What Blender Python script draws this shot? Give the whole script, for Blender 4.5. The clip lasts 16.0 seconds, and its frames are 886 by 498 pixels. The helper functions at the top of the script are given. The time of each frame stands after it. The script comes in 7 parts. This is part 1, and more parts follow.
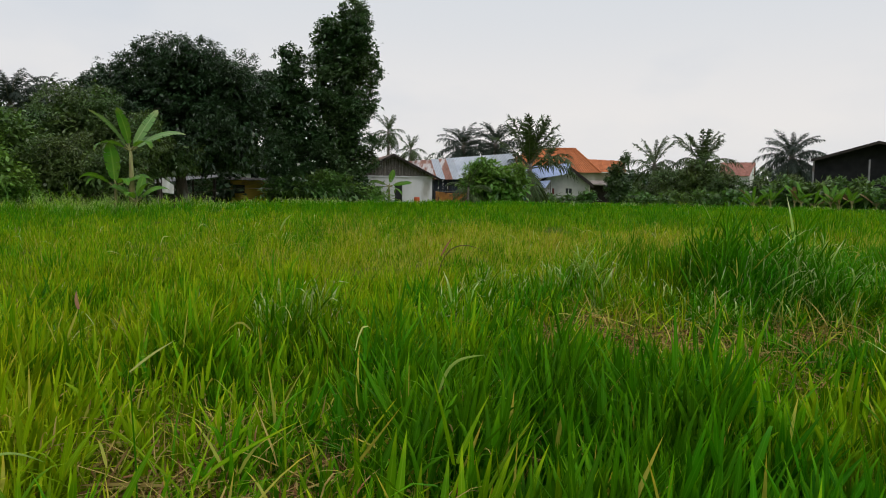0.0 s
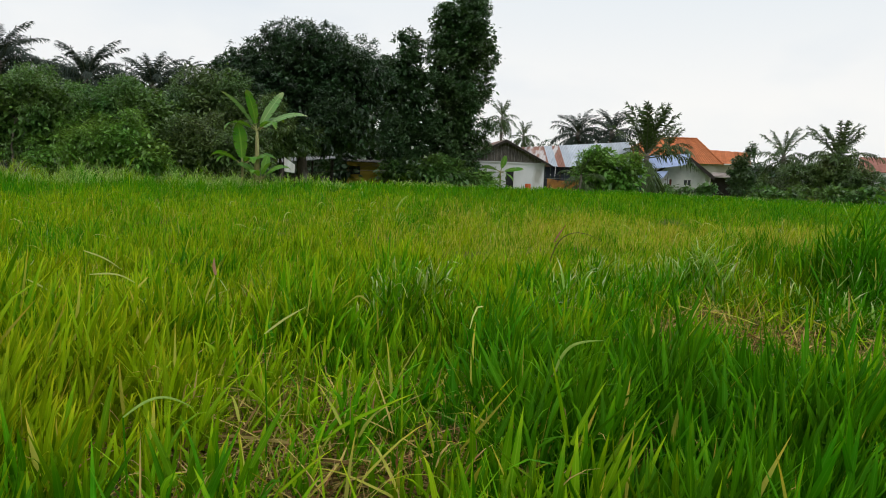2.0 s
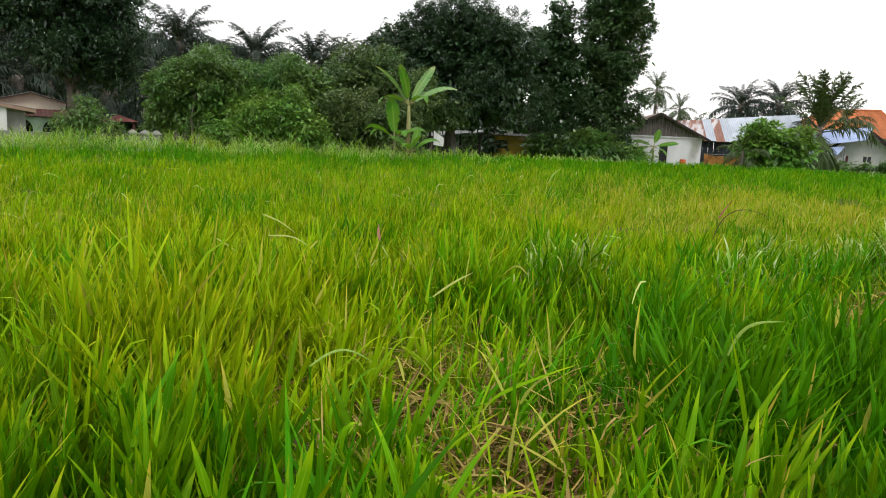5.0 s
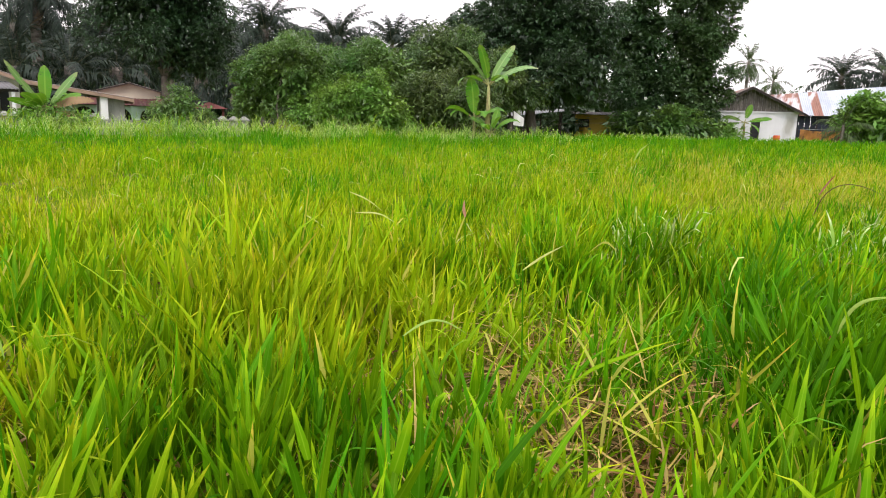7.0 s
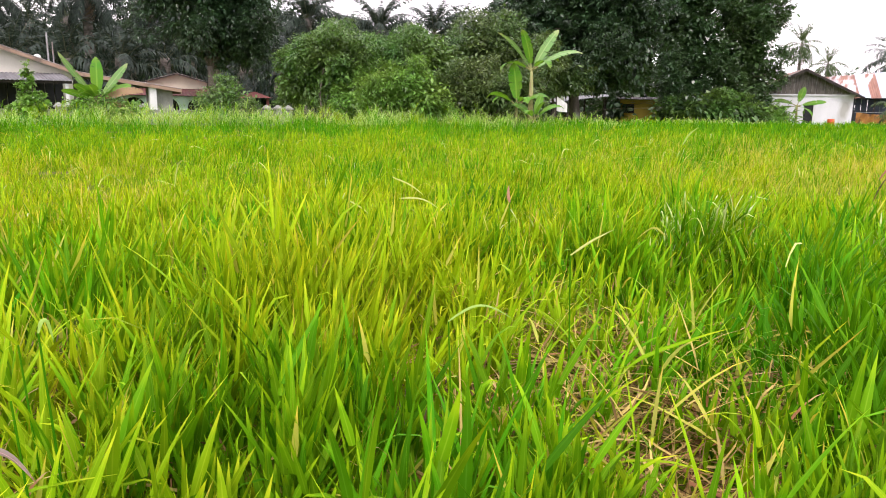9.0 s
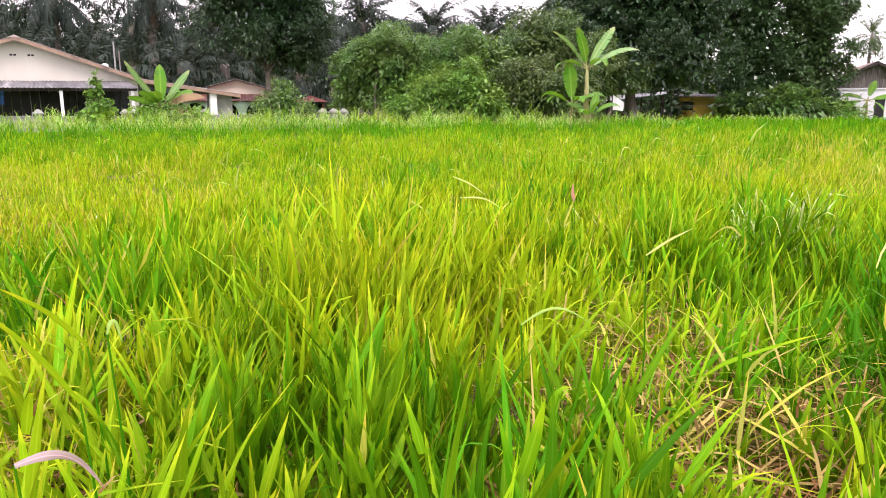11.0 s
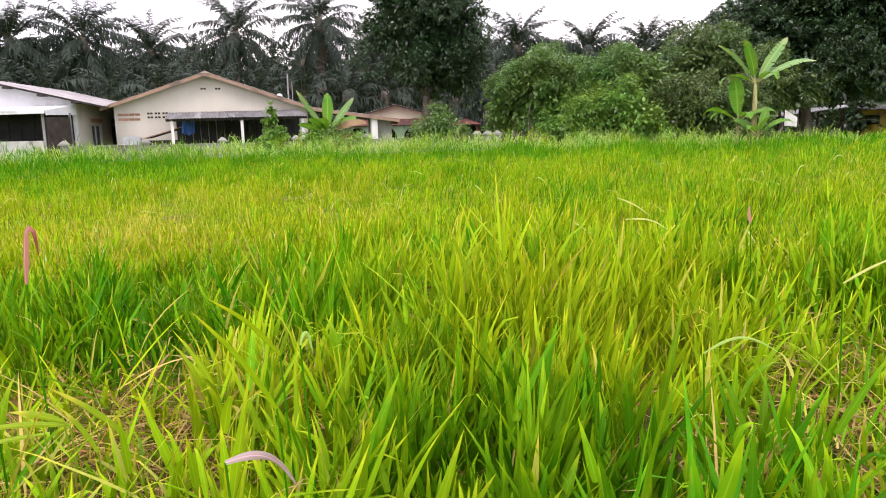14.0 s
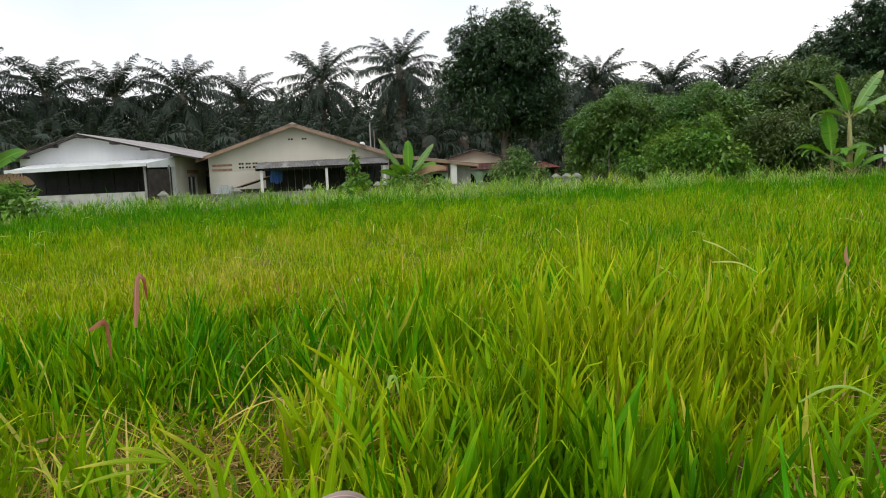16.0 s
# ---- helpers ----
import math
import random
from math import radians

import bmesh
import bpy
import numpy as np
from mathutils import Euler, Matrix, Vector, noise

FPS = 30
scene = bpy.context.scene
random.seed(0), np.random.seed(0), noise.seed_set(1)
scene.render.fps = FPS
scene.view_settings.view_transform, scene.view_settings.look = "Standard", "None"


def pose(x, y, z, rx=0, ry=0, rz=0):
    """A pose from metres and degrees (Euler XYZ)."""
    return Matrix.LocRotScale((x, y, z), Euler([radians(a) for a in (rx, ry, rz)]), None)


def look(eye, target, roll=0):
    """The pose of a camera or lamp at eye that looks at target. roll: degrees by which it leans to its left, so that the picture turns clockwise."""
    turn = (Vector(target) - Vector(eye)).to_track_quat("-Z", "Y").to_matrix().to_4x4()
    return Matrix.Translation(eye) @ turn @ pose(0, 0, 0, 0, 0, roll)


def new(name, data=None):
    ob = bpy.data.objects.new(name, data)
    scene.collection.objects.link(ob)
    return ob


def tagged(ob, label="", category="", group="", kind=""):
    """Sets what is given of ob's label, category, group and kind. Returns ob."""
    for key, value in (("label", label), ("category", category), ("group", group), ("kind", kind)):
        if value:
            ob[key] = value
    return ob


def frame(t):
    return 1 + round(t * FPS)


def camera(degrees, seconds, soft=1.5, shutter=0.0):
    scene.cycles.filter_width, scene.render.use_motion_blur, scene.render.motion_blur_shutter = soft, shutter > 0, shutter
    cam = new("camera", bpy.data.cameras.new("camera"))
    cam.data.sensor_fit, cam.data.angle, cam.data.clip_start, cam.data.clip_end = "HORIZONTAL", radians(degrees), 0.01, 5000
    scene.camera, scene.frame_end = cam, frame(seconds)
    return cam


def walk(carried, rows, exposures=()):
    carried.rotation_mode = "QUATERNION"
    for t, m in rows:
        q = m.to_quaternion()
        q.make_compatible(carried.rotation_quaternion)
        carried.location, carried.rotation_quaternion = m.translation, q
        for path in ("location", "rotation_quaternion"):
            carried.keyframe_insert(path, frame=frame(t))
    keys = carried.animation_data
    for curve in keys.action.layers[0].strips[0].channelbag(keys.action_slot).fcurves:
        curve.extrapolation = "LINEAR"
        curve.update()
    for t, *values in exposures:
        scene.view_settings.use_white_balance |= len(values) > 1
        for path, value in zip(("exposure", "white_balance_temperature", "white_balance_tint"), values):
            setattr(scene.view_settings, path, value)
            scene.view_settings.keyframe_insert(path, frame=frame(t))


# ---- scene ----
cam = camera(64.4, 16.0, soft=1.0)
EYE = 1.1
# seconds, x, y, z from the first eye, yaw, pitch, lean
ROWS = [
    (0.0, 0.0, 0.0, 0.0, 3.22, -4.93, 0.82),
    (0.5, -0.009, -0.006, -0.006, 4.35, -5.53, 0.92),
    (1.0, -0.022, -0.021, -0.008, 7.7, -5.9, 1.02),
    (1.5, -0.028, -0.032, -0.015, 10.22, -6.35, 1.72),
    (2.0, -0.038, -0.036, -0.016, 11.97, -6.32, 2.55),
    (2.5, -0.05, -0.037, -0.02, 12.92, -6.47, 3.12),
    (3.0, -0.054, -0.041, -0.026, 13.92, -7.27, 2.97),
    (3.5, -0.06, -0.043, -0.029, 15.51, -7.66, 2.67),
    (4.0, -0.068, -0.057, -0.032, 18.21, -7.67, 2.56),
    (4.5, -0.093, -0.054, -0.036, 21.43, -8.19, 2.97),
    (4.7, -0.1, -0.053, -0.038, 22.32, -8.49, 2.95),
    (6.8, -0.14, -0.057, -0.07, 29.74, -10.59, 1.6),
    (7.0, -0.14, -0.058, -0.072, 30.06, -10.63, 1.6),
    (7.5, -0.142, -0.057, -0.075, 30.96, -10.94, 1.24),
    (8.0, -0.146, -0.057, -0.077, 31.49, -11.48, 0.82),
    (8.2, -0.15, -0.053, -0.08, 31.95, -11.5, 0.82),
    (10.3, -0.22, 0.0, -0.103, 35.98, -12.13, 0.7),
    (10.5, -0.232, 0.003, -0.106, 36.53, -12.09, 0.56),
    (11.0, -0.239, 0.002, -0.107, 37.92, -11.64, -0.01),
    (11.5, -0.241, -0.006, -0.105, 40.75, -10.99, -0.99),
    (12.0, -0.25, -0.008, -0.108, 43.94, -11.53, -1.22),
    (12.5, -0.254, -0.014, -0.11, 44.89, -11.32, -0.78),
    (13.0, -0.258, -0.022, -0.108, 46.0, -10.92, -0.72),
    (13.5, -0.269, -0.028, -0.105, 48.04, -9.95, -1.25),
    (14.0, -0.277, -0.034, -0.106, 50.29, -9.81, -1.31),
    (14.5, -0.274, -0.041, -0.105, 51.8, -9.06, -1.84),
    (15.0, -0.263, -0.053, -0.1, 55.32, -8.34, -2.06),
    (15.5, -0.257, -0.058, -0.097, 55.15, -6.75, -2.55),
    (16.0, -0.256, -0.06, -0.096, 56.68, -6.07, -2.53),
]
# seconds, stops, kelvin, tint
EXPOSURES = [(0.0, -0.30, 6400, 9), (1.5, -0.1, 6350, 7), (3.5, 0.06, 6350, 6), (4.7, 0.36, 6500, 8), (7.0, 0.96, 6520, 18), (8.2, 1.14, 6520, 21),
             (10.5, 1.47, 6500, 28), (12.5, 1.5, 6500, 31), (13.5, 1.46, 6520, 27), (14.0, 1.19, 6520, 24), (14.5, 1.13, 6520, 21), (15.2, 0.82, 6500, 15), (15.5, 0.69, 6480, 13), (16.0, 0.3, 6500, 8)]
walk(cam, [(t, pose(x, y, EYE + z, 90 + pitch, 0, yaw) @ pose(0, 0, 0, 0, 0, lean))
           for t, x, y, z, yaw, pitch, lean in ROWS], EXPOSURES)

# ---- world and sun: a bright overcast sky ----
world = bpy.data.worlds.new("overcast_sky")
scene.world = world
world.use_nodes = True
wn, wl = world.node_tree.nodes, world.node_tree.links
wn.clear()
w_out = wn.new("ShaderNodeOutputWorld")
w_bg = wn.new("ShaderNodeBackground")
w_sky = wn.new("ShaderNodeTexSky")
w_sky.sky_type, w_sky.sun_disc = "NISHITA", False
w_sky.sun_elevation, w_sky.sun_rotation = radians(52), radians(150)
w_gain = wn.new("ShaderNodeMix")
w_gain.data_type, w_gain.blend_type = "RGBA", "MULTIPLY"
w_gain.inputs[0].default_value = 1.0
w_gain.inputs[7].default_value = (0.09, 0.09, 0.09, 1)
w_co = wn.new("ShaderNodeTexCoord")
w_map = wn.new("ShaderNodeMapping")
w_map.inputs["Scale"].default_value = (1.0, 1.0, 2.2)
w_noise = wn.new("ShaderNodeTexNoise")
w_noise.inputs["Scale"].default_value, w_noise.inputs["Detail"].default_value = 1.6, 5.0
w_ramp = wn.new("ShaderNodeValToRGB")
w_ramp.color_ramp.elements[0].position, w_ramp.color_ramp.elements[0].color = 0.36, (0.80, 0.845, 0.91, 1)
w_ramp.color_ramp.elements[1].position, w_ramp.color_ramp.elements[1].color = 0.58, (1.0, 0.985, 0.975, 1)
# thinner, greyer-blue cloud in a belt above the pale horizon
w_sep = wn.new("ShaderNodeSeparateXYZ")
w_belt = wn.new("ShaderNodeValToRGB")
w_belt.color_ramp.interpolation = "EASE"
w_belt.color_ramp.elements[0].position, w_belt.color_ramp.elements[0].color = 0.08, (1.07, 1.035, 1.015, 1)
w_belt.color_ramp.elements[1].position, w_belt.color_ramp.elements[1].color = 0.75, (1.06, 1.05, 1.04, 1)
w_mid = w_belt.color_ramp.elements.new(0.27)
w_mid.color = (0.92, 0.95, 0.99, 1)
w_tone = wn.new("ShaderNodeMix")
w_tone.data_type, w_tone.blend_type = "RGBA", "MULTIPLY"
w_tone.inputs[0].default_value = 1.0
wl.new(w_co.outputs["Generated"], w_sep.inputs["Vector"])
wl.new(w_sep.outputs["Z"], w_belt.inputs["Fac"])
w_mix = wn.new("ShaderNodeMix")
w_mix.data_type = "RGBA"
w_mix.inputs[0].default_value = 0.93
wl.new(w_co.outputs["Generated"], w_map.inputs["Vector"])
wl.new(w_map.outputs["Vector"], w_noise.inputs["Vector"])
wl.new(w_noise.outputs["Fac"], w_ramp.inputs["Fac"])
wl.new(w_sky.outputs["Color"], w_gain.inputs[6])
wl.new(w_gain.outputs[2], w_mix.inputs[6])
wl.new(w_ramp.outputs["Color"], w_tone.inputs[6])
wl.new(w_belt.outputs["Color"], w_tone.inputs[7])
wl.new(w_tone.outputs[2], w_mix.inputs[7])
wl.new(w_mix.outputs[2], w_bg.inputs["Color"])
w_bg.inputs["Strength"].default_value = 1.0
wl.new(w_bg.outputs["Background"], w_out.inputs["Surface"])

sun = new("sun", bpy.data.lights.new("sun", "SUN"))
sun.data.energy, sun.data.angle, sun.data.color = 0.9, radians(20), (1.0, 0.96, 0.9)
sun.matrix_world = look((22, -26, 55), (0, 12, 0))


# ---- materials ----
def material(name, color, color2=None, rough=0.8, scale=6.0, fine=60.0, bump=0.15, metal=0.0, contrast=0.5, stain=None, stain_at=0.62, stretch=(1, 1, 1), jitter=0.0, spec=0.3):
    """Two scales of noise between two colours, an optional stain with hard shapes, and a fine bump."""
    m = bpy.data.materials.new(name)
    m.use_nodes = True
    n, l = m.node_tree.nodes, m.node_tree.links
    b = n["Principled BSDF"]
    b.inputs["Roughness"].default_value, b.inputs["Metallic"].default_value = rough, metal
    b.inputs["Specular IOR Level"].default_value = spec
    co = n.new("ShaderNodeTexCoord")
    mp = n.new("ShaderNodeMapping")
    mp.inputs["Scale"].default_value = stretch
    l.new(co.outputs["Object"], mp.inputs["Vector"])
    big, small = n.new("ShaderNodeTexNoise"), n.new("ShaderNodeTexNoise")
    big.inputs["Scale"].default_value, big.inputs["Detail"].default_value = scale, 4
    small.inputs["Scale"].default_value, small.inputs["Detail"].default_value = fine, 3
    l.new(mp.outputs["Vector"], big.inputs["Vector"])
    l.new(mp.outputs["Vector"], small.inputs["Vector"])
    add = n.new("ShaderNodeMath")
    add.operation = "MULTIPLY_ADD"
    add.inputs[1].default_value = 0.4
    l.new(small.outputs["Fac"], add.inputs[0])
    l.new(big.outputs["Fac"], add.inputs[2])
    ramp = n.new("ShaderNodeValToRGB")
    c2 = color2 or tuple(c * 0.62 for c in color)
    ramp.color_ramp.elements[0].position, ramp.color_ramp.elements[0].color = 0.7 - contrast * 0.4, (*c2, 1)
    ramp.color_ramp.elements[1].position, ramp.color_ramp.elements[1].color = 0.7 + contrast * 0.4, (*color, 1)
    l.new(add.outputs[0], ramp.inputs["Fac"])
    last = ramp.outputs["Color"]
    if stain:
        sn = n.new("ShaderNodeTexNoise")
        sn.inputs["Scale"].default_value, sn.inputs["Detail"].default_value = scale * 0.55, 6
        l.new(mp.outputs["Vector"], sn.inputs["Vector"])
        sr = n.new("ShaderNodeValToRGB")
        sr.color_ramp.elements[0].position, sr.color_ramp.elements[1].position = stain_at - 0.05, stain_at + 0.05
        l.new(sn.outputs["Fac"], sr.inputs["Fac"])
        mx = n.new("ShaderNodeMix")
        mx.data_type = "RGBA"
        mx.inputs[7].default_value = (*stain, 1)
        l.new(sr.outputs["Color"], mx.inputs[0])
        l.new(last, mx.inputs[6])
        last = mx.outputs[2]
    if jitter:
        oi = n.new("ShaderNodeObjectInfo")
        hs = n.new("ShaderNodeHueSaturation")
        mr = n.new("ShaderNodeMapRange")
        mr.inputs["To Min"].default_value, mr.inputs["To Max"].default_value = 1 - jitter, 1 + jitter
        l.new(oi.outputs["Random"], mr.inputs["Value"])
        l.new(mr.outputs["Result"], hs.inputs["Value"])
        l.new(last, hs.inputs["Color"])
        last = hs.outputs["Color"]
    l.new(last, b.inputs["Base Color"])
    if bump:
        bp = n.new("ShaderNodeBump")
        bp.inputs["Strength"].default_value, bp.inputs["Distance"].default_value = bump, 0.02
        l.new(small.outputs["Fac"], bp.inputs["Height"])
        l.new(bp.outputs["Normal"], b.inputs["Normal"])
    return m


def leaf_material(name, color, through_color, tip=None, tip_at=0.8, spread=0.3, hue=0.02, rough=0.5, translucent=0.35, patch=1.2, midrib=0.0, spec=0.2):
    """A leaf: its own shade per leaf, a slow drift over the field, a tip of another colour, and light that passes through."""
    m = bpy.data.materials.new(name)
    m.use_nodes = True
    n, l = m.node_tree.nodes, m.node_tree.links
    b, out = n["Principled BSDF"], n["Material Output"]
    b.inputs["Roughness"].default_value = rough
    b.inputs["Specular IOR Level"].default_value = spec
    geo, co = n.new("ShaderNodeNewGeometry"), n.new("ShaderNodeTexCoord")
    noise_n = n.new("ShaderNodeTexNoise")
    noise_n.inputs["Scale"].default_value, noise_n.inputs["Detail"].default_value = patch, 3
    l.new(co.outputs["Object"], noise_n.inputs["Vector"])
    val, hu = n.new("ShaderNodeMapRange"), n.new("ShaderNodeMapRange")
    val.inputs["To Min"].default_value, val.inputs["To Max"].default_value = 1 - spread, 1 + spread
    hu.inputs["From Min"].default_value, hu.inputs["From Max"].default_value = 0.3, 0.7
    hu.inputs["To Min"].default_value, hu.inputs["To Max"].default_value = 0.5 - hue, 0.5 + hue
    l.new(geo.outputs["Random Per Island"], val.inputs["Value"])
    l.new(noise_n.outputs["Fac"], hu.inputs["Value"])
    rgb = n.new("ShaderNodeRGB")
    rgb.outputs[0].default_value = (*color, 1)
    last = rgb.outputs[0]
    uv = n.new("ShaderNodeUVMap")
    sep = n.new("ShaderNodeSeparateXYZ")
    l.new(uv.outputs["UV"], sep.inputs["Vector"])
    if midrib:
        dist = n.new("ShaderNodeMath")
        dist.operation = "SUBTRACT"
        dist.inputs[1].default_value = 0.5
        ab = n.new("ShaderNodeMath")
        ab.operation = "ABSOLUTE"
        mr = n.new("ShaderNodeMapRange")
        mr.inputs["From Min"].default_value, mr.inputs["From Max"].default_value = 0.0, 0.09
        mr.inputs["To Min"].default_value, mr.inputs["To Max"].default_value = midrib, 0.0
        l.new(sep.outputs["X"], dist.inputs[0])
        l.new(dist.outputs[0], ab.inputs[0])
        l.new(ab.outputs[0], mr.inputs["Value"])
        mm = n.new("ShaderNodeMix")
        mm.data_type = "RGBA"
        mm.inputs[7].default_value = (min(1, color[0] * 2.0 + 0.03), min(1, color[1] * 1.5 + 0.03), color[2] * 2 + 0.02, 1)
        l.new(mr.outputs["Result"], mm.inputs[0])
        l.new(last, mm.inputs[6])
        last = mm.outputs[2]
    if tip:
        ramp = n.new("ShaderNodeValToRGB")
        ramp.color_ramp.elements[0].position, ramp.color_ramp.elements[1].position = tip_at, min(1.0, tip_at + 0.18)
        l.new(sep.outputs["Y"], ramp.inputs["Fac"])
        mx = n.new("ShaderNodeMix")
        mx.data_type = "RGBA"
        mx.inputs[7].default_value = (*tip, 1)
        l.new(ramp.outputs["Color"], mx.inputs[0])
        l.new(last, mx.inputs[6])
        last = mx.outputs[2]
    hs = n.new("ShaderNodeHueSaturation")
    l.new(val.outputs["Result"], hs.inputs["Value"])
    l.new(hu.outputs["Result"], hs.inputs["Hue"])
    l.new(last, hs.inputs["Color"])
    l.new(hs.outputs["Color"], b.inputs["Base Color"])
    tr = n.new("ShaderNodeBsdfTranslucent")
    tint = n.new("ShaderNodeMix")
    tint.data_type, tint.blend_type = "RGBA", "MULTIPLY"
    tint.inputs[0].default_value = 1.0
    tint.inputs[7].default_value = (*through_color, 1)
    l.new(hs.outputs["Color"], tint.inputs[6])
    l.new(tint.outputs[2], tr.inputs["Color"])
    mix = n.new("ShaderNodeMixShader")
    mix.inputs[0].default_value = translucent
    l.new(b.outputs[0], mix.inputs[1])
    l.new(tr.outputs[0], mix.inputs[2])
    l.new(mix.outputs[0], out.inputs["Surface"])
    return m


G_FRESH = leaf_material("grass_fresh", (0.104, 0.264, 0.002), (1.5, 1.25, 0.3), (0.208, 0.368, 0.004), 0.6, 0.34, 0.022, midrib=0.5, spec=0.05, translucent=0.24)
G_DEEP = leaf_material("grass_deep", (0.049, 0.196, 0.0015), (1.4, 1.3, 0.25), (0.095, 0.266, 0.002), 0.65, 0.32, 0.018, midrib=0.4, spec=0.05, translucent=0.22)
G_LIME = leaf_material("grass_lime", (0.212, 0.348, 0.003), (1.4, 1.22, 0.35), (0.385, 0.452, 0.010), 0.65, 0.30, 0.02, midrib=0.4, spec=0.05, translucent=0.24)
G_YELLOW = leaf_material("grass_yellowing", (0.41, 0.42, 0.06), (1.3, 1.1, 0.6), (0.55, 0.46, 0.05), 0.6, 0.25, 0.02, spec=0.15)
G_STRAW = leaf_material("grass_straw", (0.46, 0.345, 0.105), (1.2, 1.0, 0.8), None, 0.8, 0.35, 0.01, rough=0.75, translucent=0.2, spec=0.15)
G_RED = leaf_material("grass_reddish", (0.30, 0.14, 0.06), (1.3, 0.9, 0.8), (0.38, 0.26, 0.12), 0.5, 0.3, 0.01, rough=0.7, translucent=0.2, spec=0.15)
G_PALE = leaf_material("grass_pale", (0.28, 0.46, 0.08), (1.2, 1.1, 0.8), (0.60, 0.68, 0.34), 0.5, 0.25, 0.015, spec=0.2)
G_BROWN = leaf_material("grass_rotting", (0.15, 0.092, 0.030), (1.1, 0.9, 0.8), None, 0.8, 0.45, 0.01, rough=0.8, translucent=0.1, spec=0.1)
P_PINK = leaf_material("dry_pink_leaf", (0.34, 0.15, 0.11), (1.2, 0.9, 0.8), (0.28, 0.07, 0.05), 0.6, 0.1, 0.01, rough=0.7, translucent=0.15, midrib=0.9)
P_BLUSH = leaf_material("blushed_leaf", (0.37, 0.28, 0.26), (1.1, 0.9, 0.8), (0.36, 0.16, 0.12), 0.8, 0.1, 0.01, rough=0.6, translucent=0.15, midrib=0.9)
P_RUST = leaf_material("dry_rust_leaf", (0.26, 0.10, 0.05), (1.2, 0.9, 0.7), None, 0.6, 0.1, 0.01, rough=0.7, translucent=0.15)
P_LIME = leaf_material("bent_lime_leaf", (0.27, 0.36, 0.012), (1.2, 1.1, 0.6), (0.50, 0.44, 0.05), 0.6, 0.15, 0.02, rough=0.5, translucent=0.3, midrib=0.4)
P_ROSE = leaf_material("rose_leaf", (0.42, 0.22, 0.14), (1.2, 0.9, 0.8), None, 0.6, 0.1, 0.01, rough=0.7, translucent=0.15)
P_DUSK = leaf_material("dusky_leaf", (0.11, 0.075, 0.04), (1.2, 0.9, 0.7), None, 0.6, 0.1, 0.01, rough=0.7, translucent=0.15)
P_SILVER = leaf_material("silvery_leaf", (0.30, 0.45, 0.09), (1.1, 1.0, 0.8), (0.25, 0.42, 0.06), 0.7, 0.1, 0.01, rough=0.45, translucent=0.2)
P_CREAM = leaf_material("cream_leaf", (0.50, 0.54, 0.15), (1.1, 1.0, 0.8), None, 0.6, 0.1, 0.01, rough=0.6, translucent=0.2)
GRASS = [G_FRESH, G_DEEP, G_LIME, G_YELLOW, G_STRAW, G_RED, G_PALE]
SOIL = material("soil_with_litter", (0.17, 0.135, 0.07), (0.07, 0.055, 0.03), 0.95, 1.4, 40, 0.6, stain=(0.10, 0.17, 0.008), stain_at=0.40, spec=0.0)
L_MANGO = leaf_material("mango_leaf", (0.030, 0.066, 0.025), (1.6, 1.5, 0.9), None, 0.8, 0.65, 0.02, rough=0.32, translucent=0.2, patch=0.4, spec=0.58)
L_DARK = leaf_material("dark_leaf", (0.038, 0.082, 0.028), (1.5, 1.5, 0.7), None, 0.8, 0.35, 0.02, rough=0.32, translucent=0.18, patch=0.5, spec=0.58)
L_TALL = leaf_material("tall_tree_leaf", (0.052, 0.102, 0.032), (1.5, 1.5, 0.7), None, 0.8, 0.35, 0.025, rough=0.32, translucent=0.2, patch=0.5, spec=0.58)
L_BUSH = leaf_material("bush_leaf", (0.094, 0.184, 0.042), (1.5, 1.4, 0.8), None, 0.8, 0.5, 0.025, rough=0.32, translucent=0.28, patch=0.5, spec=0.45)
L_LIGHT = leaf_material("light_bush_leaf", (0.142, 0.285, 0.048), (1.4, 1.3, 0.8), None, 0.8, 0.48, 0.02, rough=0.32, translucent=0.3, patch=0.6, spec=0.45)
L_OLIVE = leaf_material("olive_bush_leaf", (0.088, 0.148, 0.042), (1.4, 1.3, 0.8), None, 0.8, 0.5, 0.03, rough=0.32, translucent=0.25, patch=0.5, spec=0.45)
L_PALM = leaf_material("oil_palm_leaf", (0.031, 0.048, 0.034), (1.2, 1.2, 0.8), None, 0.8, 0.4, 0.012, rough=0.45, translucent=0.2, patch=0.3, spec=0.22)
L_RIB = leaf_material("palm_leaf_rib", (0.11, 0.12, 0.07), (1.1, 1.1, 0.8), None, 0.8, 0.2, 0.01, rough=0.5, translucent=0.05)
L_COCO = leaf_material("coconut_leaf", (0.058, 0.094, 0.028), (1.4, 1.3, 0.7), (0.10, 0.12, 0.04), 0.85, 0.35, 0.02, rough=0.45, translucent=0.2, patch=0.4)
L_DEADFROND = leaf_material("dead_frond", (0.13, 0.10, 0.06), (1.1, 1.0, 0.8), None, 0.8, 0.35, 0.01, rough=0.8, translucent=0.1)
L_BANANA = leaf_material("banana_leaf", (0.095, 0.24, 0.022), (1.4, 1.25, 0.6), (0.16, 0.27, 0.05), 0.8, 0.2, 0.02, rough=0.4, translucent=0.35, patch=1.5, midrib=0.7)
L_BANANA_PALE = leaf_material("banana_leaf_pale", (0.17, 0.30, 0.10), (1.3, 1.2, 0.8), (0.30, 0.36, 0.16), 0.8, 0.2, 0.015, rough=0.4, translucent=0.3, patch=1.5, midrib=0.6)
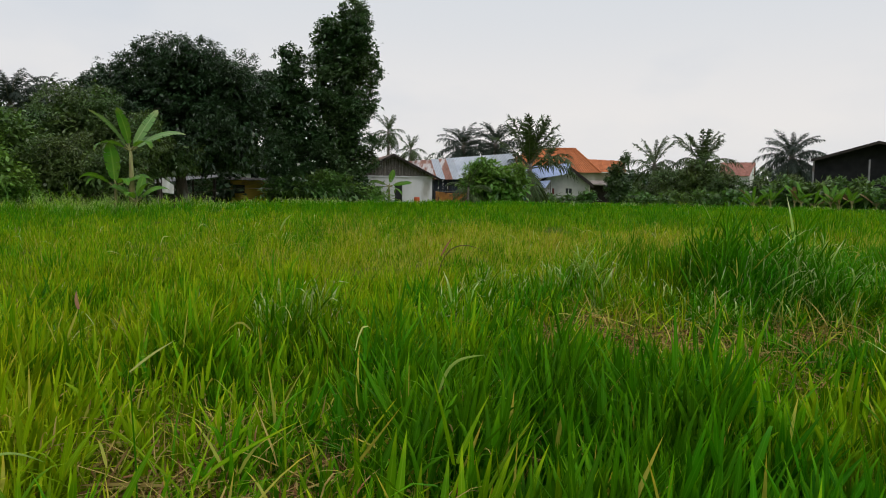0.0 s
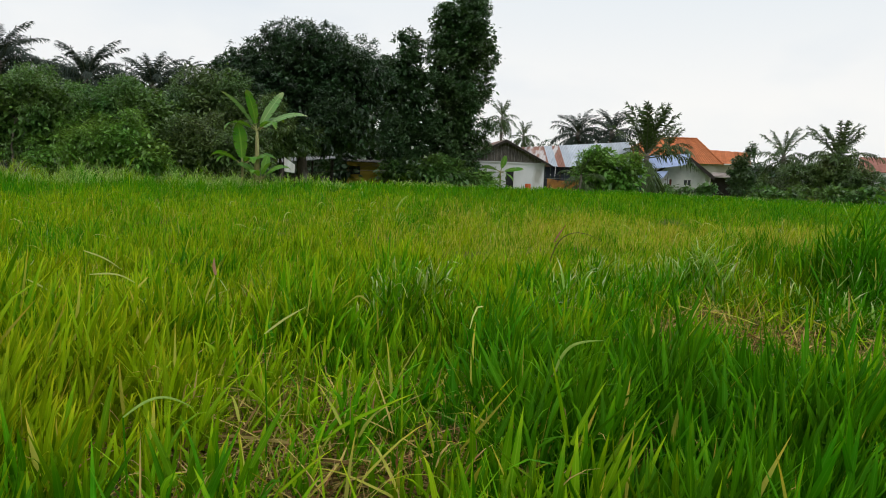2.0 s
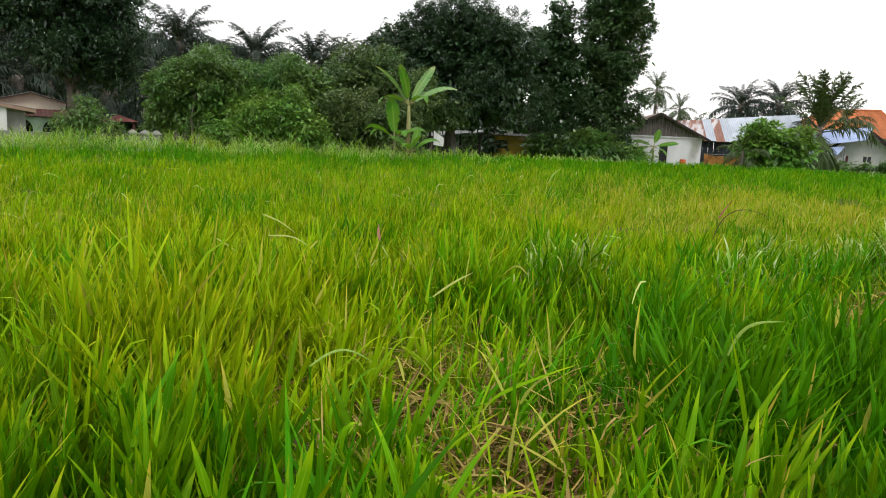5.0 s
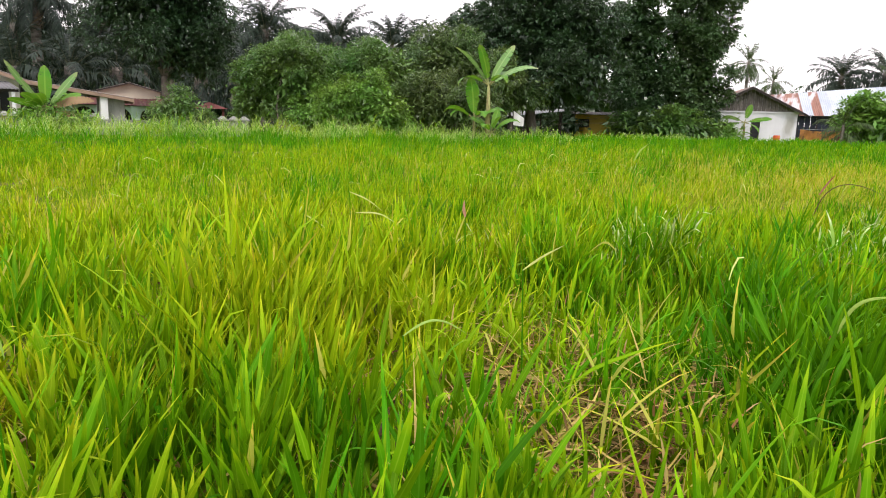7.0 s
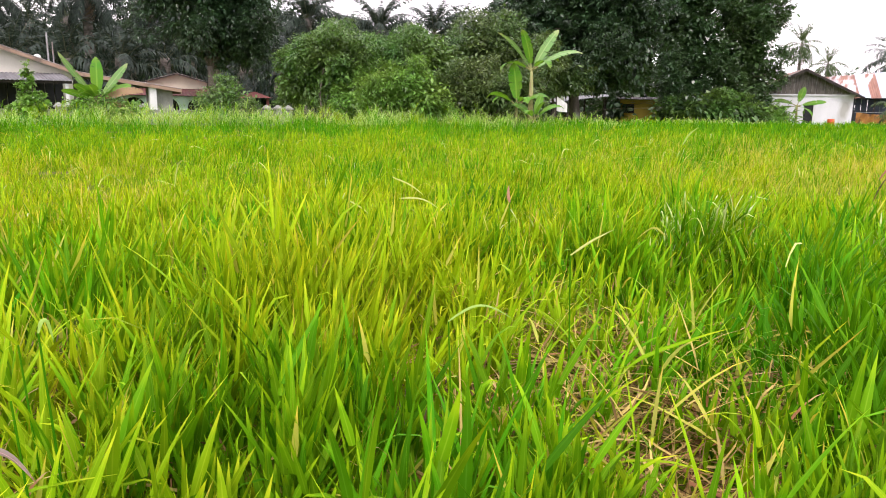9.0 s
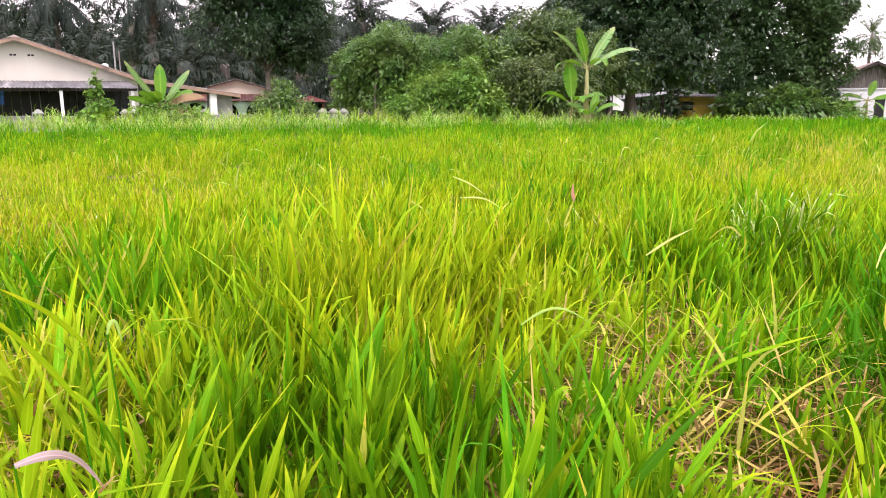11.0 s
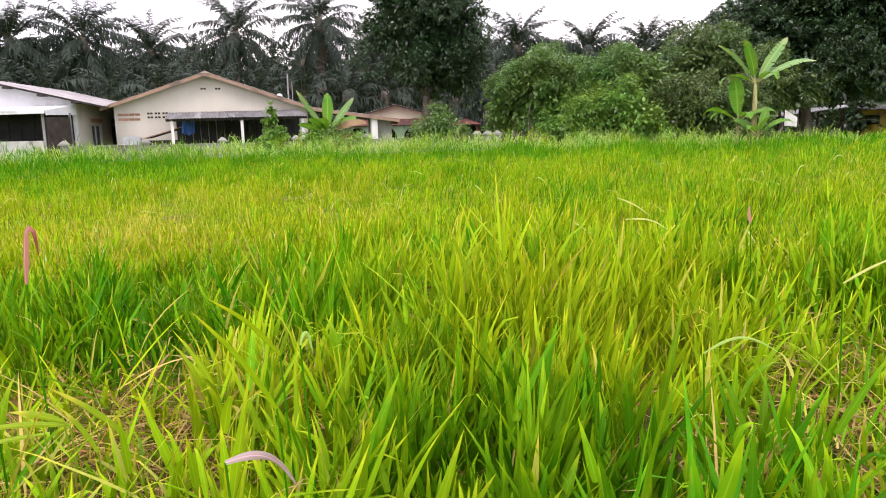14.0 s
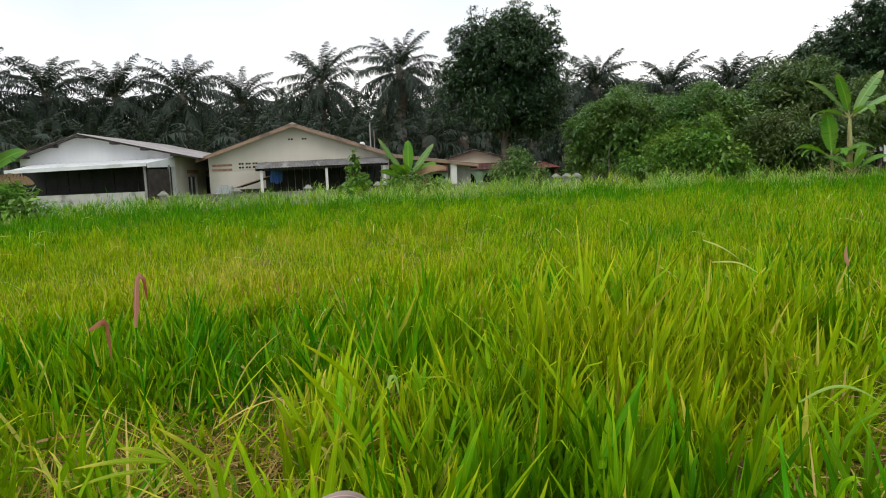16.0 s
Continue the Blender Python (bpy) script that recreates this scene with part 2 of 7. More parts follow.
L_BANANA_DEAD = leaf_material("banana_leaf_dead", (0.30, 0.20, 0.11), (1.2, 1.0, 0.8), None, 0.8, 0.3, 0.02, rough=0.8, translucent=0.15)
BARK = material("bark", (0.17, 0.14, 0.11), (0.06, 0.05, 0.04), 0.95, 3, 30, 0.9, stretch=(1, 1, 0.3), stain=(0.24, 0.25, 0.2), stain_at=0.6)
BARK_PALM = material("palm_trunk", (0.25, 0.22, 0.19), (0.09, 0.075, 0.06), 0.95, 2, 25, 0.9, stretch=(1, 1, 3))
BANANA_STEM = material("banana_stem", (0.30, 0.33, 0.12), (0.20, 0.15, 0.07), 0.7, 4, 20, 0.2, stretch=(2, 2, 0.4))
PLASTER_WHITE = material("plaster_white_weathered", (0.69, 0.685, 0.71), (0.57, 0.57, 0.59), 0.9, 1.2, 25, 0.2, stain=(0.40, 0.39, 0.36), stain_at=0.66, stretch=(1, 1, 0.35))
PLASTER_CREAM = material("plaster_cream", (0.60, 0.57, 0.49), (0.51, 0.48, 0.41), 0.9, 0.9, 25, 0.15, stain=(0.45, 0.41, 0.34), stain_at=0.7, stretch=(1, 1, 0.4))
PLASTER_GREY = material("plaster_grey", (0.30, 0.30, 0.27), (0.17, 0.17, 0.15), 0.95, 1.5, 25, 0.3, stain=(0.13, 0.13, 0.11), stain_at=0.58, stretch=(1, 1, 0.4))
PLASTER_PALE = material("plaster_pale_mouldy", (0.50, 0.50, 0.47), (0.34, 0.34, 0.31), 0.95, 3.0, 25, 0.3, stain=(0.16, 0.16, 0.14), stain_at=0.6)
PLASTER_ORANGE = material("plaster_peach", (0.80, 0.72, 0.57), (0.72, 0.63, 0.49), 0.9, 1.2, 25, 0.15)
PLASTER_YELLOW = material("plaster_yellow", (0.55, 0.38, 0.07), (0.40, 0.27, 0.05), 0.9, 1.2, 25, 0.15, stain=(0.25, 0.19, 0.08), stain_at=0.62)
PLASTER_MINT = material("plaster_mint", (0.42, 0.55, 0.42), (0.34, 0.46, 0.35), 0.9, 1.2, 25, 0.15)
WOOD_GREY = material("weathered_planks", (0.20, 0.18, 0.16), (0.07, 0.06, 0.055), 0.95, 3, 40, 0.4, stretch=(6, 6, 0.6), jitter=0.25)
WOOD_BARGE = material("bargeboard_brown", (0.34, 0.235, 0.17), (0.25, 0.165, 0.115), 0.8, 2, 30, 0.2, stain=(0.15, 0.11, 0.085), stain_at=0.6)
WOOD_DARK = material("dark_timber", (0.055, 0.045, 0.04), (0.025, 0.02, 0.018), 0.9, 3, 30, 0.3, jitter=0.2)
ZINC = material("zinc_roof_rusty", (0.56, 0.60, 0.66), (0.40, 0.45, 0.52), 0.55, 0.9, 18, 0.15, metal=0.2, stain=(0.26, 0.13, 0.09), stain_at=0.60, stretch=(1.4, 0.3, 1), jitter=0.18)
ZINC_RUST = material("zinc_sheet_rust", (0.30, 0.155, 0.115), (0.19, 0.095, 0.07), 0.8, 1.5, 18, 0.2, stain=(0.50, 0.47, 0.47), stain_at=0.55, stretch=(2.2, 0.35, 1), jitter=0.2)
ZINC_GREY = material("zinc_sheet_grey", (0.34, 0.34, 0.34), (0.20, 0.19, 0.19), 0.6, 1.5, 18, 0.2, metal=0.2, stain=(0.22, 0.15, 0.12), stain_at=0.63, jitter=0.15)
ZINC_BLUE = material("metal_sheet_blue", (0.38, 0.46, 0.66), (0.29, 0.36, 0.55), 0.5, 1.5, 18, 0.1, metal=0.15, jitter=0.12)
ASBESTOS = material("roof_sheet_brown_grey", (0.36, 0.31, 0.28), (0.22, 0.18, 0.16), 0.9, 1.2, 20, 0.3, stain=(0.15, 0.12, 0.10), stain_at=0.6, jitter=0.15)
ASBESTOS_PALE = material("roof_sheet_pale_grey", (0.36, 0.34, 0.345), (0.25, 0.23, 0.23), 0.9, 1.2, 20, 0.3, stain=(0.24, 0.21, 0.2), stain_at=0.62, jitter=0.15)
AWNING_WHITE = material("awning_pale_metal", (0.74, 0.76, 0.78), (0.62, 0.64, 0.67), 0.45, 1.5, 18, 0.05, metal=0.1, stain=(0.45, 0.44, 0.42), stain_at=0.68)
TILE_ORANGE = material("roof_tile_orange", (0.52, 0.17, 0.06), (0.38, 0.12, 0.045), 0.8, 2.5, 20, 0.2, jitter=0.2)
TILE_RED = material("roof_tile_red", (0.40, 0.19, 0.15), (0.28, 0.12, 0.09), 0.8, 2.5, 20, 0.2, jitter=0.2)
PAINT_RED = material("paint_dark_red", (0.24, 0.075, 0.06), (0.16, 0.045, 0.038), 0.6, 2, 20, 0.1)
PAINT_WHITE = material("paint_white", (0.74, 0.74, 0.72), (0.60, 0.60, 0.58), 0.6, 2, 20, 0.1)
ZINC_DULL = material("zinc_sheet_dull", (0.19, 0.185, 0.19), (0.10, 0.095, 0.095), 0.75, 1.5, 18, 0.2, stain=(0.27, 0.26, 0.26), stain_at=0.6, stretch=(2.0, 0.4, 1), jitter=0.25)
TILE_MAROON = material("roof_tile_maroon", (0.17, 0.055, 0.048), (0.10, 0.034, 0.03), 0.8, 2.5, 20, 0.2, jitter=0.2)
CLOTH_BLUE = material("cloth_blue", (0.05, 0.13, 0.36), (0.03, 0.09, 0.28), 0.9, 4, 40, 0.2)
TANK_GREY = material("tank_pale_grey", (0.46, 0.48, 0.50), (0.33, 0.35, 0.37), 0.6, 2.5, 20, 0.2, stain=(0.22, 0.22, 0.21), stain_at=0.6, stretch=(1, 1, 0.3))
DARK_BLUE = material("board_dark_blue", (0.045, 0.055, 0.075), (0.025, 0.03, 0.042), 0.8, 2, 20, 0.2, jitter=0.25)
# Near-black colour painted as the shade inside openings and under roofs
SHADE_DARK = material("painted_shade_dark", (0.035, 0.035, 0.038), (0.02, 0.02, 0.022), 0.95, 2, 20, 0.1)
TARP = material("tarpaulin_orange", (0.50, 0.24, 0.06), (0.30, 0.13, 0.04), 0.7, 3, 20, 0.4, stain=(0.12, 0.07, 0.04), stain_at=0.55)
PLASTIC_RED = material("plastic_red_orange", (0.60, 0.10, 0.03), (0.45, 0.07, 0.02), 0.45, 3, 30, 0.05)
TEAL = material("board_teal", (0.05, 0.22, 0.22), (0.035, 0.15, 0.15), 0.7, 3, 30, 0.1)
BRICK_BAND = material("brick_band", (0.40, 0.24, 0.17), (0.30, 0.17, 0.12), 0.9, 4, 40, 0.3, jitter=0.2)
GLASS = material("window_glass_dark", (0.05, 0.06, 0.065), (0.03, 0.035, 0.04), 0.12, 3, 30, 0.0, spec=0.6)


# ---- helpers of this scene ----
def mesh_of(bm, name, mats, smooth=False):
    me = bpy.data.meshes.new(name)
    bmesh.ops.recalc_face_normals(bm, faces=bm.faces)
    bm.to_mesh(me)
    bm.free()
    for m in (mats if isinstance(mats, (list, tuple)) else [mats]):
        me.materials.append(m)
    if smooth:
        me.polygons.foreach_set("use_smooth", [True] * len(me.polygons))
    return me


def part(name, bm, mats, parent, label="", smooth=False):
    ob = new(name, bm if isinstance(bm, bpy.types.Mesh) else mesh_of(bm, name, mats, smooth))
    ob.parent = parent
    if label:
        tagged(ob, label)
    return ob


def thing(name, m, label, category, group="", kind=""):
    ob = new(name)
    ob.empty_display_size = 0.2
    ob.matrix_world = m
    return tagged(ob, label, category, group, kind)


def box(bm, x0, x1, y0, y1, z0, z1):
    v = [bm.verts.new(p) for p in ((x0, y0, z0), (x1, y0, z0), (x1, y1, z0), (x0, y1, z0), (x0, y0, z1), (x1, y0, z1), (x1, y1, z1), (x0, y1, z1))]
    for f in ((0, 3, 2, 1), (4, 5, 6, 7), (0, 1, 5, 4), (1, 2, 6, 5), (2, 3, 7, 6), (3, 0, 4, 7)):
        bm.faces.new([v[i] for i in f])
    return bm


def boxed(*args):
    return box(bmesh.new(), *args)


def slab(corners, thick, bm=None):
    """A sheet through four or more corners in order, with thickness along its normal."""
    bm = bm or bmesh.new()
    c = [Vector(p) for p in corners]
    n = (c[1] - c[0]).cross(c[2] - c[0]).normalized() * thick
    lo, hi = [bm.verts.new(p) for p in c], [bm.verts.new(p + n) for p in c]
    k = len(c)
    bm.faces.new(lo[::-1])
    bm.faces.new(hi)
    for i in range(k):
        bm.faces.new((lo[i], lo[(i + 1) % k], hi[(i + 1) % k], hi[i]))
    return bm


def tube(bm, pts, radii, sides=7):
    pts = [Vector(p) for p in pts]
    rings = []
    for i, p in enumerate(pts):
        d = (pts[min(i + 1, len(pts) - 1)] - pts[max(i - 1, 0)]).normalized()
        a = d.orthogonal().normalized() if abs(d.z) > 0.95 else d.cross(Vector((0, 0, 1))).normalized()
        b = d.cross(a)
        rings.append([bm.verts.new(p + (a * math.cos(k * math.tau / sides) + b * math.sin(k * math.tau / sides)) * radii[i]) for k in range(sides)])
    for r0, r1 in zip(rings, rings[1:]):
        for k in range(sides):
            bm.faces.new((r0[k], r0[(k + 1) % sides], r1[(k + 1) % sides], r1[k]))
    bm.faces.new(rings[0][::-1])
    bm.faces.new(rings[-1])
    return bm


def corrugated(a, b, c, d, waves, depth=0.03, thick=0.01):
    """A corrugated sheet: a-b is the lower edge, d-c the upper one; the waves run from the lower edge to the upper."""
    a, b, c, d = (Vector(p) for p in (a, b, c, d))
    n = (b - a).cross(d - a).normalized()
    bm = bmesh.new()
    steps = waves * 4
    rows = []
    for i in range(steps + 1):
        t = i / steps
        h = n * (math.sin(t * waves * math.tau) * depth * 0.5)
        lo, hi = a.lerp(b, t) + h, d.lerp(c, t) + h
        rows.append([bm.verts.new(p) for p in (lo, hi, hi - n * thick, lo - n * thick)])
    for r, s in zip(rows, rows[1:]):
        for k in range(4):
            bm.faces.new((r[k], s[k], s[(k + 1) % 4], r[(k + 1) % 4]))
    bm.faces.new(rows[0])
    bm.faces.new(rows[-1][::-1])
    return bm


def sheets(name, a, b, c, d, count, mat, parent, label="", waves=5, lift=0.006, seed=1):
    """A roof slope of lapped sheets, side by side, each a part of its own; mat may be a list to draw from."""
    rng = random.Random(seed)
    a, b, c, d = (Vector(p) for p in (a, b, c, d))
    n = (b - a).cross(d - a).normalized()
    for i in range(count):
        t0, t1 = i / count, (i + 1.04) / count if i < count - 1 else 1.0
        up = n * (lift * (i % 2))
        slip = (a - d).normalized() * rng.uniform(0, 0.05)
        bm = corrugated(a.lerp(b, t0) + up + slip, a.lerp(b, t1) + up + slip, d.lerp(c, t1) + up, d.lerp(c, t0) + up, waves)
        part(name, bm, rng.choice(mat) if isinstance(mat, list) else mat, parent, label if i == 0 else "")


def strip_mesh(name, rings, mats, mat_index, uvs=True):
    """Many leaves at once. rings: (leaf, step, side, xyz) with the last step drawn together to a tip."""
    n, s, k, _ = rings.shape
    body = rings[:, :-1].reshape(n, (s - 1) * k, 3)
    tip = rings[:, -1, k // 2][:, None, :]
    verts = np.concatenate([body, tip], 1)
    per = (s - 1) * k + 1
    quads = [(r * k + j, r * k + j + 1, (r + 1) * k + j + 1, (r + 1) * k + j) for r in range(s - 2) for j in range(k - 1)]
    tris = [((s - 2) * k + j, (s - 2) * k + j + 1, per - 1) for j in range(k - 1)]
    one = np.array([i for f in quads + tris for i in f], np.int64)
    lens = np.array([4] * len(quads) + [3] * len(tris), np.int64)
    loops = (one[None, :] + (np.arange(n) * per)[:, None]).ravel()
    starts = np.concatenate([[0], np.cumsum(np.tile(lens, n))[:-1]])
    me = bpy.data.meshes.new(name)
    me.vertices.add(n * per)
    me.vertices.foreach_set("co", verts.astype(np.float32).ravel())
    me.loops.add(len(loops))
    me.loops.foreach_set("vertex_index", loops.astype(np.int32))
    me.polygons.add(n * len(lens))
    me.polygons.foreach_set("loop_start", starts.astype(np.int32))
    for m in mats:
        me.materials.append(m)
    me.polygons.foreach_set("material_index", np.repeat(np.asarray(mat_index), len(lens)).astype(np.int32))
    me.polygons.foreach_set("use_smooth", np.ones(n * len(lens), bool))
    if uvs:
        uv_one = np.array([((i % k) / (k - 1) if i < per - 1 else 0.5, (i // k) / (s - 1) if i < per - 1 else 1.0) for i in one], np.float32)
        layer = me.uv_layers.new(name="UVMap")
        layer.uv.foreach_set("vector", np.tile(uv_one, (n, 1)).ravel())
    me.update(calc_edges=True)
    return me


def diamond_mesh(name, base, left, right, tip, mat):
    """Many small leaves, each one four-cornered blade."""
    n = len(base)
    verts = np.stack([base, right, tip, left], 1).reshape(-1, 3)
    me = bpy.data.meshes.new(name)
    me.vertices.add(n * 4)
    me.vertices.foreach_set("co", verts.astype(np.float32).ravel())
    me.loops.add(n * 4)
    me.loops.foreach_set("vertex_index", np.arange(n * 4, dtype=np.int32))
    me.polygons.add(n)
    me.polygons.foreach_set("loop_start", (np.arange(n) * 4).astype(np.int32))
    me.materials.append(mat)
    layer = me.uv_layers.new(name="UVMap")
    layer.uv.foreach_set("vector", np.tile(np.array([(0.5, 0), (1, 0.5), (0.5, 1), (0, 0.5)], np.float32), (n, 1)).ravel())
    me.update(calc_edges=True)
    return me


# ---- ground ----
FENCE_A, FENCE_B = Vector((-30.9, 6.4, 0)), Vector((-23.2, 22.3, 0))
FENCE_U = (FENCE_B - FENCE_A).normalized()


def ground_z(x, y):
    """The field is level; the yards behind the low wall lie half a metre lower."""
    s = (np.asarray(x) - FENCE_A.x) * -FENCE_U.y + (np.asarray(y) - FENCE_A.y) * FENCE_U.x
    k = np.clip(s / 2.5, 0, 1)
    r = np.hypot(x, y)
    return -0.5 * k * k * (3 - 2 * k) + 0.03 * np.sin(np.asarray(x) * 0.9) * np.cos(np.asarray(y) * 0.7) * np.clip(r / 6, 0, 1)


def build_ground():
    bm = bmesh.new()
    radii = [0.0, 1, 2, 3, 4, 5, 6, 8, 10, 12, 15, 18, 21, 24, 27, 30, 33, 36, 40, 45, 50, 60, 75, 100, 150, 250, 500, 1000, 2000, 4000]
    sides = 96
    centre = bm.verts.new((0, 0, float(ground_z(0, 0))))
    rings = []
    for r in radii[1:]:
        ring = []
        for k in range(sides):
            x, y = r * math.cos(k * math.tau / sides), r * math.sin(k * math.tau / sides)
            ring.append(bm.verts.new((x, y, float(ground_z(x, y)))))
        rings.append(ring)
    for k in range(sides):
        bm.faces.new((centre, rings[0][k], rings[0][(k + 1) % sides]))
        for a, b in zip(rings, rings[1:]):
            bm.faces.new((a[k], b[k], b[(k + 1) % sides], a[(k + 1) % sides]))
    ob = new("ground", mesh_of(bm, "ground", SOIL, True))
    return tagged(ob, "brown soil with dead grass litter under the field", "ground", kind="structure")


build_ground()

# ---- grass ----
NP = np.random.RandomState(7)


def waves(x, y, size, seed):
    """A smooth random field over the plan, about -1 to 1."""
    r = np.random.RandomState(seed)
    total = 0
    for _ in range(6):
        a, ph = r.uniform(0, math.tau), r.uniform(0, math.tau)
        k = math.tau / size * r.uniform(0.6, 1.5)
        total = total + np.sin(x * math.cos(a) * k + y * math.sin(a) * k + ph)
    return total / 3.2


def bumps(x, y, places):
    total = 0
    for px, py, rad, gain in places:
        total = total + gain * np.exp(-((x - px) ** 2 + (y - py) ** 2) / (rad * rad))
    return total


BARE = [(-0.76, 2.0, 0.46, 1.5), (-1.08, 2.5, 0.36, 0.85), (-0.62, 1.6, 0.28, 0.6), (-2.42, 0.40, 0.50, 1.6), (-1.95, 0.22, 0.34, 1.3), (0.95, 4.8, 0.55, 1.8), (2.5, 4.9, 0.6, 1.0), (1.5, 4.2, 0.45, 0.7), (-2.0, 3.6, 0.3, 0.6), (-2.75, 2.75, 0.22, 0.25)]
TALL = [(-4.6, 2.2, 0.5, 0.2), (-3.6, 1.2, 0.5, 0.15), (2.2, 6.1, 0.55, 1.3), (2.6, 6.4, 0.6, 0.45), (4.4, 7.6, 1.7, 0.4), (1.0, 6.6, 0.6, 0.4), (-2.1, 0.62, 0.4, 0.25), (-0.3, 2.2, 0.55, 0.12), (-3.9, 2.85, 0.3, 0.3), (5.5, 5.5, 1.8, 0.5), (-2.0, 0.2, 0.3, 0.15)]
SHORT = [(-6.3, 1.5, 1.4, 0.45), (-0.85, 0.92, 0.4, 0.22), (-6.4, 0.6, 2.0, 0.3), (-9.0, 1.9, 2.4, 0.3), (-6.8, 2.8, 1.8, 0.25), (0.8, 4.2, 0.6, 0.42), (1.7, 3.9, 0.7, 0.3), (-0.6, 7.3, 1.6, 0.3), (-7.5, 3.0, 1.6, 0.25), (-3.2, 4.8, 0.9, 0.15)]
DEEP = [(-3.7, 1.2, 0.7, 0.6), (-4.8, 2.5, 0.6, 0.5), (-15.0, 4.0, 4.5, 0.5), (-4.0, 0.5, 0.8, 0.5), (0.2, 3.1, 1.3, 0.55), (-0.2, 2.3, 0.7, 1.15), (2.35, 6.1, 0.9, 1.1), (-2.1, 0.6, 0.5, 0.45), (-2.9, 0.95, 0.42, 0.8), (0.7, 1.9, 0.5, 0.4), (-3.9, 2.85, 0.3, 0.8), (-0.82, 0.92, 0.38, 1.1), (-1.15, 1.3, 0.35, 0.8), (4.2, 7.6, 2.0, 0.2)]
LIME = [(1.25, 2.4, 0.6, 0.6), (-1.15, 0.65, 0.42, 0.25), (-0.2, 1.25, 0.4, 0.4), (-1.5, 0.2, 0.4, 0.2), (-9.0, 1.9, 2.6, 0.5), (-6.5, 1.6, 1.5, 0.9), (-0.6, 7.2, 2.0, 0.8), (-1.6, 1.9, 0.8, 0.35), (-2.6, 2.6, 0.9, 0.35), (-7.5, 3.0, 2.0, 0.5), (-1.3, 2.6, 0.5, 0.4), (-1.7, 2.4, 0.6, 0.3)]

ARCH = [(-1.15, 4.35, 0.26, 1.0), (0.25, 6.5, 0.35, 1.0), (0.95, 6.2, 0.3, 1.0), (1.66, 5.3, 0.3, 0.9), (-0.16, 4.75, 0.22, 0.7), (3.1, 6.3, 0.5, 0.8), (2.4, 5.6, 0.35, 0.6)]
DRY = [(-6.8, 1.7, 1.7, 1.0), (-9.2, 2.7, 2.0, 0.75), (-0.6, 9.3, 2.0, 0.9), (-0.3, 12.3, 2.6, 0.85), (2.8, 13.5, 2.8, 0.8), (-5.2, 9.5, 2.4, 0.4), (-7.5, 5.2, 1.8, 0.35), (5.5, 13.0, 4.0, 0.5), (-3.0, 17.0, 4.5, 0.35)]


def places(seed, count, r0, r1, rad, gain):
    """Random spots over the field in view, wider the farther off they lie."""
    r = np.random.RandomState(seed)
    dist, az = np.sqrt(r.uniform(r0 * r0, r1 * r1, count)), np.radians(r.uniform(-38, 97, count))
    wide = r.uniform(0.6, 1.5, count) * rad * (1 + dist / 14)
    return np.stack([-np.sin(az) * dist, np.cos(az) * dist, wide, r.uniform(0.5, 1.0, count) * gain], 1)


TUSSOCK = np.concatenate([places(91, 22, 4.2, 8.0, 0.17, 1.0), places(92, 60, 8.0, 27.0, 0.22, 1.0)])
THIN = np.concatenate([places(93, 34, 2.2, 8.0, 0.14, 0.7), places(94, 46, 8.0, 22.0, 0.28, 0.7)])


def edge(az):
    """How far the field reaches, by the bearing to the left of straight ahead."""
    return np.interp(az, [-60, -30, -10, 0, 8, 15, 20, 30, 44, 58, 74, 84, 100], [46, 48, 49, 51, 47, 42, 36, 31.5, 30.5, 29.0, 30.0, 28.0, 26])


def scatter(r0, r1, density, outside, clump, tuft):
    """Roots of tillers between two distances: most of them crowded into tufts, the rest between. Full density ahead and to the left, thinner behind.
    Gives each root, its offset from the middle of its tuft in tuft widths, and whether it belongs to one."""
    area = math.pi * (r1 * r1 - r0 * r0)
    m = int(area * density / clump)
    per = 13
    n_t = int(m * 0.72 / per)
    r = np.sqrt(NP.uniform(r0 * r0, r1 * r1, n_t))
    az = NP.uniform(-math.pi, math.pi, n_t)
    wide = np.repeat(tuft * NP.uniform(0.6, 1.4, n_t), per)
    ox, oy = NP.normal(0, 1, n_t * per), NP.normal(0, 1, n_t * per)
    x, y = np.repeat(-np.sin(az) * r, per) + ox * wide, np.repeat(np.cos(az) * r, per) + oy * wide
    k = m - n_t * per
    r, az = np.sqrt(NP.uniform(r0 * r0, r1 * r1, k)), NP.uniform(-math.pi, math.pi, k)
    x, y = np.concatenate([x, -np.sin(az) * r]), np.concatenate([y, np.cos(az) * r])
    ox, oy = np.concatenate([ox, np.zeros(k)]), np.concatenate([oy, np.zeros(k)])
    lone = np.arange(len(x)) >= n_t * per
    r, az = np.hypot(x, y), np.degrees(np.arctan2(-x, y))
    keep = ((az > -38) & (az < 98)) | (NP.uniform(0, 1, len(x)) < outside)
    keep &= (r < edge(np.clip(az, -60, 100))) & (r > 0.25)
    keep &= NP.uniform(0, 1, len(x)) > np.clip(bumps(x, y, BARE), 0, 1) * 0.52 + np.clip(bumps(x, y, THIN), 0, 1) * 0.35
    return x[keep], y[keep], ox[keep], oy[keep], lone[keep]


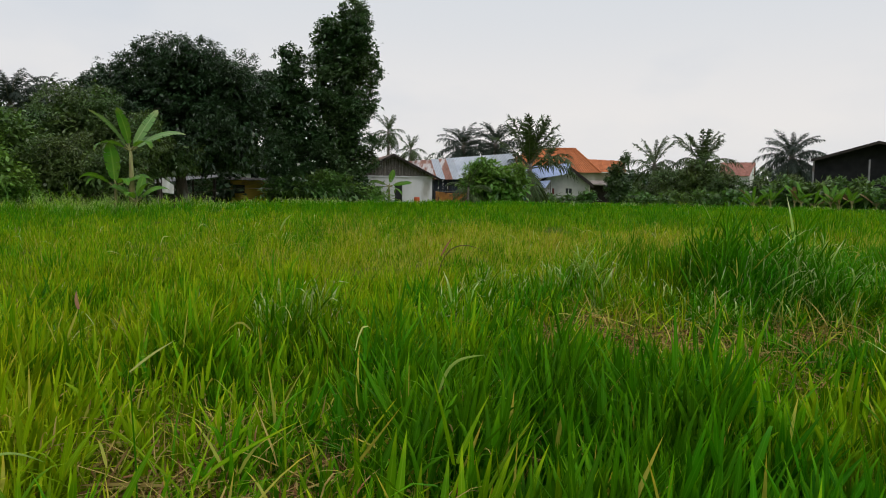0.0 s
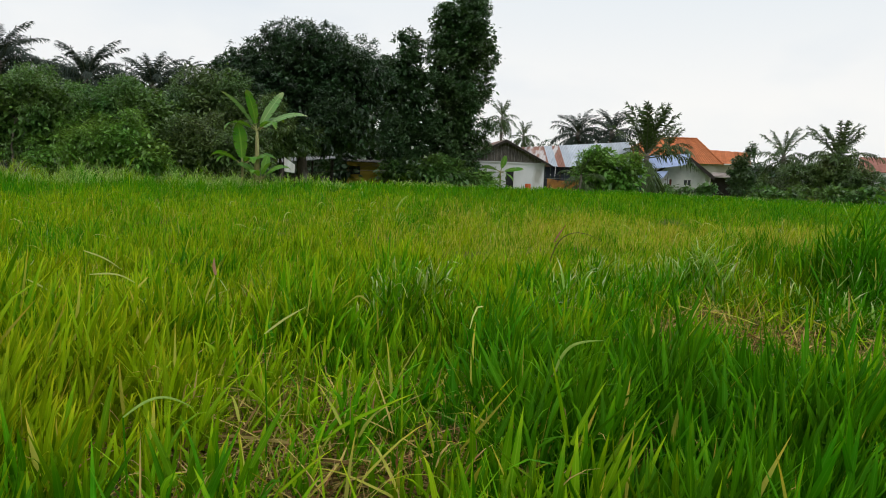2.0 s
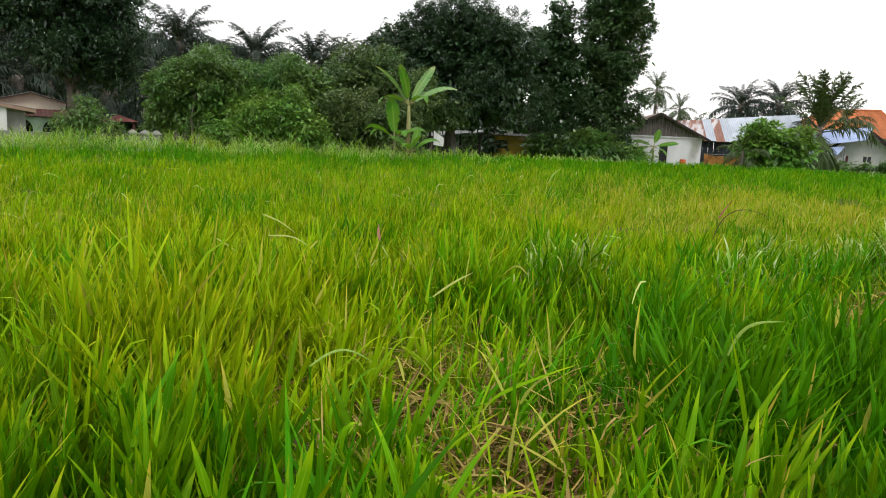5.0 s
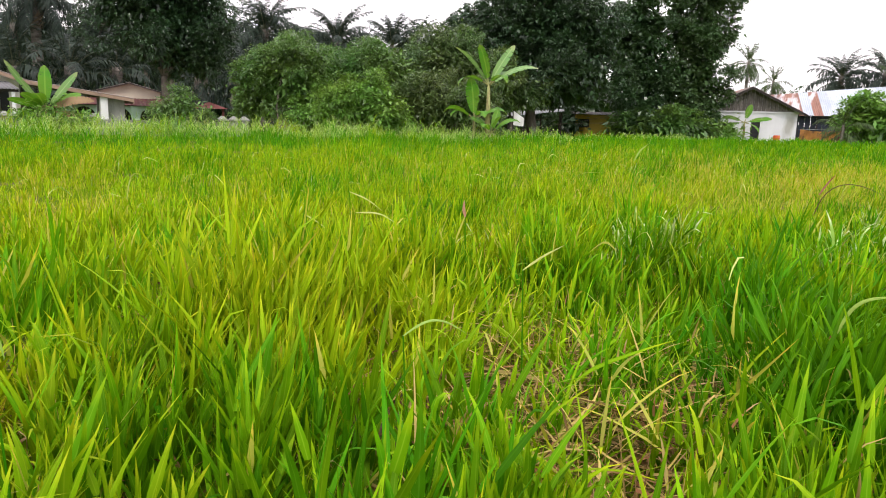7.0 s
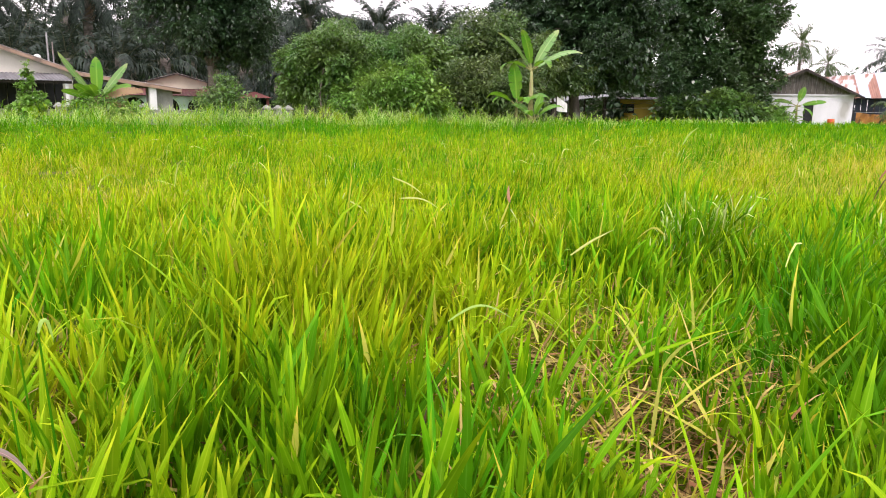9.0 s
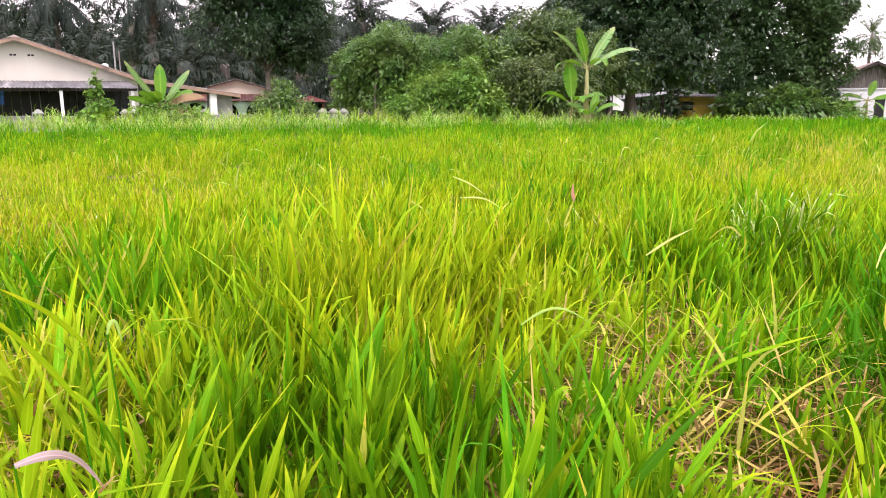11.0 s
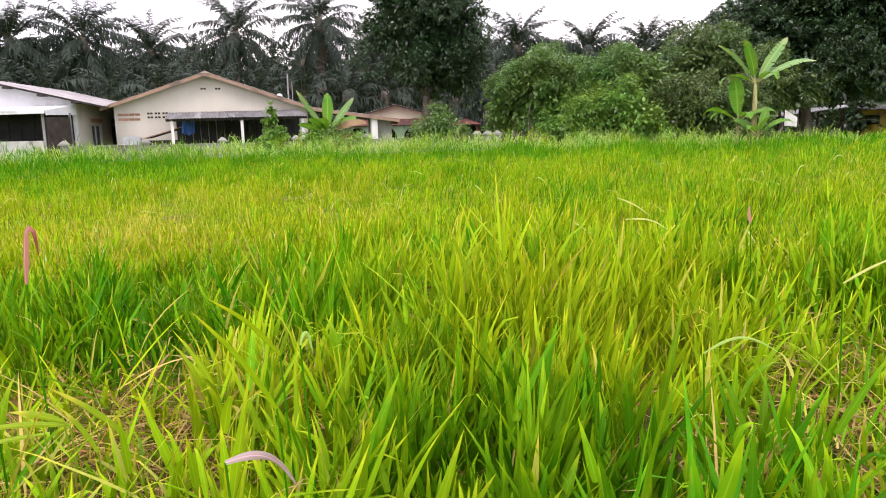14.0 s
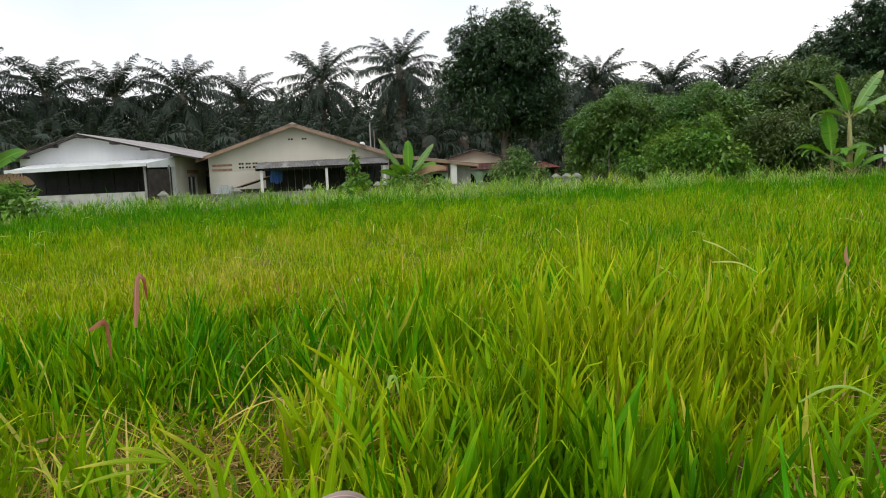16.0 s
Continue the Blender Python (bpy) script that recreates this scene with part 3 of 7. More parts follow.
def grow(name, label, r0, r1, density, outside, clump, spread, tuft, height, width, steps, sides, fold=0.3):
    """Tillers: each a root with an upright leaf and others that leave the stem in turn to either side, shorter and more spread the lower they start."""
    tx, ty, ox, oy, lone = scatter(r0, r1, density, outside, clump, tuft)
    m = len(tx)
    n = m * clump
    j = np.tile(np.arange(clump), m)

    def per_tiller(values):
        return np.repeat(values, clump)

    cx, cy = per_tiller(tx), per_tiller(ty)
    phi0 = per_tiller(NP.uniform(0, math.tau, m))
    off = np.hypot(ox, oy)
    lean = per_tiller(np.abs(NP.normal(0.03, 0.08, m)) + 0.13 * np.clip(off, 0, 2.2))
    lean_to = per_tiller(np.where(lone, NP.uniform(0, math.tau, m), np.arctan2(oy, ox) + NP.normal(0, 0.4, m)))
    dome = per_tiller(np.where(lone, NP.uniform(0.45, 0.85, m), 1.12 - 0.16 * np.clip(off, 0, 2.5)))
    x, y = cx, cy
    r = np.hypot(x, y)
    tall = 1 + bumps(x, y, TALL) - bumps(x, y, SHORT) + 0.20 * waves(x, y, 0.75, 3) + 0.14 * waves(x, y, 3.2, 4)
    dry = np.clip(bumps(x, y, DRY) * (0.75 + 0.5 * waves(x, y, 1.3, 31)), 0, 1)
    rank = np.clip(bumps(x, y, TALL) - 0.35, 0, 1)
    tuss, thin = np.clip(bumps(x, y, TUSSOCK), 0, 1), np.clip(bumps(x, y, THIN), 0, 1)
    tall += 0.34 * tuss - 0.22 * thin
    arch = np.clip(bumps(x, y, ARCH), 0, 1)
    tall = np.maximum(tall - 0.08 * dry, 0.7) * (1 - 0.38 * np.clip(bumps(x, y, BARE), 0, 1))
    bearing = np.degrees(np.arctan2(-x, y))
    tall += np.clip((bearing - 44) / 6, 0, 1) * np.clip((r - 22) / 4, 0, 1) * (0.22 + 0.2 * waves(x, y, 2.0, 21)) * (bearing < 105)
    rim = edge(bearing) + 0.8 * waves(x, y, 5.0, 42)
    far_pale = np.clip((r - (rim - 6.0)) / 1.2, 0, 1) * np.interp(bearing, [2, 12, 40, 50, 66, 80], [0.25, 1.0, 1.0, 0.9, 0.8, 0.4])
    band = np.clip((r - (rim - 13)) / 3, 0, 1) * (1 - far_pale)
    tall += 0.32 * arch - 0.35 * np.clip(1 - r / 0.9, 0, 1)
    tall *= 1 + far_pale * (0.6 + 0.6 * waves(x, y, 2.4, 41)) * np.interp(bearing, [10, 20, 40, 48, 70], [0.4, 0.85, 0.8, 0.6, 0.5])
    tall *= per_tiller(NP.uniform(0.75, 1.1, m)) * dome
    h = height * np.clip(tall, 0.25, 2.45) * np.interp(r, [0, 3, 5, 20, 27], [1, 1, 0.84, 0.84, 1.0])
    frac = np.where(j == 0, 0.0, 0.24 + 0.46 * (j / max(1, clump - 1)) + NP.normal(0, 0.06, n)).clip(0, 0.8)
    start = frac * h
    ln = h * np.where(j == 0, NP.uniform(0.85, 1.0, n), (0.53 - 0.14 * frac) * NP.uniform(0.68, 1.15, n))
    phi = phi0 + j * math.pi + NP.normal(0, 0.5, n)
    th0 = np.where(j == 0, np.abs(NP.normal(0.06, 0.08, n)), NP.uniform(0.08, 0.58, n))
    bend = np.where(j == 0, np.abs(NP.normal(0.04, 0.06, n)), np.abs(NP.normal(0.05, 0.09, n))) + np.where(NP.uniform(0, 1, n) < 0.035, NP.uniform(0.6, 1.6, n), 0) + 0.9 * far_pale + 0.3 * rank * NP.uniform(0, 2, n) + 1.1 * arch * NP.uniform(0, 1.6, n)
    bend += np.where((NP.uniform(0, 1, n) < 0.3) & (bumps(x, y, BARE) > 0.12), NP.uniform(0.3, 1.2, n), 0)
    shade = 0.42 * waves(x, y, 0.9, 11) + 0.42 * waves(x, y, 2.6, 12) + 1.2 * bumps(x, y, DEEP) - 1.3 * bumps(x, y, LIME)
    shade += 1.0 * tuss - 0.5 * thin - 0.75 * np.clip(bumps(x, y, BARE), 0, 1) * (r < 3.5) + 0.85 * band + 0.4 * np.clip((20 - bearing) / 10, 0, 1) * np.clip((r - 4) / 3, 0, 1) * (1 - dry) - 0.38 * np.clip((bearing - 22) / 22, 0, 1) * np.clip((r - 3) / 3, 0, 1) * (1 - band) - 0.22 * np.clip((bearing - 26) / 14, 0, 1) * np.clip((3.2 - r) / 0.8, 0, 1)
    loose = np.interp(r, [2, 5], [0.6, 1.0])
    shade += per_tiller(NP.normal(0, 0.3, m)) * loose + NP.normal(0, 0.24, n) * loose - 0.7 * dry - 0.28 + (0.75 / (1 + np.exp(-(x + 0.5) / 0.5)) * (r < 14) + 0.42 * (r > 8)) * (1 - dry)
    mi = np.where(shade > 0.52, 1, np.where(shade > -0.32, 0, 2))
    bare = np.clip(bumps(x, y, BARE) + 0.7 * thin, 0, 1) * (1 - rank)
    near = np.where(r > 7.5, 0.12, np.where(r < 1.0, 0.4, 1.0))
    odd = NP.uniform(0, 1, n)
    mi = np.where(odd < near * (0.018 + 0.08 * bare + 0.02 * (mi == 2)) + 0.6 * dry, 3, mi)
    odd = NP.uniform(0, 1, n) / near
    mi = np.where(odd < 0.006 + 0.12 * bare + 0.18 * dry * np.maximum(near, 0.6), 4, mi)
    odd = NP.uniform(0, 1, n) / near
    mi = np.where(odd < 0.002 + 0.03 * bare, 5, mi)
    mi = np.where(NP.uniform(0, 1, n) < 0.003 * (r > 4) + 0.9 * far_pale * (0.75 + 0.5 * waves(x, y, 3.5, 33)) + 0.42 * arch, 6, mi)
    dead = (mi == 4) | (mi == 5)
    bend = bend + np.where(dead, NP.uniform(0.2, 1.2, n), 0)
    ln = ln * np.where(dead, 0.72, 1.0)
    wd = width * NP.uniform(0.65, 1.15, n) * np.where(j == 0, 0.55, 1.0) * np.where(dead, 0.36, np.where(mi == 3, 0.7, 1.0)) * (1 + 0.35 * rank) * np.interp(r, [2.7, 6.9, 7.0, 14.9, 15.0], [1.0, 0.68, 0.82, 0.9, 1.0])
    turn = phi + math.pi / 2 + NP.normal(0, 0.5, n)
    side = np.stack([np.cos(turn), np.sin(turn), NP.normal(0, 0.12, n)], 1)
    pts = np.zeros((n, steps, 3))
    tilt = np.sin(lean) * start
    pts[:, 0] = np.stack([x + np.cos(lean_to) * tilt + NP.normal(0, spread, n), y + np.sin(lean_to) * tilt + NP.normal(0, spread, n), ground_z(x, y) - 0.02 + start], 1)
    for s in range(1, steps):
        th = th0 + bend * ((s - 0.5) / (steps - 1)) ** 1.6 * 1.5
        d = ln / (steps - 1)
        pts[:, s, 0] = pts[:, s - 1, 0] + (np.sin(th) * np.cos(phi) + np.sin(lean) * np.cos(lean_to) + 0.05) * d
        pts[:, s, 1] = pts[:, s - 1, 1] + (np.sin(th) * np.sin(phi) + np.sin(lean) * np.sin(lean_to) + 0.02) * d
        pts[:, s, 2] = pts[:, s - 1, 2] + np.cos(th) * d
    s = np.linspace(0, 1, steps)
    prof = np.minimum(1, 0.6 + 3.0 * s) * (1 - s ** 1.4)
    half = (wd[:, None] * 0.5) * prof[None, :]
    offs = np.linspace(-1, 1, sides)
    rings = pts[:, :, None, :] + side[:, None, None, :] * (half[:, :, None, None] * offs[None, None, :, None])
    if sides == 3:
        out = np.stack([np.cos(turn + math.pi / 2), np.sin(turn + math.pi / 2), np.zeros(n)], 1)
        rings[:, :, 1, :] += out[:, None, :] * (half * fold)[:, :, None]
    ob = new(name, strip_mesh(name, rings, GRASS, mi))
    return tagged(ob, label, "grass", kind="stuff")


grow("grass_close", "long green grass blades with yellowing tips", 0.28, 2.7, 2750, 0.18, 6, 0.010, 0.055, 0.50, 0.0265, 5, 3)
grow("grass_middle", "long green and lime grass of the field", 2.7, 7.0, 1700, 0.06, 6, 0.014, 0.065, 0.49, 0.026, 4, 2)
grow("grass_beyond", "green grass of the field, patches of lime", 7.0, 15.0, 600, 0.03, 5, 0.025, 0.11, 0.47, 0.021, 3, 2)
grow("grass_far", "green grass of the field with a pale windblown edge", 15.0, 31.6, 124, 0.03, 5, 0.05, 0.2, 0.50, 0.027, 3, 2)
grow("grass_farthest", "green grass before the houses", 31.6, 51.0, 50, 0.03, 5, 0.08, 0.35, 0.36, 0.06, 3, 2)


def straw_litter():
    n = 0
    xs, ys = [], []
    for px, py, rad, gain in BARE:
        k = int(1500 * rad * gain)
        xs.append(NP.normal(px, rad * 0.75, k))
        ys.append(NP.normal(py, rad * 0.75, k))
    k = 3500
    rr, aa = np.sqrt(NP.uniform(0.1, 36, k)), np.radians(NP.uniform(-38, 98, k))
    xs.append(-np.sin(aa) * rr)
    ys.append(np.cos(aa) * rr)
    x, y = np.concatenate(xs), np.concatenate(ys)
    n = len(x)
    steps = 4
    phi, ln = NP.uniform(0, math.tau, n), NP.uniform(0.08, 0.34, n)
    rise, z0 = NP.normal(0.12, 0.22, n), NP.uniform(0.0, 0.16, n)
    curl = NP.normal(0, 0.8, n)
    pts = np.zeros((n, steps, 3))
    pts[:, 0] = np.stack([x, y, z0 + ground_z(x, y)], 1)
    for s in range(1, steps):
        a = phi + curl * s / steps
        d = ln / (steps - 1)
        pts[:, s] = pts[:, s - 1] + np.stack([np.cos(a) * d, np.sin(a) * d, (rise - 0.25 * s / steps) * d], 1)
    pts[:, :, 2] = np.maximum(pts[:, :, 2], 0.004)
    w = NP.uniform(0.002, 0.0085, n) * 0.5
    side = np.stack([-np.sin(phi), np.cos(phi), NP.normal(0, 0.5, n)], 1)
    offs = np.array([-1.0, 1.0])
    rings = pts[:, :, None, :] + side[:, None, None, :] * (w[:, None, None, None] * offs[None, None, :, None])
    mi = NP.choice([4, 4, 7, 7, 5, 7], n)
    tagged(new("straw", strip_mesh("straw", rings, GRASS + [G_BROWN], mi)), "dry straw and dead stems lying on the soil", "straw", kind="stuff")


straw_litter()


def dead_stems():
    """Thin dead stalks that still stand, or lean on one another, where the grass has died back."""
    xs, ys = [], []
    for px, py, rad, gain in [*BARE, *THIN[:34]]:
        k = int(230 * rad * gain)
        xs.append(NP.normal(px, rad * 0.7, k))
        ys.append(NP.normal(py, rad * 0.7, k))
    x, y = np.concatenate(xs), np.concatenate(ys)
    keep = np.hypot(x, y) > 0.8
    x, y = x[keep], y[keep]
    n, steps = len(x), 4
    phi, th, ln = NP.uniform(0, math.tau, n), np.abs(NP.normal(0.1, 0.55, n)).clip(0, 1.35), NP.uniform(0.12, 0.38, n)
    pts = np.zeros((n, steps, 3))
    pts[:, 0] = np.stack([x, y, ground_z(x, y)], 1)
    for s in range(1, steps):
        a = th + NP.normal(0, 0.12, n)
        pts[:, s] = pts[:, s - 1] + np.stack([np.sin(a) * np.cos(phi), np.sin(a) * np.sin(phi), np.cos(a)], 1) * (ln / (steps - 1))[:, None]
    half = (NP.uniform(0.0022, 0.0052, n) * 0.5)[:, None] * np.array([1.0, 0.9, 0.7, 0.0])[None, :]
    side = np.stack([np.cos(phi * 3.1), np.sin(phi * 3.1), np.zeros(n)], 1)
    rings = pts[:, :, None, :] + side[:, None, None, :] * (half[:, :, None, None] * np.array([-1.0, 1.0])[None, None, :, None])
    tagged(new("dead_stems", strip_mesh("dead_stems", rings, GRASS, NP.choice([4, 4, 5, 3], n))), "thin dead tan stalks standing in thin patches", "grass", kind="stuff")


dead_stems()


def dry_tops():
    """Pale dry blades that rise over the field and are snapped or bent down near their ends."""
    n, steps = 270, 8
    r, az = np.sqrt(NP.uniform(2.8 ** 2, 13.0 ** 2, n)), np.radians(NP.uniform(-36, 96, n))
    x, y = -np.sin(az) * r, np.cos(az) * r
    phi = NP.normal(0.5, 1.1, n)
    ln, fold = NP.uniform(0.16, 0.42, n), NP.uniform(0.25, 0.6, n)
    rise, fall = NP.uniform(0.7, 1.4, n), NP.uniform(-0.9, 0.1, n)
    pts = np.zeros((n, steps, 3))
    pts[:, 0] = np.stack([x, y, ground_z(x, y) + NP.uniform(0.26, 0.44, n)], 1)
    for s in range(1, steps):
        e = rise + (fall - rise) / (1 + np.exp(-(s / (steps - 1) - fold) * 14))
        pts[:, s] = pts[:, s - 1] + np.stack([np.cos(phi) * np.cos(e), np.sin(phi) * np.cos(e), np.sin(e)], 1) * (ln / (steps - 1))[:, None]
    s = np.linspace(0, 1, steps)
    half = (NP.uniform(0.004, 0.0085, n) * (0.75 + r / 26) * 0.5)[:, None] * (np.minimum(1, 0.5 + 2 * s) * (1 - s ** 3))[None, :]
    side = np.stack([-np.sin(phi), np.cos(phi), NP.normal(0, 0.5, n)], 1)
    rings = pts[:, :, None, :] + side[:, None, None, :] * (half[:, :, None, None] * np.array([-1.0, 1.0])[None, None, :, None])
    tagged(new("dry_tops", strip_mesh("dry_tops", rings, GRASS + [P_CREAM], NP.choice([7, 7, 3, 4, 6, 5], n, p=[0.3, 0.2, 0.2, 0.12, 0.12, 0.06]))), "pale dry grass blades bent over the field", "grass", kind="stuff")


def bent_grass():
    """Half-dead blades that have gone over where the grass is thin, crossing one another above the straw."""
    xs, ys = [], []
    for px, py, rad, gain in BARE:
        k = int(165 * rad * gain)
        xs.append(NP.normal(px, rad * 0.7, k))
        ys.append(NP.normal(py, rad * 0.7, k))
    x, y = np.concatenate(xs), np.concatenate(ys)
    keep = np.hypot(x, y) > 0.75
    x, y = x[keep], y[keep]
    n, steps = len(x), 6
    phi, ln = NP.uniform(0, math.tau, n), NP.uniform(0.16, 0.36, n)
    th = NP.uniform(0.3, 1.35, n)
    z = NP.uniform(0.05, 0.25, n)
    pts = np.zeros((n, steps, 3))
    pts[:, 0] = np.stack([x, y, z], 1)
    for s in range(1, steps):
        th = th - NP.uniform(0.0, 0.2, n)
        d = ln / (steps - 1)
        pts[:, s] = pts[:, s - 1] + np.stack([np.cos(phi) * np.cos(th) * d, np.sin(phi) * np.cos(th) * d, np.sin(th) * d], 1)
    pts[:, :, 2] = np.maximum(pts[:, :, 2], 0.02)
    s = np.linspace(0, 1, steps)
    half = (NP.uniform(0.0055, 0.012, n) * 0.5)[:, None] * (np.minimum(1, 0.5 + 3 * s) * (1 - s ** 2))[None, :]
    side = np.stack([-np.sin(phi), np.cos(phi), NP.normal(0, 0.4, n)], 1)
    rings = pts[:, :, None, :] + side[:, None, None, :] * (half[:, :, None, None] * np.array([-1.0, 1.0])[None, None, :, None])
    mi = NP.choice([2, 2, 2, 2, 3, 3, 4, 0], n)
    tagged(new("bent_grass", strip_mesh("bent_grass", rings, GRASS, mi)), "yellowing grass blades bent over thin patches", "grass", kind="stuff")


bent_grass()
dry_tops()


def single_leaf(name, label, start, heading, length, rise, fall, width, mat, fold=0.5, sharp=4.0):
    """One leaf that stands out from the rest: a folded blade that leaves its stalk at one slope and ends at another."""
    fine, steps = [Vector(start)], 16
    for i in range(steps):
        e = radians(rise + (fall - rise) / (1 + math.exp(-(i / (steps - 1) - fold) * sharp * 2)))
        h = radians(heading)
        fine.append(fine[-1] + Vector((math.cos(h) * math.cos(e), math.sin(h) * math.cos(e), math.sin(e))) * (length / steps))
    n = len(fine)
    rings = np.zeros((1, n, 3, 3))
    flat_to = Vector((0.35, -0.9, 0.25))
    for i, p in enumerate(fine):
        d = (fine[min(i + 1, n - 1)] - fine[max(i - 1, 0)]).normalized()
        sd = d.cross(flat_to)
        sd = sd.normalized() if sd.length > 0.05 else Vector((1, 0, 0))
        s = i / (n - 1)
        w = width * 0.5 * min(1, 0.5 + 2 * s) * (1 - s ** 3)
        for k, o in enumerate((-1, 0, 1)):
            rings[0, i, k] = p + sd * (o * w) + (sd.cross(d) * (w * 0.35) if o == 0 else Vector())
    ob = thing(name, pose(0, 0, 0), label, "leaf")
    me = strip_mesh("blade", rings, [mat], [0])
    part("blade", me, None, ob)
    base = Vector(start)
    if base.z > 0.05:
        root = (base.x, base.y + 0.02, 0)
        part("stalk", tube(bmesh.new(), [root, Vector(root).lerp(base, 0.5) + Vector((0.008, 0, 0)), base], [0.003, 0.0025, 0.002], 5), P_LIME if mat is P_LIME else G_DEEP, ob)
    return ob


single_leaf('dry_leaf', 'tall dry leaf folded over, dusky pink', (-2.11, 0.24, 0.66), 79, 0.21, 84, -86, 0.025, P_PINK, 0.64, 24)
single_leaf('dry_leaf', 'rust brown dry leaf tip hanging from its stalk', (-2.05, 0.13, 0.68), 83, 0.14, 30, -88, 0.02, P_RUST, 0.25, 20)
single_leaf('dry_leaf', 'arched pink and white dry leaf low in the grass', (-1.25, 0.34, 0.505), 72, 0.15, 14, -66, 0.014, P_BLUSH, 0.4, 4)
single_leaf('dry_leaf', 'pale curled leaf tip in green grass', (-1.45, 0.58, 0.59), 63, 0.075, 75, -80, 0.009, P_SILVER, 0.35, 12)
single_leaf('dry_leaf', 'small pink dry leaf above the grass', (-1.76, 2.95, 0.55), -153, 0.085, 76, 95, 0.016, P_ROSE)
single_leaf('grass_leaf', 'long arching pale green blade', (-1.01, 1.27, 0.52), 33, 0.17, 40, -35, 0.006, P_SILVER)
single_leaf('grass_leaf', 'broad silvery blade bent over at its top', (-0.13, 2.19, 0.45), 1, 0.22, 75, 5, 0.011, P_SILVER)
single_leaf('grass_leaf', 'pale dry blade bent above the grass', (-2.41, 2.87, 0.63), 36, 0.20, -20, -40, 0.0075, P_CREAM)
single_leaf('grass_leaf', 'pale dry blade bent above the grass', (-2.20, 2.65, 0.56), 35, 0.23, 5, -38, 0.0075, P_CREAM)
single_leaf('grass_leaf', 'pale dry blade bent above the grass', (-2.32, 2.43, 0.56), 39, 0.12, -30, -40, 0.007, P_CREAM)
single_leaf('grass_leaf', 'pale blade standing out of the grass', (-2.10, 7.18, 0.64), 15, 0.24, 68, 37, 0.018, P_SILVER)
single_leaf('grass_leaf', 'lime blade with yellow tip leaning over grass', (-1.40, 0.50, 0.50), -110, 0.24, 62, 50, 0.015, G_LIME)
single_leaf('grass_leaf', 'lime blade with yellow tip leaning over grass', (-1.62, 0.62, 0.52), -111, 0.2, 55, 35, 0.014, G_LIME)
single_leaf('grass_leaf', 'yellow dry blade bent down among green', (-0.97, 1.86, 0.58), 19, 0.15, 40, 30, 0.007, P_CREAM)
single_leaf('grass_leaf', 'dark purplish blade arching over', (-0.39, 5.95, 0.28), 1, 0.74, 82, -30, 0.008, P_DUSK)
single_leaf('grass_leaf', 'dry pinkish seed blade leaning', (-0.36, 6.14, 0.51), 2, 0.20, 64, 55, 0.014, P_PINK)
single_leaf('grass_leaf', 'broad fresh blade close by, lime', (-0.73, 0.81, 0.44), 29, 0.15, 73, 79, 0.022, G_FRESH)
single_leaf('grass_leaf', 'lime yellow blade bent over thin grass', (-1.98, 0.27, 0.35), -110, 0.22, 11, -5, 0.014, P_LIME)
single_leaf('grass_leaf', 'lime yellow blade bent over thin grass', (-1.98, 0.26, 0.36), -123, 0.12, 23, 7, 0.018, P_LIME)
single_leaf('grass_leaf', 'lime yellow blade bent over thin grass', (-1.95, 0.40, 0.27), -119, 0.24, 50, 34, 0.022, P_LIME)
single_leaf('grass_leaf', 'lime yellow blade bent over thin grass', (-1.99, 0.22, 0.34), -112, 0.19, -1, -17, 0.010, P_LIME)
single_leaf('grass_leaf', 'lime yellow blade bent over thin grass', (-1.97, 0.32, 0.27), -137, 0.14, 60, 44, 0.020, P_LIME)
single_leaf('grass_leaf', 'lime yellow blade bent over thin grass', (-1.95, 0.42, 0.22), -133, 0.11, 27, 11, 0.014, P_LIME)


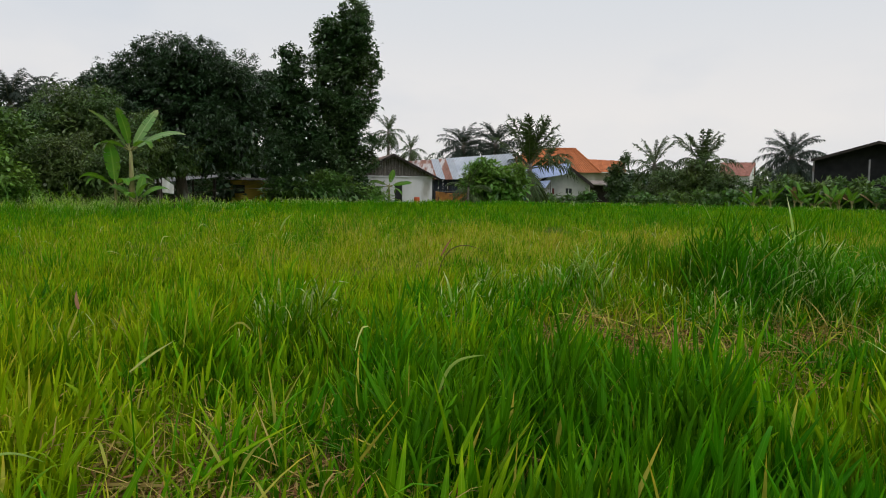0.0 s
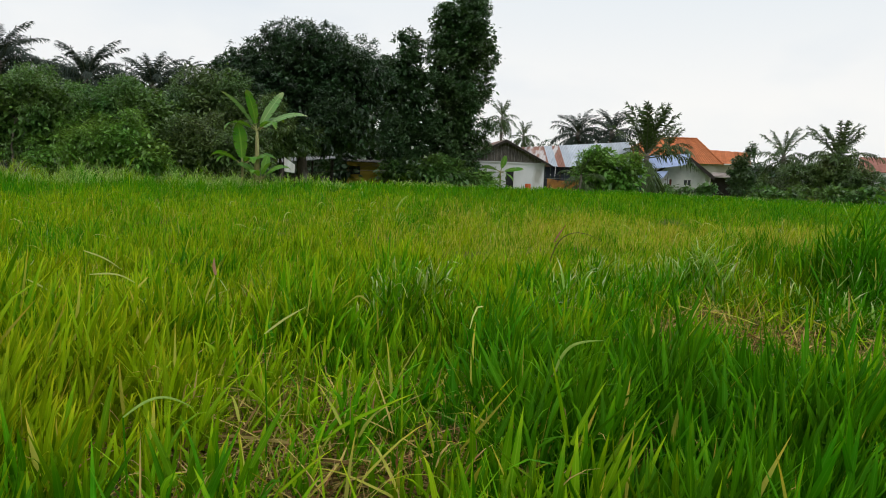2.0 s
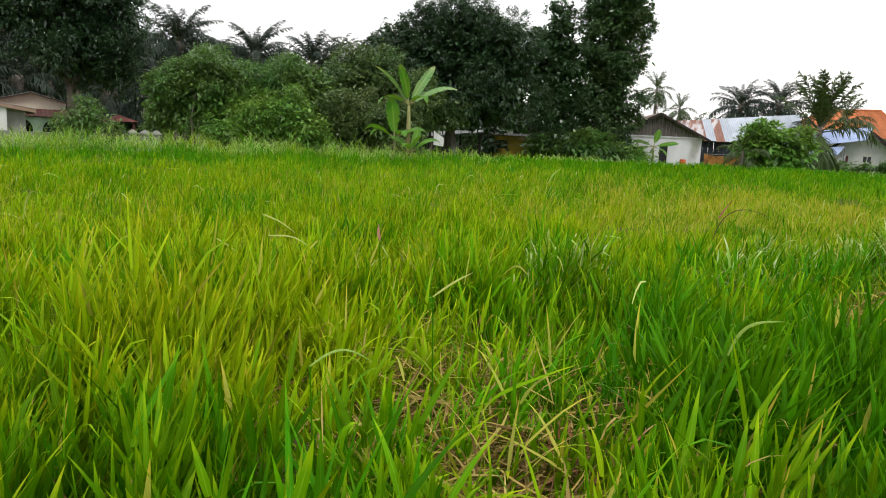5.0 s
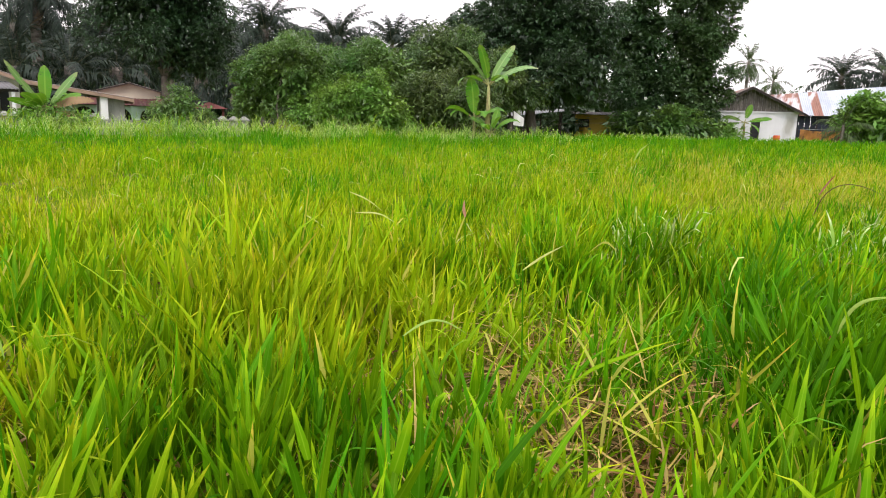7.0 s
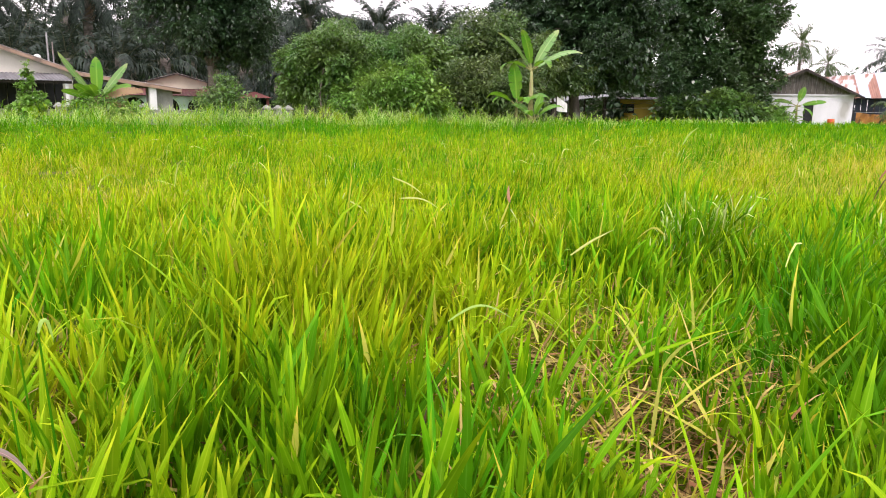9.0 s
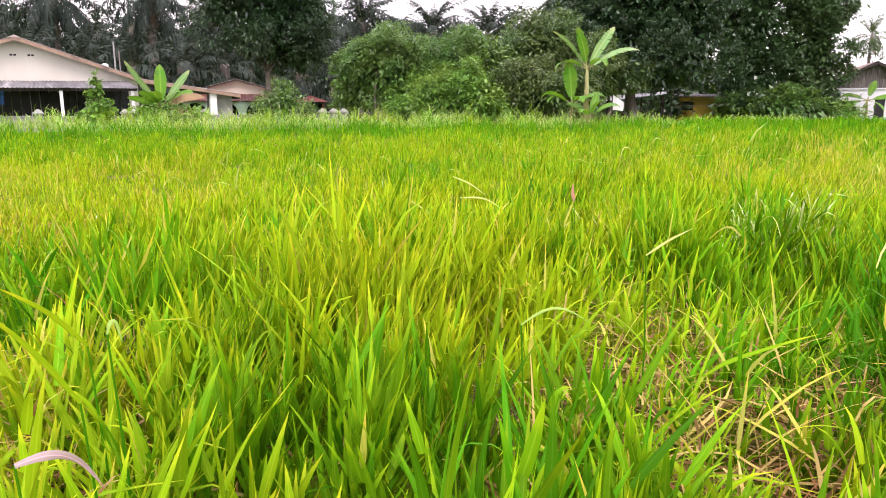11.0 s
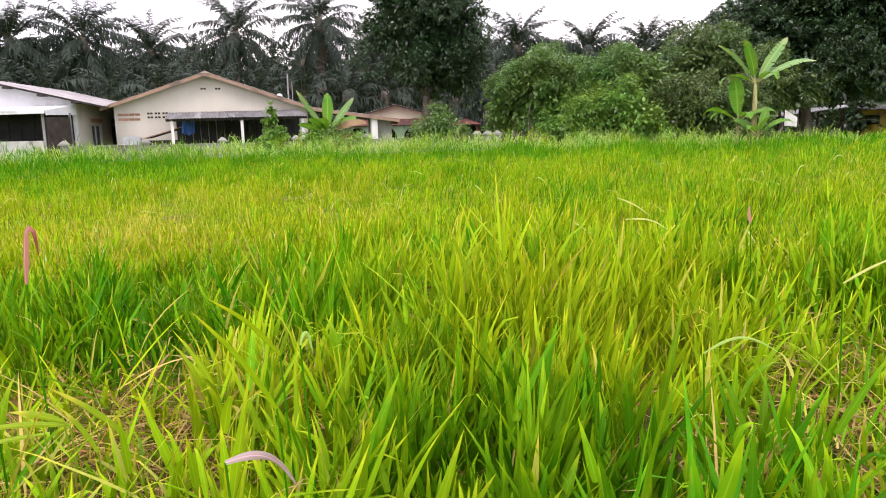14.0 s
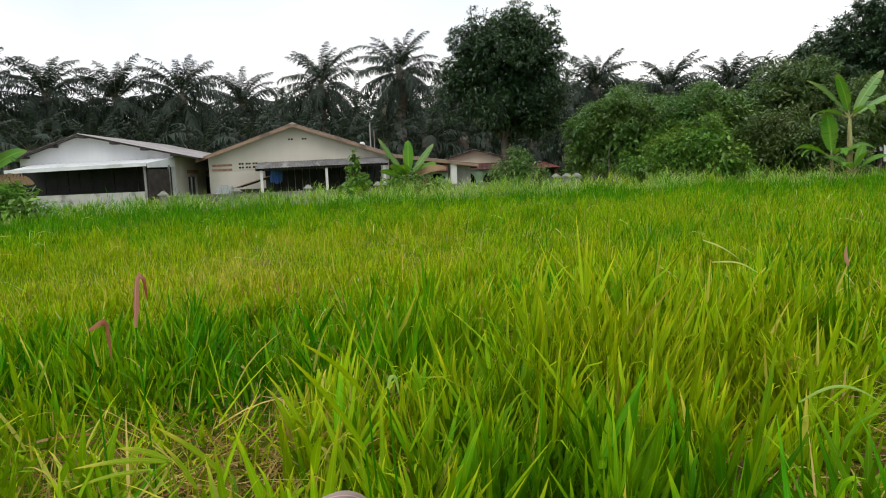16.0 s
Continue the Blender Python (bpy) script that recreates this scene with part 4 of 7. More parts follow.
# ---- trees and shrubs ----
def leaf_cloud(name, blobs, clumps, per, size, mat, seed, droop=0.5, spread=0.24, inner=0.3, lumps=9, lump_size=0.42, ragged=0.35, floor=0.15):
    """Leaves in rosettes over the lumps of a crown. Every rounded mass (centre and radii) carries smaller lumps on its outside, with gaps between them; larger leaves fill its inside."""
    r = np.random.RandomState(seed)
    subs = []
    for b in blobs:
        mean = (b[3] * b[4] * b[5]) ** (1 / 3)
        for _ in range(lumps):
            d = r.normal(0, 1, 3) + np.array([0, 0, 0.25])
            d /= np.linalg.norm(d)
            c = np.array(b[:3]) + d * np.array(b[3:]) * r.uniform(0.72, 0.98 + 0.25 * ragged)
            hid = any(o is not b and (((c - np.array(o[:3])) / np.array(o[3:])) ** 2).sum() < 0.45 for o in blobs)
            if not hid:
                subs.append((*c, *d, lump_size * mean * r.uniform(0.6, 1.35)))
    subs = np.array(subs)
    area = subs[:, 6] ** 2
    out_n = int(clumps * (1 - inner))
    s = subs[r.choice(len(subs), out_n, p=area / area.sum())]
    e = r.normal(0, 1, (out_n, 3)) + 0.45 * s[:, 3:6] + np.array([0, 0, 0.2])
    e /= np.linalg.norm(e, axis=1, keepdims=True)
    c_out = s[:, :3] + e * s[:, 6:7] * r.uniform(0.8, 1.12, (out_n, 1)) * np.array([1, 1, 0.85])
    in_n = clumps - out_n
    vol = np.array([b[3] * b[4] * b[5] for b in blobs])
    b = np.array(blobs)[r.choice(len(blobs), in_n, p=vol / vol.sum())]
    f = r.normal(0, 1, (in_n, 3))
    f /= np.linalg.norm(f, axis=1, keepdims=True)
    c_in = b[:, :3] + f * b[:, 3:] * r.uniform(0.3, 0.82, (in_n, 1))
    c, d = np.concatenate([c_out, c_in]), np.concatenate([e, f])
    core = np.arange(clumps) >= out_n
    keep = c[:, 2] > floor
    c, d, core = c[keep], d[keep], np.repeat(core[keep], per)
    n = len(c) * per
    c, d = np.repeat(c, per, 0), np.repeat(d, per, 0)
    p = c + r.normal(0, spread, (n, 3)) * np.where(core, 1.0, 0.5)[:, None] * np.array([1.0, 1.0, 0.7])
    way = d * 0.75 + r.normal(0, 0.72, (n, 3)) * np.array([1.1, 1.1, 0.75]) + np.array([0, 0, -droop * 0.55])
    way /= np.linalg.norm(way, axis=1, keepdims=True)
    sd = np.cross(way, r.normal(0, 0.42, (n, 3)) + np.array([0, 0, 1.0]) + 0.3 * d)
    sd /= np.linalg.norm(sd, axis=1, keepdims=True) + 1e-6
    big = np.where(core, 1.7, 1.0)
    ln = size[0] * r.uniform(0.6, 1.3, n) * big
    w = size[1] * r.uniform(0.6, 1.2, n) * 0.5 * big * np.where(core, 1.4, 1.0)
    mid = p + way * (ln * 0.45)[:, None]
    return diamond_mesh(name, p, mid - sd * w[:, None], mid + sd * w[:, None], p + way * ln[:, None] + np.array([0, 0, -0.16]) * ln[:, None], mat)


def limbs(base, blobs, girth, seed, fork=0.35, twigs=3):
    """A tapered trunk with a limb into every mass, each with smaller branches."""
    r = random.Random(seed)
    bm = bmesh.new()
    base = Vector(base)
    centre = sum((Vector(b[:3]) for b in blobs), Vector()) / len(blobs)
    top = Vector((base.x * 0.7 + centre.x * 0.3, base.y * 0.7 + centre.y * 0.3, base.z + (centre.z - base.z) * fork))
    tube(bm, [base - Vector((0, 0, 0.1)), base.lerp(top, 0.12), base.lerp(top, 0.55) + Vector((r.uniform(-0.1, 0.1), r.uniform(-0.1, 0.1), 0)), top], [girth * 1.5, girth * 1.1, girth * 0.95, girth * 0.85], 9)
    for b in blobs:
        c = Vector(b[:3])
        end = c + Vector((0, 0, b[5] * 0.6))
        mid = top.lerp(c, 0.5) + Vector((r.uniform(-0.3, 0.3), r.uniform(-0.3, 0.3), 0.2))
        tube(bm, [top - Vector((0, 0, 0.15)), mid, c, end], [girth * 0.6, girth * 0.42, girth * 0.26, girth * 0.06], 6)
        for _ in range(twigs):
            a = mid.lerp(end, r.uniform(0.1, 0.8))
            tip = c + Vector((r.uniform(-1, 1) * b[3], r.uniform(-1, 1) * b[4], r.uniform(-0.4, 0.9) * b[5])) * 0.85
            tube(bm, [a, a.lerp(tip, 0.5) + Vector((0, 0, 0.15)), tip], [girth * 0.18, girth * 0.11, girth * 0.03], 5)
    return bm


def tree(name, label, category, base, blobs, girth, clumps, per, size, mat, seed, group="", fork=0.35, twigs=3, **kw):
    base = (base[0], base[1], float(ground_z(base[0], base[1])))
    ob = thing(name, pose(*base), label, category, group)
    local = [(b[0] - base[0], b[1] - base[1], b[2] - base[2], *b[3:]) for b in blobs]
    part("trunk", limbs((0, 0, 0), local, girth, seed, fork, twigs), BARK, ob, smooth=True)
    me = leaf_cloud("crown", local, clumps, per, size, mat, seed, **kw)
    part("crown", me, None, ob)
    return ob


# the dark trees behind the banana plant
tree("mango_tree", "broad dark green mango tree with a domed crown", "tree", (-16.2, 37.6), [
    (-15.9, 37.0, 4.6, 3.3, 3.0, 3.5), (-17.9, 36.6, 3.9, 2.4, 2.6, 3.3), (-13.6, 37.6, 4.5, 2.3, 2.4, 3.2), (-16.0, 37.1, 6.7, 2.5, 2.4, 1.9), (-14.4, 37.5, 6.2, 1.9, 2.0, 1.6),
    (-17.5, 36.8, 6.4, 2.1, 2.0, 1.7), (-19.3, 36.2, 4.6, 1.7, 1.8, 2.2), (-18.9, 36.3, 5.9, 1.3, 1.3, 1.2), (-19.9, 35.5, 5.2, 1.2, 1.2, 1.2), (-13.2, 37.9, 6.1, 1.7, 1.8, 1.6), (-15.8, 38.5, 4.0, 3.6, 1.6, 3.2), (-19.4, 36.0, 6.6, 1.3, 1.3, 1.2)], 0.32, 4700, 20, (0.19, 0.068), L_MANGO, 21, floor=2.0, fork=0.3, droop=0.55, spread=0.19, inner=0.36, lumps=26, lump_size=0.27, ragged=0.2)
tree("mango_tree", "low mango branches with drooping dark leaves", "tree", (-16.0, 33.8), [
    (-16.0, 33.8, 2.4, 1.4, 1.3, 1.0), (-15.2, 34.2, 2.5, 1.0, 1.0, 0.7)], 0.14, 300, 22, (0.22, 0.065), L_OLIVE, 22, droop=0.8, floor=1.7)
tree("jackfruit_tree", "narrow dark tree with glossy leaves and gaps of sky", "tree", (-12.7, 44.4), [
    (-12.6, 44.3, 3.0, 1.9, 1.6, 2.0), (-12.7, 44.3, 5.6, 1.7, 1.5, 1.7), (-12.5, 44.3, 7.6, 1.3, 1.2, 1.4), (-12.2, 44.4, 8.9, 0.7, 0.7, 0.8), (-13.6, 44.1, 6.2, 0.8, 0.9, 1.6), (-11.5, 44.6, 4.3, 1.2, 1.2, 1.6), (-11.4, 44.6, 6.3, 0.7, 0.8, 1.3), (-13.0, 44.8, 4.2, 1.5, 1.0, 1.7), (-10.5, 45.0, 3.3, 0.9, 0.8, 1.1)],
    0.2, 2100, 19, (0.17, 0.095), L_DARK, 23, fork=0.25, droop=0.15, spread=0.19, inner=0.34, lumps=11, lump_size=0.36, ragged=1.0)
tree("jackfruit_tree", "tall dark tree hung with climbers, ragged crown", "tree", (-9.4, 47.0), [
    (-9.3, 46.9, 11.2, 1.7, 1.5, 1.5), (-8.6, 47.0, 12.4, 0.8, 0.8, 0.9), (-10.5, 46.7, 10.4, 1.0, 1.0, 1.3), (-9.2, 46.9, 9.0, 1.9, 1.6, 1.7), (-7.9, 47.1, 9.8, 0.9, 0.9, 1.0),
    (-9.9, 46.8, 6.6, 1.6, 1.4, 1.5), (-8.6, 47.0, 6.4, 1.0, 1.1, 1.8), (-9.6, 46.8, 4.2, 2.2, 1.6, 1.5), (-8.8, 46.9, 3.2, 1.3, 1.2, 1.4), (-10.8, 46.6, 8.2, 0.7, 0.8, 1.2), (-9.8, 46.6, 2.2, 2.2, 1.4, 1.3), (-7.6, 47.0, 7.4, 0.35, 0.5, 1.5)],
    0.26, 2800, 19, (0.17, 0.09), L_TALL, 24, fork=0.2, droop=0.2, spread=0.19, inner=0.32, lumps=12, lump_size=0.36, ragged=1.0)
tree("mango_tree", "tall rounded dark mango tree behind the houses", "tree", (-33.2, 26.2), [
    (-33.0, 26.3, 8.0, 2.5, 2.4, 2.3), (-34.5, 24.6, 6.6, 1.7, 1.8, 2.0), (-31.6, 27.7, 6.8, 1.8, 1.8, 2.3), (-33.2, 26.2, 5.2, 2.9, 2.6, 2.3), (-32.7, 26.6, 9.2, 1.3, 1.3, 1.2), (-33.8, 25.4, 8.9, 1.2, 1.2, 1.1), (-31.7, 27.6, 8.8, 1.3, 1.3, 1.2), (-31.8, 27.6, 4.2, 1.7, 1.6, 1.6), (-34.4, 25.1, 8.4, 0.9, 1.0, 1.0)],
    0.26, 3000, 20, (0.19, 0.062), L_MANGO, 25, fork=0.42, droop=0.6, spread=0.18, inner=0.38, lumps=14, lump_size=0.36, ragged=0.8)

# the thicket between the low wall and the banana plant
tree("rambutan_tree", "leafy green garden tree with a slim pale trunk", "tree", (-22.15, 23.3), [
    (-22.6, 24.5, 2.6, 1.7, 1.5, 1.4), (-23.6, 25.0, 3.1, 1.3, 1.2, 1.2), (-21.8, 24.9, 3.0, 1.4, 1.3, 1.2), (-24.3, 24.1, 1.9, 1.2, 1.1, 1.3), (-22.7, 25.3, 3.7, 0.8, 0.8, 0.7)], 0.042, 1300, 23, (0.155, 0.06), L_BUSH, 31, group="garden trees", fork=0.85, twigs=0)
tree("rambutan_tree", "dense green garden tree with long leaves", "tree", (-20.4, 28.6), [
    (-20.6, 27.2, 2.7, 1.8, 1.5, 1.5), (-19.4, 28.0, 2.6, 1.5, 1.4, 1.5), (-21.6, 27.2, 2.4, 1.3, 1.2, 1.4), (-20.3, 27.7, 3.6, 1.1, 1.0, 0.8)], 0.1, 1300, 23, (0.155, 0.058), L_BUSH, 32, group="garden trees")
tree("shrub", "bright green shrub at the edge of the field", "shrub", (-19.6, 25.0), [
    (-19.9, 25.0, 1.3, 1.4, 1.1, 1.1), (-18.5, 25.6, 1.2, 1.2, 1.1, 1.0), (-20.9, 24.4, 1.1, 1.1, 1.0, 0.9), (-19.0, 25.3, 2.0, 0.9, 0.9, 0.7)], 0.05, 950, 23, (0.15, 0.054), L_LIGHT, 33, group="thicket")
tree("rambutan_tree", "olive green garden tree with reddish shoots", "tree", (-18.6, 31.8), [
    (-18.9, 31.2, 3.1, 1.9, 1.6, 1.8), (-17.2, 31.8, 2.9, 1.6, 1.5, 1.7), (-18.2, 31.8, 4.6, 1.3, 1.2, 1.0), (-16.2, 31.0, 2.2, 1.3, 1.2, 1.4), (-19.9, 31.0, 3.9, 0.9, 0.9, 1.0)], 0.12, 1400, 23, (0.155, 0.06), L_OLIVE, 34, group="garden trees")
tree("shrub", "green shrub at the edge of the field", "shrub", (-16.2, 28.0), [
    (-16.7, 28.2, 1.5, 1.4, 1.1, 1.3), (-15.4, 28.6, 1.3, 1.1, 1.0, 1.2), (-17.6, 27.5, 1.3, 1.1, 1.0, 1.1)], 0.05, 750, 23, (0.15, 0.054), L_OLIVE, 35, group="thicket")
tree("shrub", "rounded feathery grey-green shrub by the low wall", "shrub", (-24.3, 19.7), [
    (-24.3, 19.7, 1.05, 0.85, 0.8, 0.8), (-24.5, 19.3, 0.6, 0.7, 0.7, 0.6), (-24.0, 20.2, 0.7, 0.6, 0.6, 0.6)], 0.04, 260, 18, (0.15, 0.045), L_BUSH, 36)
tree("climber", "narrow cone of climbing vine on a post", "plant", (-27.3, 13.4), [
    (-27.3, 13.4, 0.45, 0.50, 0.5, 0.6), (-27.3, 13.4, 1.0, 0.28, 0.28, 0.45), (-27.28, 13.42, 1.5, 0.13, 0.13, 0.35), (-27.28, 13.42, 1.95, 0.06, 0.06, 0.3)], 0.03, 200, 16, (0.13, 0.09), L_LIGHT, 37, spread=0.1)
tree("shrub", "low weeds round the foot of the banana plant", "shrub", (-25.3, 14.9), [
    (-25.4, 14.4, 0.45, 0.5, 0.5, 0.5), (-25.1, 15.1, 0.6, 0.5, 0.5, 0.55), (-25.0, 15.8, 0.4, 0.45, 0.4, 0.4)], 0.02, 190, 14, (0.16, 0.06), L_LIGHT, 48)
tree("shrub", "low scrub of mixed weeds before the house", "shrub", (-10.5, 44.0), [
    (-12.2, 42.6, 0.7, 1.4, 0.9, 0.9), (-10.6, 43.2, 0.9, 1.5, 0.9, 1.0), (-9.3, 44.2, 0.8, 1.1, 0.9, 0.9), (-8.3, 45.4, 0.6, 0.8, 0.7, 0.6)], 0.04, 520, 16, (0.24, 0.10), L_BUSH, 38, group="thicket")
tree("shrub", "dark scrub under the trees", "shrub", (-18.5, 34.0), [
    (-19.8, 33.4, 1.2, 1.2, 1.0, 1.2), (-11.6, 42.4, 1.0, 1.3, 0.9, 0.9), (-20.5, 43.5, 1.2, 2.2, 1.2, 1.4), (-17.4, 45.2, 1.2, 2.0, 1.2, 1.4), (-22.6, 41.8, 1.4, 1.6, 1.2, 1.5)], 0.04, 480, 14, (0.28, 0.12), L_DARK, 39, group="thicket")

# by the houses ahead
tree("shrub", "large bright green shrub beside the tin-roofed house", "shrub", (0.4, 52.4), [
    (-0.2, 52.0, 1.5, 1.4, 1.2, 1.3), (1.2, 52.2, 1.6, 1.4, 1.2, 1.4), (0.1, 52.3, 2.5, 0.9, 0.9, 0.7), (2.3, 52.4, 1.3, 0.9, 0.9, 1.0)], 0.08, 420, 16, (0.30, 0.13), L_LIGHT, 41)
tree("shrub", "low green weeds along the white house wall", "shrub", (6.4, 61.0), [
    (4.6, 61.2, 0.2, 0.7, 0.5, 0.3), (5.9, 61.0, 0.25, 0.8, 0.5, 0.35), (7.4, 61.0, 0.2, 0.8, 0.5, 0.3), (8.9, 61.0, 0.4, 0.8, 0.5, 0.5)], 0.03, 200, 14, (0.26, 0.1), L_BUSH, 52, group="thicket")
tree("tree", "slim tree smothered in dark climbers, a sprout on top", "tree", (10.2, 54.2), [
    (10.2, 54.1, 1.0, 0.8, 0.8, 1.0), (10.1, 54.1, 2.2, 0.65, 0.6, 0.75), (10.6, 54.1, 3.6, 0.32, 0.32, 0.35), (9.8, 54.1, 1.7, 0.45, 0.4, 0.8)], 0.09, 320, 16, (0.2, 0.1), L_TALL, 42, inner=0.2, spread=0.15)
tree("shrub", "light green weeds at the foot of the hedge", "shrub", (15.5, 51.5), [
    (11.5, 53.0, 0.4, 1.0, 0.6, 0.5), (13.6, 52.4, 0.4, 1.1, 0.6, 0.5), (15.8, 51.6, 0.5, 1.1, 0.6, 0.6), (17.8, 50.8, 0.5, 1.1, 0.6, 0.6)], 0.03, 260, 14, (0.3, 0.1), L_BUSH, 49, group="thicket")
tree("shrub", "dark green hedge of mixed shrubs behind the field", "shrub", (16.0, 55.6), [
    (12.4, 56.6, 0.8, 0.9, 0.8, 0.8), (14.9, 55.9, 1.5, 1.5, 1.1, 1.3), (17.0, 55.2, 1.8, 1.6, 1.1, 1.5), (18.8, 54.6, 1.0, 1.2, 1.0, 1.0), (16.2, 55.4, 2.7, 1.2, 0.9, 0.8), (20.6, 54.0, 1.3, 1.2, 0.9, 1.2), (22.4, 53.3, 1.2, 1.2, 0.9, 1.1)], 0.09, 1200, 16, (0.2, 0.08), L_OLIVE, 43, inner=0.18, group="thicket")
tree("shrub", "green hedge plants before the dark shed", "shrub", (24.6, 48.6), [
    (21.5, 50.2, 0.9, 1.3, 1.0, 1.0), (23.4, 49.4, 1.1, 1.3, 1.0, 1.0), (25.4, 48.2, 1.0, 1.4, 1.0, 1.0), (27.4, 47.2, 1.1, 1.4, 1.0, 1.0), (29.4, 46.0, 1.0, 1.4, 1.0, 1.0)], 0.05, 560, 15, (0.36, 0.13), L_BUSH, 44, group="thicket")
tree("tree", "distant dark green trees behind the roofs", "tree", (30, 84), [
    (37, 80, 1.8, 3.0, 2.5, 1.3), (42, 76, 2.4, 3.5, 2.5, 1.6), (20.5, 86, 2.0, 2.6, 2.5, 1.5), (15.5, 84, 1.6, 2.5, 2.0, 1.3)], 0.2, 620, 14, (0.55, 0.24), L_DARK, 45, group="far trees")
tree("tree", "distant dark green tree between the coconut palms", "tree", (-6.0, 92), [
    (-6.0, 92, 4.0, 1.4, 1.4, 1.3), (-12.0, 90, 3.0, 2.0, 2.0, 1.8)], 0.15, 160, 14, (0.35, 0.16), L_DARK, 46, group="far trees")


# ---- palms ----
def frond_mesh(length, droop, leaflet, pairs, mat, seed, hang=0.4, width=0.06, sweep=0.25, rise=0):
    """A feather leaf along +x that sinks under its weight, with leaflets on both sides of the stalk."""
    r = np.random.RandomState(seed)
    k = 12
    pts, ang = [np.zeros(3)], 0.0
    for i in range(k):
        ang -= droop / k * (0.5 + i / k)
        pts.append(pts[-1] + np.array([math.cos(ang), 0, math.sin(ang)]) * length / k)
    pts = np.array(pts)
    pull = np.array([-math.sin(radians(rise)), 0, -math.cos(radians(rise))])
    t = np.linspace(0.16, 0.99, pairs)
    pos = np.stack([np.interp(t * k, np.arange(k + 1), pts[:, i]) for i in range(3)], 1)
    tan = np.gradient(pos, axis=0)
    tan /= np.linalg.norm(tan, axis=1, keepdims=True)
    rings = []
    for sgn in (-1, 1):
        ln = leaflet * (0.55 + 0.75 * np.sin(np.pi * np.clip(t * 0.95, 0, 1)) ** 0.8) * r.uniform(0.8, 1.1, pairs)
        d = tan * (sweep + 0.5 * t[:, None]) + np.array([0, sgn * 0.85, 0]) + r.normal(0, 0.32, (pairs, 3)) + pull * hang * 0.35
        d /= np.linalg.norm(d, axis=1, keepdims=True)
        up = np.cross(tan, d)
        up /= np.linalg.norm(up, axis=1, keepdims=True)
        wv = np.cross(d, up) * width * 0.5
        lf = np.zeros((pairs, 3, 2, 3))
        for s, (a, wd) in enumerate(((0, 0.6), (0.5, 1.0), (1.0, 0))):
            mid = pos + d * (ln * a)[:, None] + pull * hang * (ln * a * a)[:, None]
            lf[:, s, 0], lf[:, s, 1] = mid - wv * wd, mid + wv * wd
        rings.append(lf)
    # the stalk as two crossed strips
    stalk = np.zeros((2, 3, 2, 3))
    for j, off in enumerate((np.array([0, 0.05, 0]), np.array([0, 0, 0.05]))):
        for s, i in enumerate((0, 6, 12)):
            stalk[j, s, 0], stalk[j, s, 1] = pts[i] - off * (1 - 0.35 * s), pts[i] + off * (1 - 0.35 * s)
    return strip_mesh("frond", np.concatenate(rings + [stalk]), [mat, L_RIB], np.array([0] * (2 * pairs) + [1, 1]))


OIL_FINE = [frond_mesh(4.5, 1.15, 0.58, 48, L_PALM, 1, 0.4, 0.08, 0.4, 65), frond_mesh(4.9, 1.3, 0.62, 48, L_PALM, 2, 0.7, 0.08, 0.3, 28), frond_mesh(4.9, 1.2, 0.66, 48, L_PALM, 3, 0.9, 0.08, 0.25, -4), frond_mesh(4.6, 0.8, 0.64, 42, L_PALM, 4, 0.9, 0.08, 0.3, -35)]
OIL = [frond_mesh(4.5, 1.1, 0.60, 26, L_PALM, 1, 0.4, 0.12, 0.4, 65), frond_mesh(4.9, 1.3, 0.64, 26, L_PALM, 2, 0.7, 0.12, 0.3, 28), frond_mesh(4.9, 1.2, 0.68, 26, L_PALM, 3, 0.9, 0.12, 0.25, -4), frond_mesh(4.6, 0.8, 0.64, 24, L_PALM, 4, 0.9, 0.12, 0.3, -35)]
COCO = [frond_mesh(3.2, 0.55, 0.46, 44, L_COCO, 5, 0.3, 0.07, 0.75, 65), frond_mesh(3.4, 1.5, 0.52, 38, L_COCO, 6, 0.6, 0.07, 0.5, 28), frond_mesh(3.4, 1.9, 0.58, 38, L_COCO, 7, 0.9, 0.07, 0.4, -4), frond_mesh(2.8, 1.0, 0.54, 32, L_COCO, 8, 0.9, 0.07, 0.4, -35)]
DEAD = [frond_mesh(3.6, 0.9, 0.7, 18, L_DEADFROND, 9, 1.0, 0.07)]


